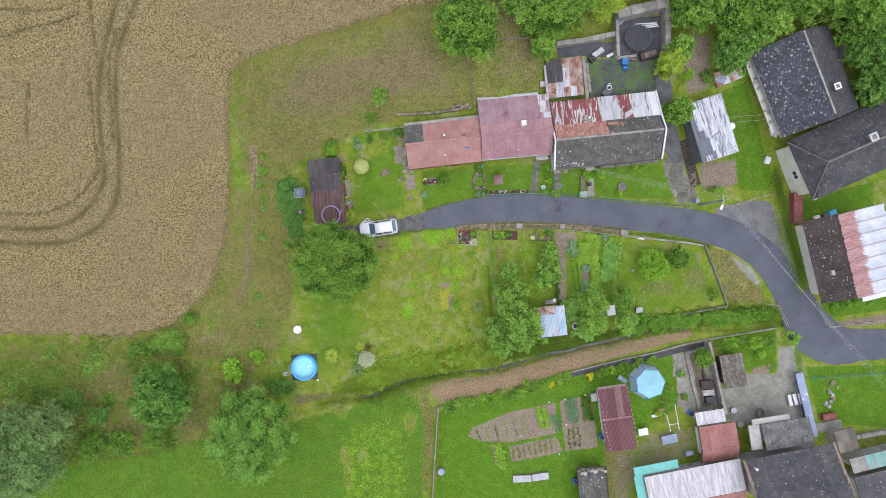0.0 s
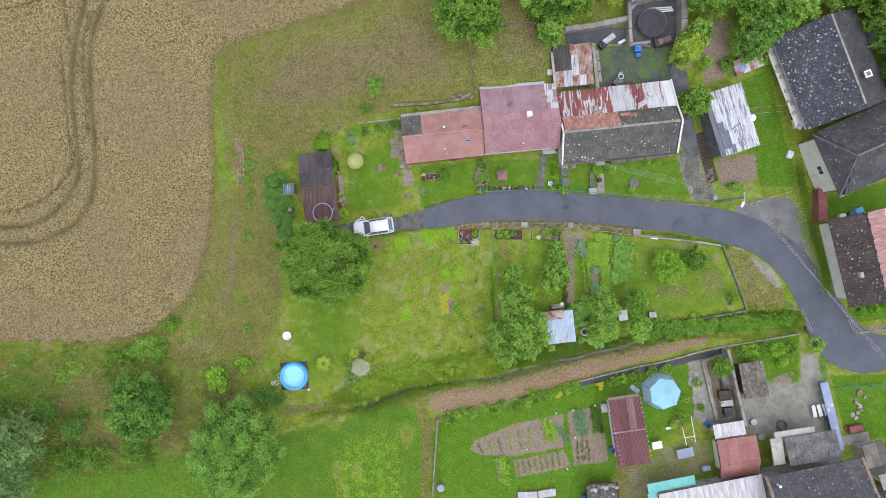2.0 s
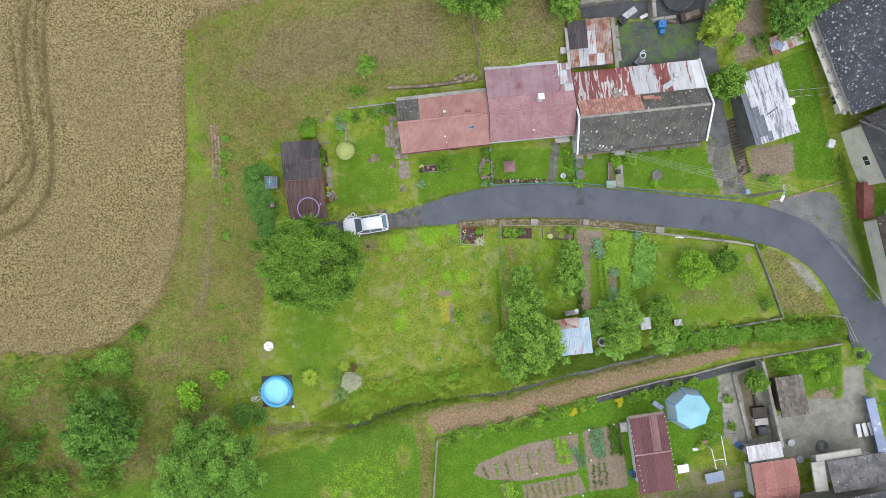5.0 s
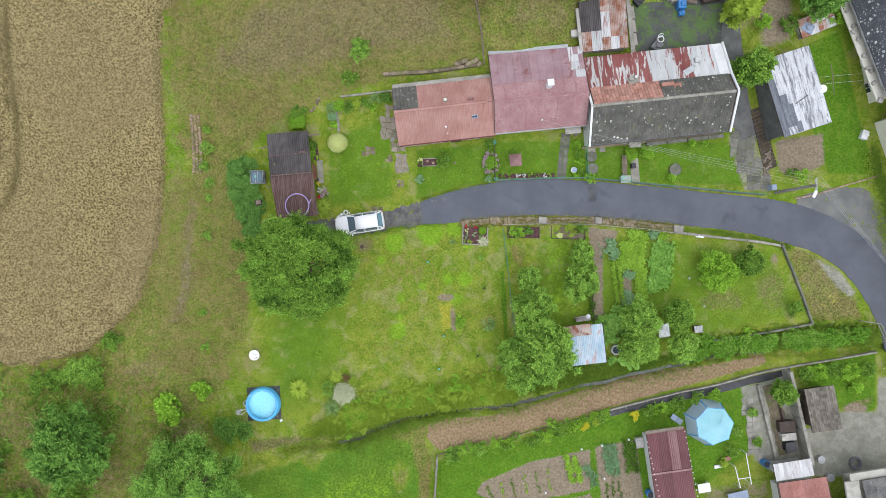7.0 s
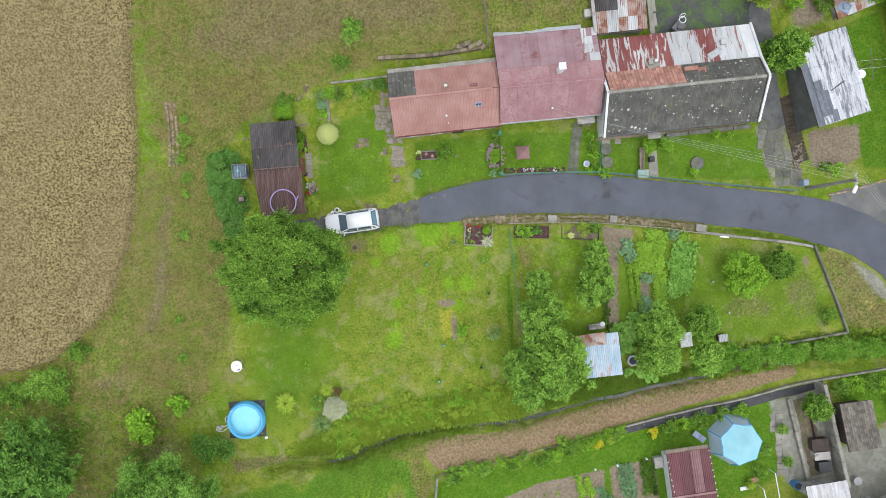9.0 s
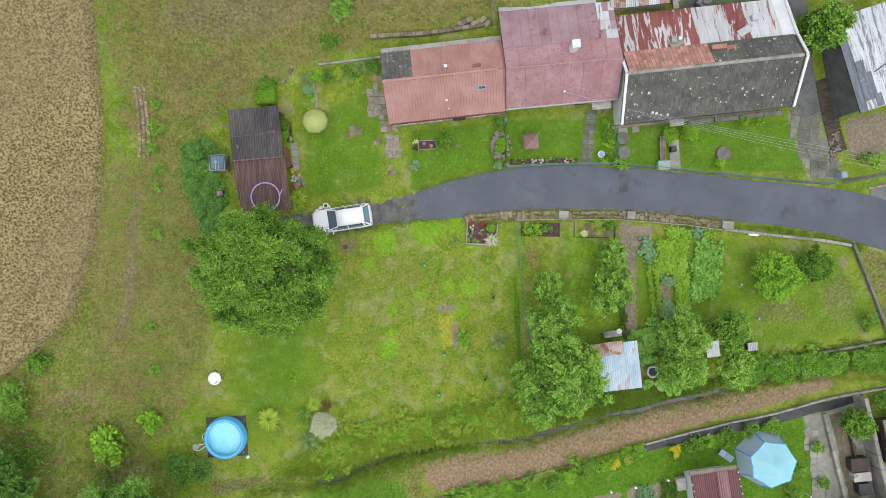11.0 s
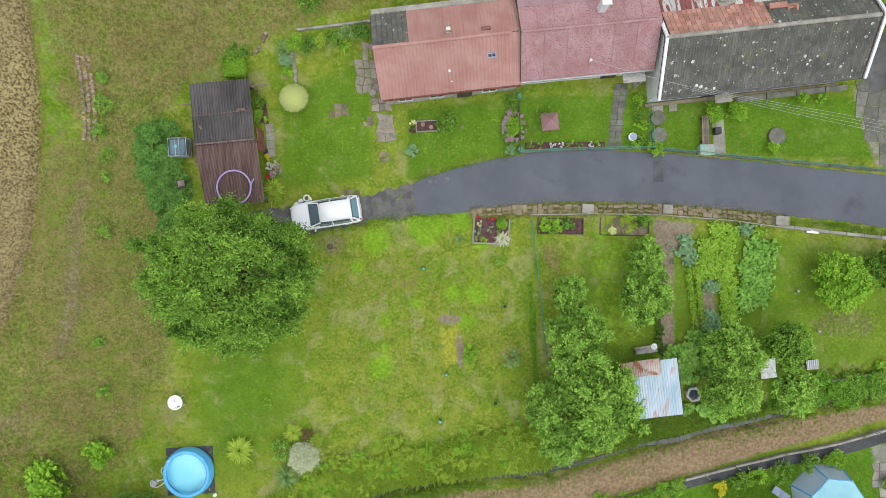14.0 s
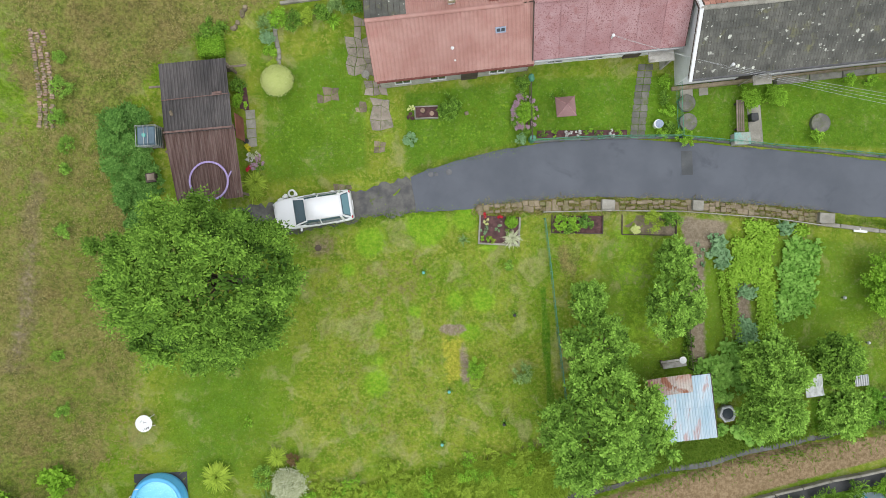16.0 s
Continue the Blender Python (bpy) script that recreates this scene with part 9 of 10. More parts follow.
shrub("lime_shrub", 27.1, -7.3, 0.5, 0.5, "leaf_lime", "lime-green low shrub beside the kerb", 220, 0.12, seed=363)
for x, y in ((21.9, -2.5), (23.2, -5.0)):
    t = thing("garden_lamp", x, y, "small white garden lamp in the lawn", "lamp", group="lower lawn lamps")
    bm = bmesh.new()
    tube(bm, (0, 0, -0.1), (0, 0, 0.3), 0.03, 6)
    part("stake", bm, M["black_plastic"], t)
    bm = bmesh.new()
    drum(bm, 0.1, 0.1, 0, 0, 0.3, 12, 0.06)
    part("head", bm, M["galv"], t)
kerb("garden_kerb", [(30.2, 0.5), (31.6, -3), (32.9, -6.6)], 0.18, 0.35, "path_grey", "mossy grey concrete garden wall", 0, 8, 1.2)
kerb("garden_kerb", [(32.9, -6.6), (28.5, -7.4), (24, -8.1)], 0.2, 0.25, "path_grey", "mossy grey concrete garden wall", 0, 9, 1.2)

# beside the tin shed
t = thing("wash_bench", 12.3, -6.05, "white bench with a basin", "bench", 8)
bm = bmesh.new()
box(bm, 1.4, 0.12, 0.05, 0, 0.15, 0.5)
box(bm, 1.3, 0.3, 0.05, 0.05, -0.1, 0.4)
part("top", bm, M["plaster"], t)
bm = bmesh.new()
drum(bm, 0.16, 0.1, 0.5, 0.12, 0.5, 14, 0.2)
part("basin", bm, M["plastic_white"], t)
for xx in (-0.55, 0.55):
    bm = bmesh.new()
    box(bm, 0.08, 0.35, 0.42, xx, 0, 0)
    part("leg", bm, M["wood"], t)
t = thing("hexagonal_tub", 15.3, -8.85, "grey hexagonal tub with dark water", "tub", 12)
bm = bmesh.new()
hoop(bm, 0.42, 0.09, 0, 0, 0.45, 6, 8)
drum(bm, 0.46, 0.45, 0, 0, 0, 6)
part("shell", bm, M["galv"], t)
bm = bmesh.new()
drum(bm, 0.34, 0.02, 0, 0, 0.46, 6)
part("water", bm, M["window"], t)
t = thing("white_tarp", 18.75, -6.85, "white sheet hung over a frame among branches", "tarpaulin", 8, gz(20, -7) + 3.0)
bm = bmesh.new()
rows_ = [[bm.verts.new((0.95 * (i / 5 - 0.5), 1.1 * (j / 5 - 0.5), 0.05 * math.sin(i * 1.9 + j) - 0.04 * abs(i - 2.5))) for i in range(6)] for j in range(6)]
for j in range(5):
    for i in range(5):
        bm.faces.new((rows_[j][i], rows_[j][i + 1], rows_[j + 1][i + 1], rows_[j + 1][i]))
bmesh.ops.solidify(bm, geom=list(bm.faces), thickness=0.02)
part("sheet", bm, M["plastic_white"], t)
for dx, dy in ((-0.4, -0.45), (0.4, 0.45), (0.4, -0.45), (-0.4, 0.45)):
    bm = bmesh.new()
    tube(bm, (dx, dy, -3.2), (dx, dy, -0.12), 0.03, 6)
    part("pole", bm, M["wood"], t)
for k, (x, y, r) in enumerate(((15.0, -6.2, 0.5), (15.2, -6.9, 0.55), (15.3, -7.7, 0.5), (14.9, -9.7, 0.45), (16.1, -9.7, 0.5), (16.9, -10.2, 0.5))):
    shrub("squash_plant", x, y, r, 0.45, "leaf_squash", "squash plant with broad round leaves", 110, 0.26, 0.95, 860 + k, group="squash by the shed", category="plant")
for k, (x, y, r) in enumerate(((45.2, -6.7, 0.6), (46.4, -6.4, 0.7), (47.7, -6.0, 0.7), (49, -5.8, 0.7))):
    shrub("farm_bush", x, y, r, 0.7, "leaf_bank", "low green bush below the farm building", 420, 0.14, seed=870 + k, group="farm bushes")
t = thing("ribbed_panel", 22.55, -7.0, "small ribbed white panel on a stand", "panel", 6)
me_ = wave_sheet("sheet", 0.75, 0.6, 6, 0.03, M["galv"])
shared("sheet", me_, t, pose(-0.38, -0.3, 0.7))
bm = bmesh.new()
box(bm, 0.6, 0.5, 0.66, 0, 0, 0)
part("stand", bm, M["dark_wood"], t)
bm = bmesh.new()
box(bm, 0.4, 0.3, 0.3, 0, 0, 0, 40, bevel=0.03)
solo("plastic_box", bm, M["slate_blue"], "small bluish box under the tree", "box", 17.9, -9.35)
bm = bmesh.new()
drum(bm, 0.13, 0.25, 0, 0, 0, 14, 0.16)
solo("bucket", bm, M["brick"], "small brown bucket on bare soil", "bucket", 16.2, -7.4)
kerb("stream_edge", [(11.6, -12.0), (13, -11.95), (14.5, -11.75), (16.3, -11.2), (18.6, -10.75), (20.4, -10.3)], 0.3, 0.1, "dark_concrete", "sunken grey stones along the stream", -0.18, 11, 0.7)
kerb("ditch_wall", [(14.8, -14.2), (20.7, -12.75), (24.3, -12.0), (28.8, -10.8), (34, -9.9), (38.6, -9.1)], 0.15, 0.35, "concrete", "long concrete wall beside the mown strip", 0, 12, 1.6)
v, f = ribbon(spline([(14.8, -14.6, 0.5), (20.7, -13.15, 0.7), (24.3, -12.45, 0.7), (31.0, -10.8, 0.55)], 8), 2, 0.03, 0.03, 0.1, 5)
tagged(new("black_strip", np_mesh("black_strip", v, f, M["black_plastic"])), "black membrane strip along the wall foot", "membrane", kind="structure")
for k, (x, y) in enumerate(along([(15.2, -14.1), (20.7, -12.6), (28.8, -10.6)], 6, 0.02, 13)):
    bm = bmesh.new()
    tube(bm, (0, 0, 0), (0, 0, 1.1), 0.03, 6)
    solo("fence_post", bm, M["concrete"], "thin pale post on the wall", "post", x, y, group="wall posts")

# ---- lower garden ----
fence("garden_fence", [(-0.55, -18.1), (-0.9, -23.4), (-1.2, -28.7), (-1.5, -36)], "pale board fence on posts", 1.1, 2.0, rails=(0.3, 1.05), post_mat="concrete", rail_mat="concrete", r=0.05, mesh=False)
bm = bmesh.new()
ox, oy = -0.55, -18.1
kerb("garden_fence_foot", [(-0.55, -18.2), (-0.9, -23.4), (-1.2, -28.7), (-1.5, -36)], 0.16, 0.8, "concrete", "pale concrete panel fence", 0, 14, 1.6)
bm.free()
kerb("garden_edge", [(-0.4, -18.1), (4.3, -17.0), (10.8, -15.3), (14.6, -14.4)], 0.12, 0.12, "stone", "low stone edge of the lower garden", 0, 15, 0.6)
bm = bmesh.new()
drum(bm, 0.35, 0.7, 0, 0, 0, 18, 0.38)
solo("barrel", bm, M["slate_blue"], "pale blue rain barrel in the corner", "barrel", -0.2, -25.5)
for k, (x, y, r, m) in enumerate(((7.8, -16.9, 0.6, "leaf_walnut"), (9.2, -16.4, 0.6, "leaf_lime"), (10.3, -16.0, 0.6, "leaf_walnut"), (11.4, -15.7, 0.55, "leaf_lime"), (12.4, -15.5, 0.5, "petal_yellow"), (13.4, -15.2, 0.4, "leaf_yellow"), (5.5, -17.3, 0.5, "leaf_walnut"), (16.9, -14.7, 0.5, "petal_yellow"),
                                  (18.2, -14.3, 0.6, "leaf_walnut"), (19.3, -14.0, 0.7, "leaf_lime"), (20.8, -13.6, 0.8, "leaf_walnut"), (22.4, -13.1, 0.7, "leaf_walnut"), (24.2, -12.9, 0.7, "leaf_lime"), (3.2, -17.6, 0.5, "leaf_fruit"), (25.6, -17.8, 0.7, "leaf_walnut"), (26.0, -16.2, 0.6, "leaf_fruit"), (24.8, -18.9, 0.4, "leaf_yellow"), (27.8, -17.0, 0.5, "leaf_walnut"), (27.4, -14.4, 0.5, "leaf_fruit"))):
    shrub("garden_perennial", x, y, r, 0.8, m, "tall flowering perennial in the lower garden", 320, 0.15, 0.4, 400 + k, group="lower garden perennials", category="plant")
for k, (x, y) in enumerate(along([(0.3, -18.3), (4, -17.4), (8, -16.5), (12, -15.4), (14.6, -14.8)], 48, 0.22, 431)):
    shrub("border_perennial", x, y, 0.55, 0.55, ("leaf_walnut", "leaf_fruit", "leaf_lime")[k % 3], "leafy perennial along the lower garden edge", 190, 0.12, 0.45, 900 + k, group="edge perennials", category="plant")
tree("small_tree", 29.6, -12.4, 0.95, 2.8, "leaf_walnut", "small leafy tree behind the wall", 80, 50, 0.2, 0.5, 0.5, 0.4, 430)
for k in range(3):
    crop_row("leek", (14.3 + k * 0.42, -17.3), (14.7 + k * 0.42, -19.9), 9, 0.24, 0.35, "leaf_cabbage", "blue-green leek plant in a row", 0.2, 0.5, 440 + k, 20, "leek rows")
for k in range(3):
    crop_row("leek", (16.1 + k * 0.36, -17.0), (16.5 + k * 0.36, -19.7), 9, 0.22, 0.35, "leaf_walnut", "dark green plant in a row", 0.2, 0.5, 445 + k, 20, "dark green rows")
for k in range(2):
    crop_row("salad_plant", (10.9 + k * 0.65, -18.3), (11.5 + k * 0.65, -20.6), 10, 0.26, 0.3, "leaf_salad", "bright green salad plant in a row", 0.16, 0.7, 450 + k, 34, "salad rows")
crop_row("salad_plant", (6.2, -22.3), (6.9, -25.2), 12, 0.4, 0.4, "leaf_salad", "bright green salad plant in a row", 0.2, 0.7, 455, 40, "salad rows", 0.15)
crop_row("grey_herb", (12.6, -18.8), (13.4, -20.6), 8, 0.34, 0.3, "leaf_cabbage", "pale grey-green herb clump", 0.14, 0.4, 456, 30, "herbs", 0.22)
for k in range(8):
    crop_row("onion", (8.0 + k * 0.62, -22.9 + 0.13 * k), (8.3 + k * 0.62, -24.3 + 0.13 * k), 7, 0.12, 0.2, "leaf_yellow", "thin yellowing onion plant in a row", 0.12, 0.2, 460 + k, 9, "onion rows", 0.05)
for k in range(3):
    crop_row("onion", (14.4 + k * 0.6, -20.6), (14.7 + k * 0.6, -23.0), 8, 0.16, 0.2, "leaf_walnut", "sparse seedling plant in a row", 0.12, 0.4, 470 + k, 10, "seedling rows", 0.07)
for k in range(6):
    crop_row("seedling", (3.9 + k * 1.05, -20.9 + 0.32 * k), (4.3 + k * 1.05, -22.0 + 0.1 * k), 6, 0.13, 0.15, ("leaf_fruit", "leaf_salad")[k % 2], "sparse seedling in bare garden soil", 0.12, 0.5, 480 + k, 9, "bed seedlings", 0.06)
for k, (x, y) in enumerate(((12.2, -17.6), (14.0, -17.3), (14.2, -20.2), (16.4, -16.8), (13.4, -23.6), (9.0, -21.4))):
    bm = bmesh.new()
    tube(bm, (0, 0, -0.1), (0, 0, 0.5), 0.025, 6)
    drum(bm, 0.1, 0.16, 0, 0, 0.42, 10, 0.07)
    solo("marker_bottle", bm, M["plastic_white"], "white bottle on a stick marking a bed", "marker", x, y, group="bed markers")
for x, y, sx, rz in ((9.1, -26.4, 2.1, 2), (11.2, -26.2, 1.9, 8)):
    t = thing("cold_frame", x, y, "low cold frame with a pale ribbed cover", "cold frame", rz)
    bm = bmesh.new()
    box(bm, sx, 0.85, 0.3, 0, 0, 0, bevel=0.02)
    part("box", bm, M["wood"], t)
    shared("cover", wave_sheet("cover", sx, 0.8, 12, 0.02, M["galv"]), t, pose(-sx / 2, -0.4, 0.33, 6))
for x, y in ((18.25, -21.6), (15.2, -26.7), (28.5, -18.9)):
    t = thing("rain_barrel", x, y, "blue plastic rain barrel", "barrel", group="blue barrels")
    bm = bmesh.new()
    drum(bm, 0.3, 0.8, 0, 0, 0, 18, 0.33)
    part("body", bm, M["blue_plastic"], t)
    bm = bmesh.new()
    drum(bm, 0.27, 0.02, 0, 0, 0.8, 18)
    part("water", bm, M["black_plastic"], t)

# translucent garden pavilion
t = thing("garden_pavilion", 23.5, -15.25, "pale blue pavilion tent with translucent sides", "pavilion", 8)
n_side = 7
lo_r, hi_r, hi_z = 2.12, 1.62, 1.75
pt = lambda r, k, z: Vector((r * math.cos(k * 6.2832 / n_side), r * math.sin(k * 6.2832 / n_side), z))
for k in range(n_side):
    bm = bmesh.new()
    bm.faces.new([bm.verts.new(p) for p in (pt(lo_r, k, 0.05), pt(lo_r, k + 1, 0.05), pt(hi_r, k + 1, hi_z), pt(hi_r, k, hi_z))])
    bmesh.ops.solidify(bm, geom=list(bm.faces), thickness=0.012)
    part("side_panel", bm, M["slate_blue"], t, "translucent bluish side sheet")
    bpy.data.objects[t.name].children[-1].data.materials[0] = M["poly_glass"]
    bm = bmesh.new()
    tube(bm, pt(lo_r * 1.01, k, 0), pt(hi_r * 1.01, k, hi_z), 0.05, 6)
    part("rib", bm, M["pool_blue"], t)
bm = bmesh.new()
mid_v = bm.verts.new((0, 0, hi_z + 0.28))
ring_ = []
for k in range(n_side):
    ring_.append(bm.verts.new(pt(hi_r * 1.06, k, hi_z)))
    ring_.append(bm.verts.new(pt(hi_r * 0.9, k + 0.5, hi_z + 0.03)))
for k in range(len(ring_)):
    bm.faces.new((ring_[k], ring_[(k + 1) % len(ring_)], mid_v))
bmesh.ops.solidify(bm, geom=list(bm.faces), thickness=0.015)
part("canopy", bm, M["canopy"], t, "pale cyan canopy")
bm = bmesh.new()
pipe(bm, [tuple(pt(hi_r * 1.02, k, hi_z - 0.02)) for k in range(n_side + 1)], 0.04)
part("top_rail", bm, M["pool_blue"], t)
t = thing("deck_chair", 20.65, -15.0, "slate-blue folded garden chair", "chair", -35)
for k, (dx, a) in enumerate(((-0.25, 15), (0.3, -35))):
    bm = bmesh.new()
    box(bm, 0.6, 0.5, 0.05, dx, 0, 0.4, ry=a, bevel=0.02)
    part(("seat", "backrest")[k], bm, M["slate_blue"], t)
for dx in (-0.4, 0.3):
    for dy in (-0.22, 0.22):
        bm = bmesh.new()
        tube(bm, (dx, dy, 0), (dx, dy, 0.42), 0.02, 6)
        part("leg", bm, M["galv"], t)
t = thing("garden_table", 23.0, -21.0, "white plastic garden table beside the shed", "table", 10)
bm = bmesh.new()
box(bm, 1.1, 0.8, 0.05, 0, 0, 0.7, bevel=0.02)
part("tabletop", bm, M["plastic_white"], t)
for dx in (-0.45, 0.45):
    for dy in (-0.3, 0.3):
        bm = bmesh.new()
        tube(bm, (dx, dy, 0), (dx, dy, 0.7), 0.03, 6)
        part("leg", bm, M["plastic_white"], t)
t = thing("swing_frame", 26.2, -20.2, "pale pipe frame with a grey panel", "frame", 8)
for pts_ in ([(-0.5, 1.3, 0), (-0.5, 1.3, 1.2), (-0.3, -0.6, 1.2), (-0.3, -0.6, 0)], [(0.6, 2.4, 0), (0.6, 2.4, 1.2), (0.7, -0.4, 1.2), (0.7, -0.4, 0)], [(-0.4, 0.2, 1.2), (0.7, 0.2, 1.2)]):
    bm = bmesh.new()
    pipe(bm, pts_, 0.04)
    part("pipe", bm, M["plastic_white"], t)
bm = bmesh.new()
box(bm, 1.8, 1.0, 0.05, -0.4, -1.6, 0.7, 5, bevel=0.02)
part("panel", bm, M["slate_blue"], t)
bm = bmesh.new()
box(bm, 0.75, 0.3, 0.1, 0, 0, 0.05, 12, bevel=0.02)
solo("board", bm, M["plastic_white"], "white board lying on the grass", "board", 24.5, -19.3)
bm = bmesh.new()
box(bm, 0.6, 0.4, 0.2, 0, 0, 0, 20, bevel=0.05)
solo("toy_box", bm, M["orange_tile"], "small orange tray on the grass", "tray", 25.3, -18.6)
bm = bmesh.new()
box(bm, 0.7, 0.9, 0.5, 0, 0, 0, 8, bevel=0.03)
solo("crate", bm, M["plaster"], "pale crate stack beside the shed", "crate", 17.4, -17.1)
ribs = []
for k in range(14):
    for side in (0, 1):
        x, y = (17.4 + 0.1 * k, -16.4 - 0.46 * k) if side == 0 else (20.6 + 0.098 * k, -15.5 - 0.5 * k)
        bm = bmesh.new()
        drum(bm, 0.045, 0.05, 0, 0, 0, 8)
        solo("light_bulb", bm, M["plastic_white"], "small white bulb on the shed eave", "light", x, y, 0, 2.23, "eave lights")

# narrow plots between the pavilion and the yard
flagstones("plot_path", [(26.6, -13.4), (27.5, -13.3), (28.5, -18.6), (27.6, -18.8)], 0.5, "concrete", "path of pale concrete slabs", 16, 0.04)
kerb("plot_wall", [(28.0, -12.0), (29.6, -18.6)], 0.25, 0.35, "concrete", "low concrete wall between plots", 0, 17, 1.2)
kerb("plot_wall", [(30.3, -10.6), (31.2, -14.4), (32.2, -18.8)], 0.3, 1.5, "concrete", "tall old concrete fence wall", 0, 18, 1.0)
kerb("plot_wall", [(29.7, -12.6), (30.5, -16.6)], 0.12, 0.4, "dark_wood", "dark board edging of a plot", 0, 19, 1.2)
v, f = ribbon(spline([(29.1, -12.0, 1.2), (29.9, -15, 1.3), (30.7, -18.2, 1.4)], 8), 3, 0.02, 0.05, 0.1, 7)
tagged(new("plot_soil", np_mesh("plot_soil", v, f, M["stone"])), "bare grey-brown ground between plots", "ground", kind="structure")
for k, (x, y, sx, sy, m) in enumerate(((30.35, -15.6, 1.3, 0.9, "dark_wood"), (30.5, -16.5, 1.2, 0.6, "plaster"), (30.7, -17.4, 0.9, 0.8, "black_plastic"))):
    bm = bmesh.new()
    box(bm, sx, sy, 0.7, 0, 0, 0, 6, bevel=0.03)
    box(bm, sx * 1.06, sy * 1.06, 0.05, 0, 0, 0.7, 6)
    solo("storage_box", bm, M[m], "old storage box between the plots", "box", x, y, group="plot boxes")

# loose stones along the eave of the stone shed, concrete beside the yard
for k in range(9):
    rng_c = random.Random(560 + k)
    bm = bmesh.new()
    box(bm, rng_c.uniform(0.25, 0.5), rng_c.uniform(0.25, 0.45), rng_c.uniform(0.15, 0.3), 0, 0, 0, rng_c.uniform(0, 90), bevel=0.05)
    solo("eave_stone", bm, M[("stone", "concrete", "plaster")[k % 3]], "loose stone lying along the shed eave", "stone", 15.25 + 0.37 * k, -25.1 + 0.03 * k + rng_c.uniform(-0.2, 0.2), 0, 1.84, group="eave stones")
slab("yard_slab", 44.6, -20.5, 3.2, 1.1, 10, "concrete", "pale concrete slab beside the handcart", "slab", 0.05, kind="structure")
kerb("yard_wall", [(46.9, -21.8), (49, -21.4), (54, -20.6)], 0.5, 0.7, "concrete", "pale concrete wall with gaps below the lawn", 0, 29, 1.1)

# yard things
t = thing("garden_chairs", 40.6, -17.3, "white metal chairs folded together", "chairs", 12)
for k in range(3):
    bm = bmesh.new()
    box(bm, 0.45, 1.3, 0.06, -0.6 + k * 0.55, 0, 0.4 + 0.1 * k, 4 * k, ry=8, bevel=0.02)
    part("seat", bm, M["plastic_white"], t)
bm = bmesh.new()
hoop(bm, 0.45, 0.14, 0, 0, 0.12, 28, 8)
solo("tyre", bm, M["lead"], "old tyre lying in the yard", "tyre", 36.7, -19.0)
bm = bmesh.new()
box(bm, 0.85, 7.5, 0.08, 0, 0, 1.15, ry=-6, bevel=0.02)
box(bm, 0.25, 7.4, 1.3, 0.2, 0, -0.2)
solo("blue_wall", bm, M["blue_sheet"], "long slate-blue boarded lean-to along the yard", "wall", 41.5, -17.8, 13.4)
fence("green_fence", [(40.6, -10.4), (41.2, -13.9)], "green wire fence beside the yard", 1.2, 1.2)
fence("green_fence", [(42.2, -14.9), (51.3, -14.3), (56, -14)], "green wire fence beside the yard", 1.2, 2.0)
for k in range(14):
    rng_c = random.Random(500 + k)
    bm = bmesh.new()
    box(bm, rng_c.uniform(0.2, 0.55), rng_c.uniform(0.2, 0.5), rng_c.uniform(0.15, 0.35), 0, 0, -0.05, rng_c.uniform(0, 90), rng_c.uniform(-12, 12), bevel=0.04)
    x, y = (45.4 - 0.09 * k, -15.4 - 0.28 * k) if k < 11 else (34.2 + 0.3 * (k - 11), -20.4)
    solo("rubble_stone", bm, M[rng_c.choice(("concrete", "stone", "plaster"))], "loose rubble heaped beside the wall", "rubble", x + rng_c.uniform(-0.5, 0.5), y, group="rubble heap")
bm = bmesh.new()
box(bm, 1.6, 0.8, 0.5, 0, 0, 0.15, 10, bevel=0.12)
drum(bm, 0.2, 0.1, -0.9, 0, 0.1, 12)
solo("red_barrow", bm, M["rust"], "red handcart beside rubble", "handcart", 44.5, -19.3)
for x, y in ((33.6, -21.6), (34.3, -20.2), (33.5, -18.6)):
    bm = bmesh.new()
    drum(bm, 0.3, 0.5, 0, 0, 0, 16, 0.34)
    solo("tub", bm, M["galv"], "grey metal tub in the yard", "tub", x, y, group="yard tubs")
for k, (x, y, r, m) in enumerate(((33.2, -10.8, 0.9, "leaf_lime"), (34.6, -10.6, 0.8, "leaf_walnut"), (36.2, -10.7, 0.9, "leaf_lime"), (37.6, -10.6, 0.7, "leaf_walnut"), (40.1, -10.2, 1.0, "leaf_lime"), (32.0, -11.0, 0.7, "leaf_walnut"), (36.5, -12.2, 0.6, "leaf_lime"))):
    shrub("yard_bush", x, y, r, 1.1, m, "leafy garden bush behind the wall", 420, 0.16, seed=520 + k, group="yard bushes")

# ---- bridge rails, lamp pole, wires ----
fence("bridge_rail", [(37.1, -6.3), (38.5, -6.5), (39.6, -8.9)], "pale pipe railing at the bridge", 1.0, 1.4, rails=(0.5, 1.0), post_mat="concrete", rail_mat="concrete", r=0.05, mesh=False)
fence("bridge_rail", [(42.9, -5.9), (44.3, -9.0), (51.3, -8.2), (58, -8)], "pale pipe railing at the bridge", 1.0, 1.6, rails=(0.5, 1.0), post_mat="concrete", rail_mat="concrete", r=0.05, mesh=False)
t = thing("lamp_pole", 29.75, 5.15, "concrete lamp pole with a white lamp head", "street lamp", 0)
bm = bmesh.new()
tube(bm, (0, 0, -0.5), (0.0, 0.0, 6.6), 0.17, 12, 0.11)
part("pole", bm, M["concrete"], t)
bm = bmesh.new()
pipe(bm, [(0, 0, 6.4), (-0.1, -0.2, 6.8), (-0.25, -0.55, 6.9)], 0.04)
part("arm", bm, M["galv"], t)
bm = bmesh.new()
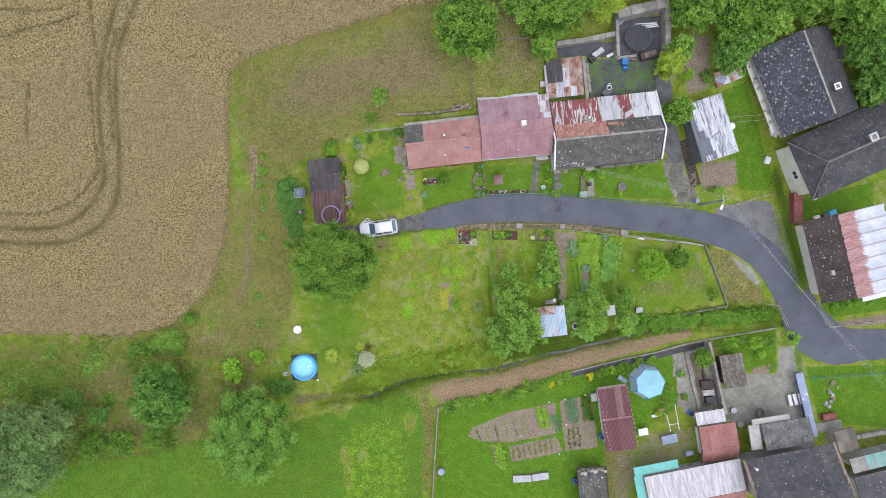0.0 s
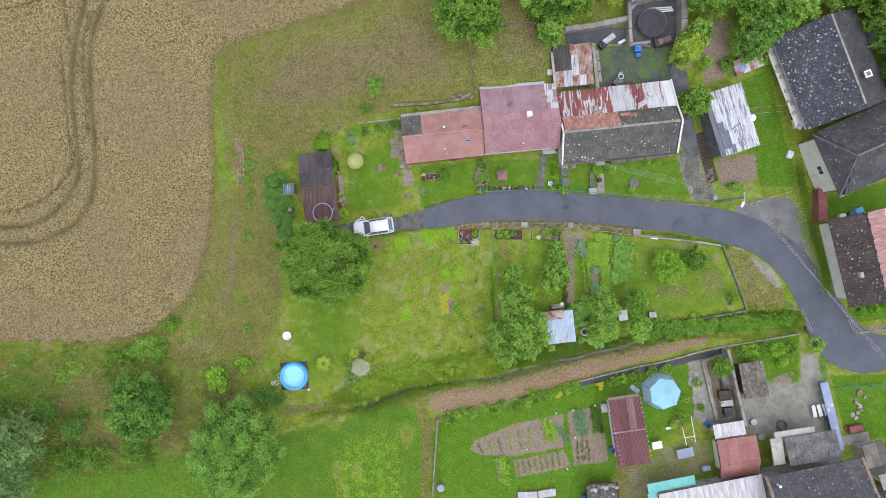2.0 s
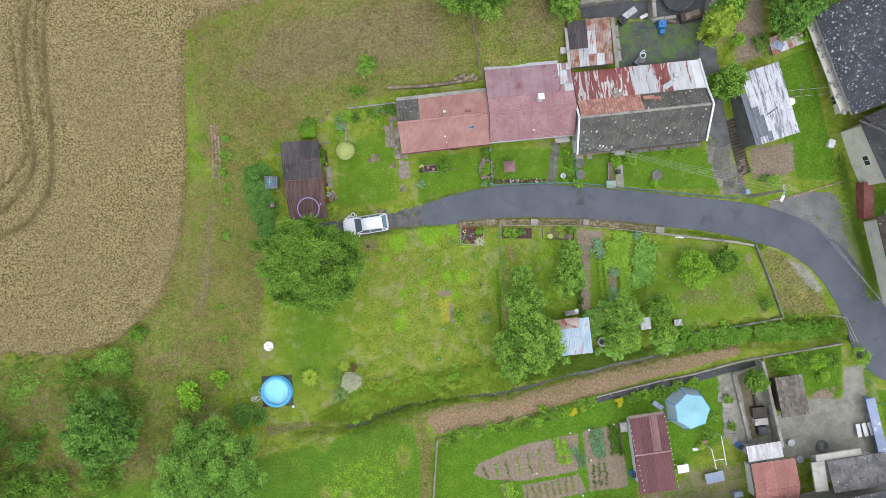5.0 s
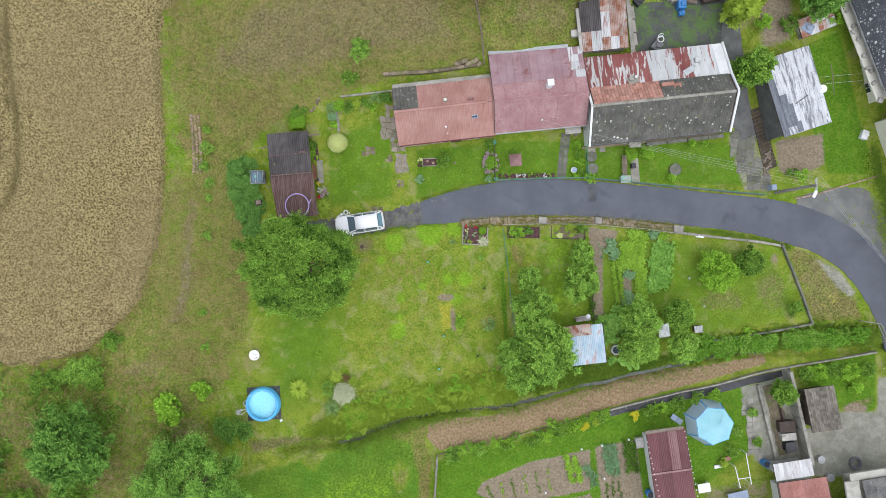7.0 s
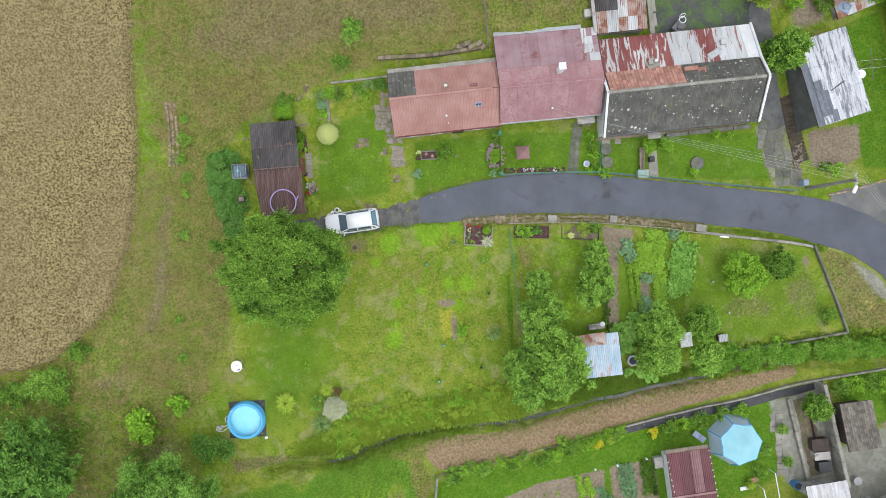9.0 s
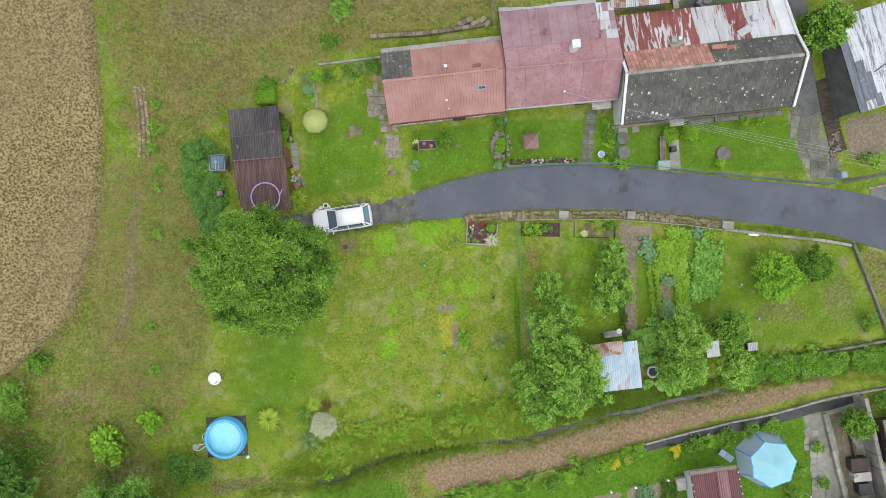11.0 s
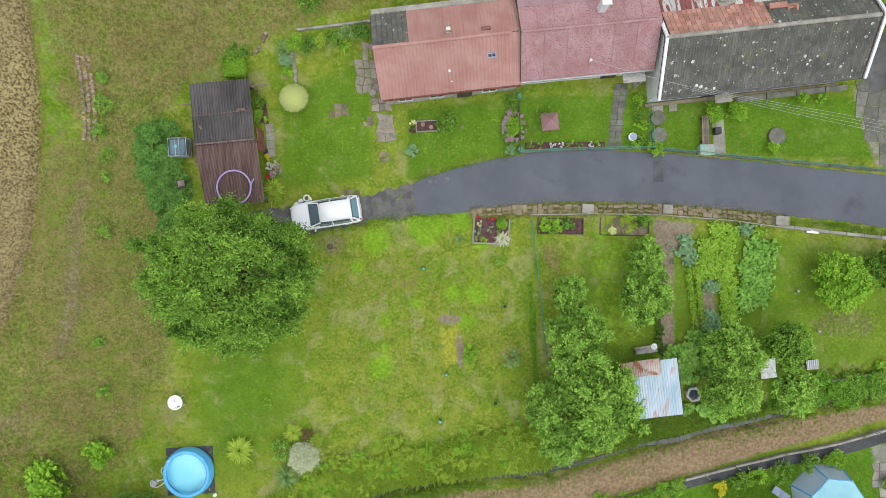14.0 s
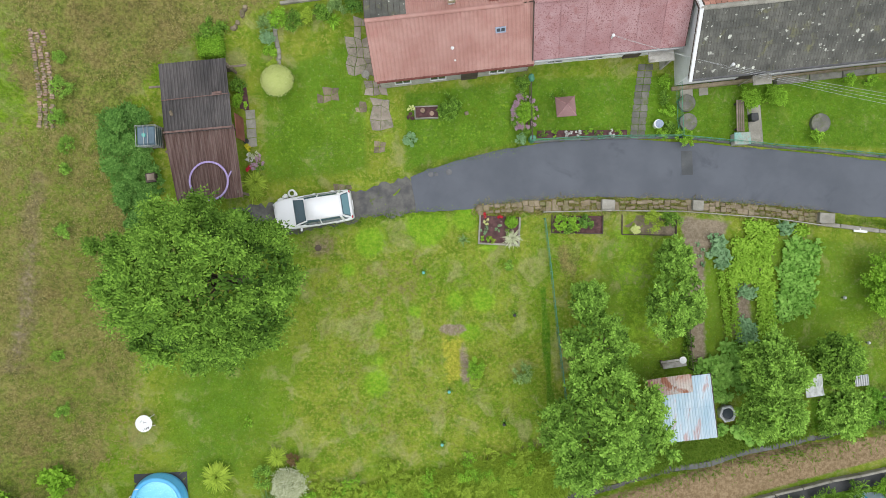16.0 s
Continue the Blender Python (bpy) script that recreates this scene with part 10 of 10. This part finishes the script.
box(bm, 0.6, 0.26, 0.14, -0.35, -0.75, 6.85, 65, bevel=0.05)
part("lamp_head", bm, M["plastic_white"], t)
bm = bmesh.new()
box(bm, 0.08, 1.1, 0.08, 0.05, 0, 6.3)
for k in range(4):
    drum(bm, 0.05, 0.14, 0.05, -0.45 + k * 0.3, 6.38, 8)
part("crossarm", bm, M["galv"], t)
bm = bmesh.new()
box(bm, 0.45, 0.5, 0.9, 0, 0, 0, 5, bevel=0.04)
solo("grey_bin", bm, M["slate_blue"], "grey wheeled bin beside the pole", "bin", 29.2, 5.55)
for k in range(4):
    a = Vector((29.8, 4.7 + k * 0.3, 6.9))
    for b in (Vector((13.6 + 0.35 * k, 9.35, 3.4)), Vector((46, -13.5 - k * 0.35, 7.2))):
        bm = bmesh.new()
        pts_ = [tuple(a.lerp(b, u) + Vector((0, 0, -0.9 * 4 * u * (1 - u) * 0.5))) for u in np.linspace(0, 1, 13)]
        pipe(bm, pts_, 0.006, 4)
        solo("power_wire", bm, M["galv"], "thin overhead power wire", "wire", z=0, group="overhead wires")
for k in range(2):
    bm = bmesh.new()
    a, b = Vector((13.8 + 0.2 * k, 9.4, 3.4)), Vector((8.2, 10.9, 3.7 - 0.15 * k))
    pipe(bm, [tuple(a.lerp(b, u) + Vector((0, 0, -0.5 * u * (1 - u)))) for u in np.linspace(0, 1, 8)], 0.006, 4)
    solo("power_wire", bm, M["galv"], "thin overhead power wire", "wire", z=0, group="overhead wires")
for x, y, r in ((-0.98, 4.38, 0.13), (-0.68, 4.38, 0.09), (0.02, 4.5, 0.15)):
    bm = bmesh.new()
    drum(bm, r, 0.12, 0, 0, -0.055, 20)
    hoop(bm, r, 0.02, 0, 0, 0.062, 20, 6)
    solo("valve_cover", bm, M["lead"], "round iron valve cover in the asphalt", "cover", x, y, group="valve covers")

# ---- yards behind the cottages ----
flagstones("east_paving", [(25.5, 10.2), (27.4, 10.3), (28.3, 7.8), (29.2, 5.3), (27.1, 5.5), (26.1, 8.0)], 0.75, "path_grey", "cracked damp concrete paving beside the cottage", 18, 0.03)
# The dark concrete tone here paints in the shade beside the cottage.
v, f = ribbon(spline([(24.7, 20.0, 1.2), (24.9, 17, 1.9), (25.9, 13, 2.0), (27.2, 10, 1.5)], 6), 3, 0.03, 0.05, 0.1, 8)
tagged(new("side_paving", np_mesh("side_paving", v, f, M["dark_concrete"])), "paving beside the cottage with shade painted in", "paving", kind="structure")
for k in range(17):
    bm = bmesh.new()
    box(bm, 1.15, 0.29, 0.12, 0, 0, -0.04, 22, bevel=0.02)
    solo("sleeper_step", bm, M["dark_wood"], "dark wooden sleeper laid as a step", "step", 27.7 + k * 0.1, 12.4 - k * 0.31, group="sleeper steps")
for k in range(18):
    rng_c = random.Random(540 + k)
    bm = bmesh.new()
    tube(bm, (0, -0.2, 0.08), (0, 0.2, 0.08), 0.08, 8)
    solo("firewood_log", bm, M["wood"], "split firewood log in a loose pile", "log", 28.9 + rng_c.uniform(-0.25, 0.35), 8.7 - k * 0.12, rng_c.uniform(0, 180), group="firewood pile")
# Dark strip along the foot of the wall behind the shed.
v, f = ribbon(spline([(12.6, 21.9, 1.5), (15.5, 22.3, 1.6), (19.0, 22.3, 1.8)], 6), 3, 0.025, 0.08, 0.15, 11)
tagged(new("yard_passage", np_mesh("yard_passage", v, f, M["wet_concrete"])), "dark strip of ground behind the shed", "yard", kind="structure")
v, f = ribbon(spline([(16.2, 18.9, 4.2), (20, 19.2, 4.4), (24, 19.4, 4.4)], 6), 4, 0.03, 0.1, 0.15, 9)
tagged(new("back_yard", np_mesh("back_yard", v, f, M["mossy_concrete"])), "damp mossy concrete yard behind the cottage", "yard", kind="structure")
v, f = ribbon(spline([(19.4, 23.2, 4.6), (22, 23.4, 4.8), (24.7, 23.6, 4.8)], 6), 4, 0.04, 0.02, 0.15, 10)
tagged(new("sunken_yard", np_mesh("sunken_yard", v, f, M["wet_concrete"])), "dark concrete yard ringed by retaining walls", "yard", kind="structure")
kerb("yard_wall", [(19.0, 25.6), (22, 26.3), (24.6, 26.8)], 1.0, 1.9, "concrete", "thick concrete retaining wall round the yard", 0, 20, 1.2)
kerb("yard_wall", [(24.5, 26.4), (24.6, 24), (24.6, 22.0)], 0.6, 1.7, "concrete", "thick concrete retaining wall round the yard", 0, 21, 1.2)
kerb("yard_wall", [(19.1, 25.4), (19.2, 23), (19.3, 21.2)], 0.35, 1.3, "concrete", "thick concrete retaining wall round the yard", 0, 25, 1.2)
kerb("yard_wall", [(19.3, 21.2), (21.5, 21.5)], 0.3, 0.6, "concrete", "thick concrete retaining wall round the yard", 0, 26, 1.1)
kerb("yard_wall", [(12.4, 22.4), (16, 23.1), (19.2, 23.8)], 0.55, 1.1, "concrete", "thick concrete retaining wall round the yard", 0, 22, 1.2)
kerb("yard_wall", [(15.9, 20.6), (16.4, 17.4)], 0.3, 0.8, "concrete", "thick concrete retaining wall round the yard", 0, 23, 1.0)
t = thing("trampoline", 21.6, 23.4, "round dark trampoline in the yard", "trampoline")
bm = bmesh.new()
hoop(bm, 1.45, 0.035, 0, 0, 0.75, 40, 8)
part("frame_ring", bm, M["lead"], t)
bm = bmesh.new()
drum(bm, 1.38, 0.02, 0, 0, 0.73, 40)
part("jump_mat", bm, M["black_plastic"], t)
for a in range(6):
    bm = bmesh.new()
    tube(bm, (1.42 * math.cos(a * 1.047), 1.42 * math.sin(a * 1.047), 0), (1.42 * math.cos(a * 1.047), 1.42 * math.sin(a * 1.047), 0.75), 0.03, 6)
    part("leg", bm, M["galv"], t)
for k in range(3):
    bm = bmesh.new()
    box(bm, 2.4, 0.14, 0.1, 0, 0, 0.04 + 0.02 * k, 4 + k, bevel=0.01)
    solo("white_beam", bm, M["plastic_white"], "long white plastic beam lying in the yard", "beam", 22.6 + 0.1 * k, 25.1 - 0.2 * k, group="white beams")
for k, (x, y, sx, sy, h, m) in enumerate(((20.2, 20.8, 0.7, 0.7, 0.8, "blue_plastic"), (20.3, 20.2, 0.5, 0.4, 0.5, "blue_plastic"), (22.9, 21.6, 2.0, 0.9, 0.7, "dark_wood"), (22.9, 21.6, 1.4, 0.6, 0.9, "wood"), (18.6, 21.6, 0.8, 0.3, 0.4, "plastic_white"), (17.2, 21.8, 1.4, 0.6, 0.6, "galv"), (16.6, 21.2, 0.8, 0.7, 0.5, "black_plastic"), (18.3, 17.5, 0.9, 0.8, 0.6, "lead"),
                                         (19.6, 25.4, 0.9, 0.8, 0.5, "slate_blue"), (31.0, 18.9, 0.8, 1.0, 0.7, "slate_blue"), (37.3, 10.2, 0.8, 0.6, 0.5, "plastic_white"), (21.0, 21.2, 0.3, 1.2, 0.4, "wood"))):
    bm = bmesh.new()
    box(bm, sx, sy, h, 0, 0, 0.0, 7 * k, bevel=0.05)
    box(bm, sx * 0.5, sy * 0.5, 0.12, 0.1 * sx, 0, h, 11 * k, bevel=0.03)
    solo("yard_crate", bm, M[m], "assorted storage crate standing in the yard", "crate", x, y, group="yard crates")
t = thing("garden_chair", 18.6, 18.05, "white plastic garden chair", "chair", 20)
bm = bmesh.new()
hoop(bm, 0.26, 0.04, 0, 0, 0.45, 20, 6)
part("seat", bm, M["plastic_white"], t)
bm = bmesh.new()
hoop(bm, 0.24, 0.03, 0, 0.25, 0.65, 20, 6, 70)
part("backrest", bm, M["plastic_white"], t)
for dx in (-0.2, 0.2):
    for dy in (-0.2, 0.2):
        bm = bmesh.new()
        tube(bm, (dx, dy, 0), (dx, dy, 0.45), 0.02, 6)
        part("leg", bm, M["plastic_white"], t)
t = thing("clothes_line", 32.9, 14.4, "clothes-line pole with stretched lines", "clothes line", 5)
bm = bmesh.new()
tube(bm, (0, 0, -0.2), (0, 0, 2.1), 0.035, 8)
tube(bm, (0, -1.3, 2.05), (0, 1.3, 2.05), 0.03, 6)
part("pole", bm, M["wood"], t)
for dy in (-0.3, 0.3):
    bm = bmesh.new()
    pipe(bm, [(0, dy, 2.05), (-1.2, dy, 2.0), (-2.2, dy * 1.2, 2.1)], 0.008, 4)
    pipe(bm, [(0, dy, 2.05), (2.4, dy, 2.0), (4.2, dy + 0.2, 2.2)], 0.008, 4)
    part("line", bm, M["plastic_white"], t)
kerb("hill_wall", [(-5.1, 14.9), (-1.1, 15.1), (2.8, 15.6)], 0.3, 0.35, "stone", "low mossy stone wall behind the cottage", 0, 24, 0.5)
for k in range(7):
    bm = bmesh.new()
    box(bm, 0.5, 0.35, 0.4, 0, 0, 0, 8 * k, bevel=0.05)
    solo("stone_block", bm, M["stone"], "rough stone block stacked behind the cottage", "stone", 1.2 + 0.3 * k, 15.65 + 0.12 * (k % 3), group="stone blocks")
fence("hill_fence", [(3.4, 15.6), (3.1, 18), (2.6, 20.4), (2.4, 23)], "old grey wooden fence up the slope", 1.1, 1.5, rails=(0.4, 0.9), post_mat="wood", rail_mat="wood", r=0.05, mesh=False)
fence("hill_fence", [(5.2, 22.3), (8, 22.6), (11.5, 22.5)], "old grey wooden fence up the slope", 1.1, 1.2, rails=(0.4, 0.9), post_mat="wood", rail_mat="wood", r=0.05, mesh=False)
bm = bmesh.new()
box(bm, 0.6, 0.6, 0.9, 0, 0, 0, 6, bevel=0.04)
solo("chimney_block", bm, M["plaster"], "pale yellow masonry block beside the roof", "masonry", 11.0, 18.2, z=2.6)

# ---- woods and garden trees to the north-east ----
WOOD = [(2.4, 23.0, 3.4, 7.0, "leaf_walnut"), (11.8, 24.9, 2.7, 6.0, "leaf_walnut"), (25.7, 15.1, 1.5, 5.0, "leaf_walnut"), (24.6, 20.0, 1.3, 5.0, "leaf_yellow"), (25.6, 21.6, 1.4, 4.5, "leaf_fruit"), (10.6, 21.6, 1.2, 4.0, "leaf_fruit"),
        (26.6, 25.8, 2.0, 6.0, "leaf_walnut"), (28.8, 27.0, 2.2, 7.0, "leaf_fruit"), (31.3, 24.8, 2.2, 7.0, "leaf_walnut"), (33.6, 26.6, 2.4, 8.0, "leaf_walnut"), (36.4, 26.8, 2.4, 8.0, "leaf_walnut"), (32.3, 22.4, 1.7, 5.0, "leaf_dark"), (31.0, 20.8, 1.3, 4.0, "leaf_dark"), (35.0, 24.2, 1.6, 6.0, "leaf_fruit"),
        (39.0, 27.6, 2.4, 8.0, "leaf_fruit"), (42.4, 26.4, 2.3, 8.0, "leaf_walnut"), (45.4, 25.8, 2.4, 8.0, "leaf_fruit"), (48.6, 24.6, 2.6, 8.0, "leaf_dark"), (46.6, 21.8, 2.0, 7.0, "leaf_dark"), (48.4, 19.6, 2.2, 7.0, "leaf_walnut"), (51, 22, 2.8, 8.0, "leaf_dark"), (17.6, 26.8, 2.0, 5.0, "leaf_yellow"), (14.6, 27.2, 2.2, 6.0, "leaf_fruit"), (8.0, 26.4, 2.2, 5.0, "leaf_fruit"),
        (6.6, 29.5, 2.8, 7.0, "leaf_walnut"), (22, 30, 3, 8.0, "leaf_walnut"), (30, 31, 3.2, 9.0, "leaf_walnut"), (38, 32, 3.4, 9.0, "leaf_walnut"), (46, 31, 3.4, 9.0, "leaf_dark"), (50.5, 17.5, 2.2, 6.0, "leaf_dark"), (46.5, 17.8, 2.2, 6.0, "leaf_dark"), (45.4, 21.2, 1.9, 6.0, "leaf_dark"), (44.4, 23.6, 1.9, 6.0, "leaf_walnut")]
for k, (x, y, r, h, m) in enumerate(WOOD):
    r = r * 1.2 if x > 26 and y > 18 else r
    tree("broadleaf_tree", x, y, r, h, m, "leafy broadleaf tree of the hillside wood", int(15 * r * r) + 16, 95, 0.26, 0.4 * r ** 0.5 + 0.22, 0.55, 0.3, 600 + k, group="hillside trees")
for k, (x, y, r) in enumerate(((27.2, 19.4, 0.8), (29.4, 19.2, 0.9), (28.6, 24.6, 1.0), (33.4, 19.8, 0.8), (9.4, 23.6, 1.2), (14.6, 24.6, 0.9), (32, 6.7, 0.6), (31.0, 6.9, 0.4))):
    shrub("undergrowth", x, y, r, 0.9, ("leaf_lime", "leaf_walnut", "leaf_yellow")[k % 3], "low leafy undergrowth bush", int(420 * r), 0.17, seed=640 + k, group="undergrowth")

# ---- long grass and hedges ----
STRIP = [(-12.5, -16.4), (-9.2, -14.5), (-5.6, -13.3), (-1.6, -12.4), (3, -11.4), (6.4, -10.6), (6.4, -13.2), (1, -13.9), (-4.4, -14.7), (-8.8, -16.2)]
turf("hedge_growth", scatter(STRIP, 13000, 701), 0.5, 0.075, "leaf_yellow", "overgrown hedge strip above the stream", 4, 702)
for k, (x, y) in enumerate(along([(-8.5, -14.8), (-7, -14.2), (-2, -13.1), (2, -12.4), (5, -12)], 84, 0.62, 703)):
    shrub("hedge_bush", x, y, 0.55, 0.42, ("leaf_yellow", "leaf_yellow", "leaf_lime")[k % 3], "low hedge bush above the stream", 220, 0.1, seed=710 + k, group="hedge bushes")
turf("bank_grass", np.concatenate([along([(22, -8.9), (28, -8.2), (33, -7.6), (38.5, -7.6)], 5000, 0.45, 741), scatter([(6.6, -10), (20, -9.6), (20, -10.5), (12.5, -11.9), (6.6, -12.9)], 3600, 742)]), 0.4, 0.06, "grass_blade", "tall green grass on the stream bank", 4, 743)
for k, (x, y) in enumerate(along([(20.5, -9.2), (26, -8.5), (31, -8.0), (37.5, -7.6)], 70, 0.28, 744)):
    shrub("bank_bush", x, y, 0.68, 0.6, ("leaf_fruit", "leaf_bank", "leaf_bank")[k % 3], "leafy green growth on the stream bank", 360, 0.15, 0.35, 750 + k, group="bank bushes by the stream")
turf("stream_grass", np.concatenate([along(STREAM[3:18], 4200, 0.55, 780), along(STREAM[9:20], 1600, 0.5, 781)]), 0.3, 0.045, "grass_blade", "rough grass lining the stream", 3, 782)
turf("meadow_grass", scatter(MEADOW, 14000, 783), 0.18, 0.05, "grass_blade", "lush bright meadow grass", 3, 784)
turf("rough_grass", scatter([(-58, -9.8), (-31, -9.8), (-25, -11), (-19, -16), (-20, -21), (-34, -23), (-58, -26)], 6500, 785), 0.3, 0.05, "grass_dry", "rough dry grass in the corner", 4, 786)
turf("rough_green_grass", scatter([(-58, -9.8), (-31, -9.8), (-25, -11), (-19, -16), (-20, -21), (-34, -23), (-58, -26)], 5500, 787), 0.3, 0.05, "grass_blade", "rough green grass in the corner", 4, 788)
turf("bank_tufts", scatter([(-23.6, 6), (-17, 8), (-17, -12), (-25, -10)], 10000, 789), 0.12, 0.042, "grass_dry", "short dry grass on the bank", 3, 790)
turf("hill_tufts", scatter([(-22, 18), (-17, 21.5), (-4, 25.5), (3, 24), (3, 16), (-4, 14.8), (-10, 13), (-19, 9), (-22.4, 9)], 16000, 791), 0.12, 0.042, "grass_dry", "short dry grass on the hillside lawn", 3, 792)
turf("lawn_tufts", scatter([(-8.5, 2), (5, 2), (5.8, -10.6), (-6, -13), (-16, -11), (-17, -2), (-9, -3)], 9000, 793), 0.07, 0.03, "grass_blade", "short mown lawn grass", 3, 794)
turf("lawn_straw", scatter([(-8.5, 1), (4.8, 1), (5.4, -9.6), (-6, -12), (-8, -4)], 3600, 797), 0.05, 0.03, "grass_dry", "dry clippings in the mown lawn", 2, 798)
turf("verge_grass", np.concatenate([along([(21, 1.9), (25, 1.5), (28.5, 0.9), (31, 0.2)], 1400, 0.14, 795), along([(-10, 1.0), (-6, 1.6), (-2.5, 2.2), (0.5, 2.3)], 700, 0.15, 796), along([(-2, 4.5), (1, 5.3), (4.3, 6.0)], 600, 0.12, 799)]), 0.16, 0.03, "grass_blade", "grass growing over the lane edge", 3, 800)
turf("wall_weeds", along(LOWER, 5200, 0.2, 811), 0.2, 0.03, "grass_dry", "dry weeds growing in the stone wall", 3, 812)
turf("wall_moss", along(LOWER, 3000, 0.22, 813), 0.16, 0.035, "grass_blade", "green weeds growing in the stone wall", 3, 814)
turf("yard_moss", scatter([(16.6, 18.6), (23.6, 18.8), (23.8, 20.6), (16.6, 20.4)], 900, 815), 0.12, 0.05, "grass_blade", "moss and weeds in the yard joints", 3, 816)
rng_w = np.random.default_rng(820)
weeds = scatter([(-56, -11), (-31, -10.4), (-25, -12), (-20, -17), (-22, -20), (-34, -22), (-56, -25)], 46, 821)
weeds = np.concatenate([c + rng_w.normal(0, rng_w.uniform(0.3, 0.9), (90, 2)) for c in weeds])
turf("tall_weeds", weeds, 0.42, 0.09, "leaf_fruit", "patches of tall green weeds in rough grass", 3, 822)
edge = np.concatenate([along([(-24.2, 0), (-25.6, -4), (-27.2, -6), (-29.4, -8.2), (-32, -9.4), (-36, -9.9), (-46, -9.8)], 800, 0.35, 823), along([(-23.2, 16), (-23.8, 8), (-24.2, 1)], 500, 0.2, 824)])
turf("field_margin", edge, 0.25, 0.05, "grass_dry", "rank dry grass along the field edge", 3, 825)
turf("field_margin_straw", along([(4, 27.0), (-4, 25.7), (-9, 24.2), (-14, 22.7), (-20, 20.1), (-22, 18.4)], 1500, 0.35, 826), 0.25, 0.05, "grass_dry", "rank dry grass along the upper field edge", 3, 827)
turf("ground_ivy", scatter(IVY, 3600, 830), 0.2, 0.09, "leaf_ivy", "carpet of ground ivy beside the carport", 3, 831)
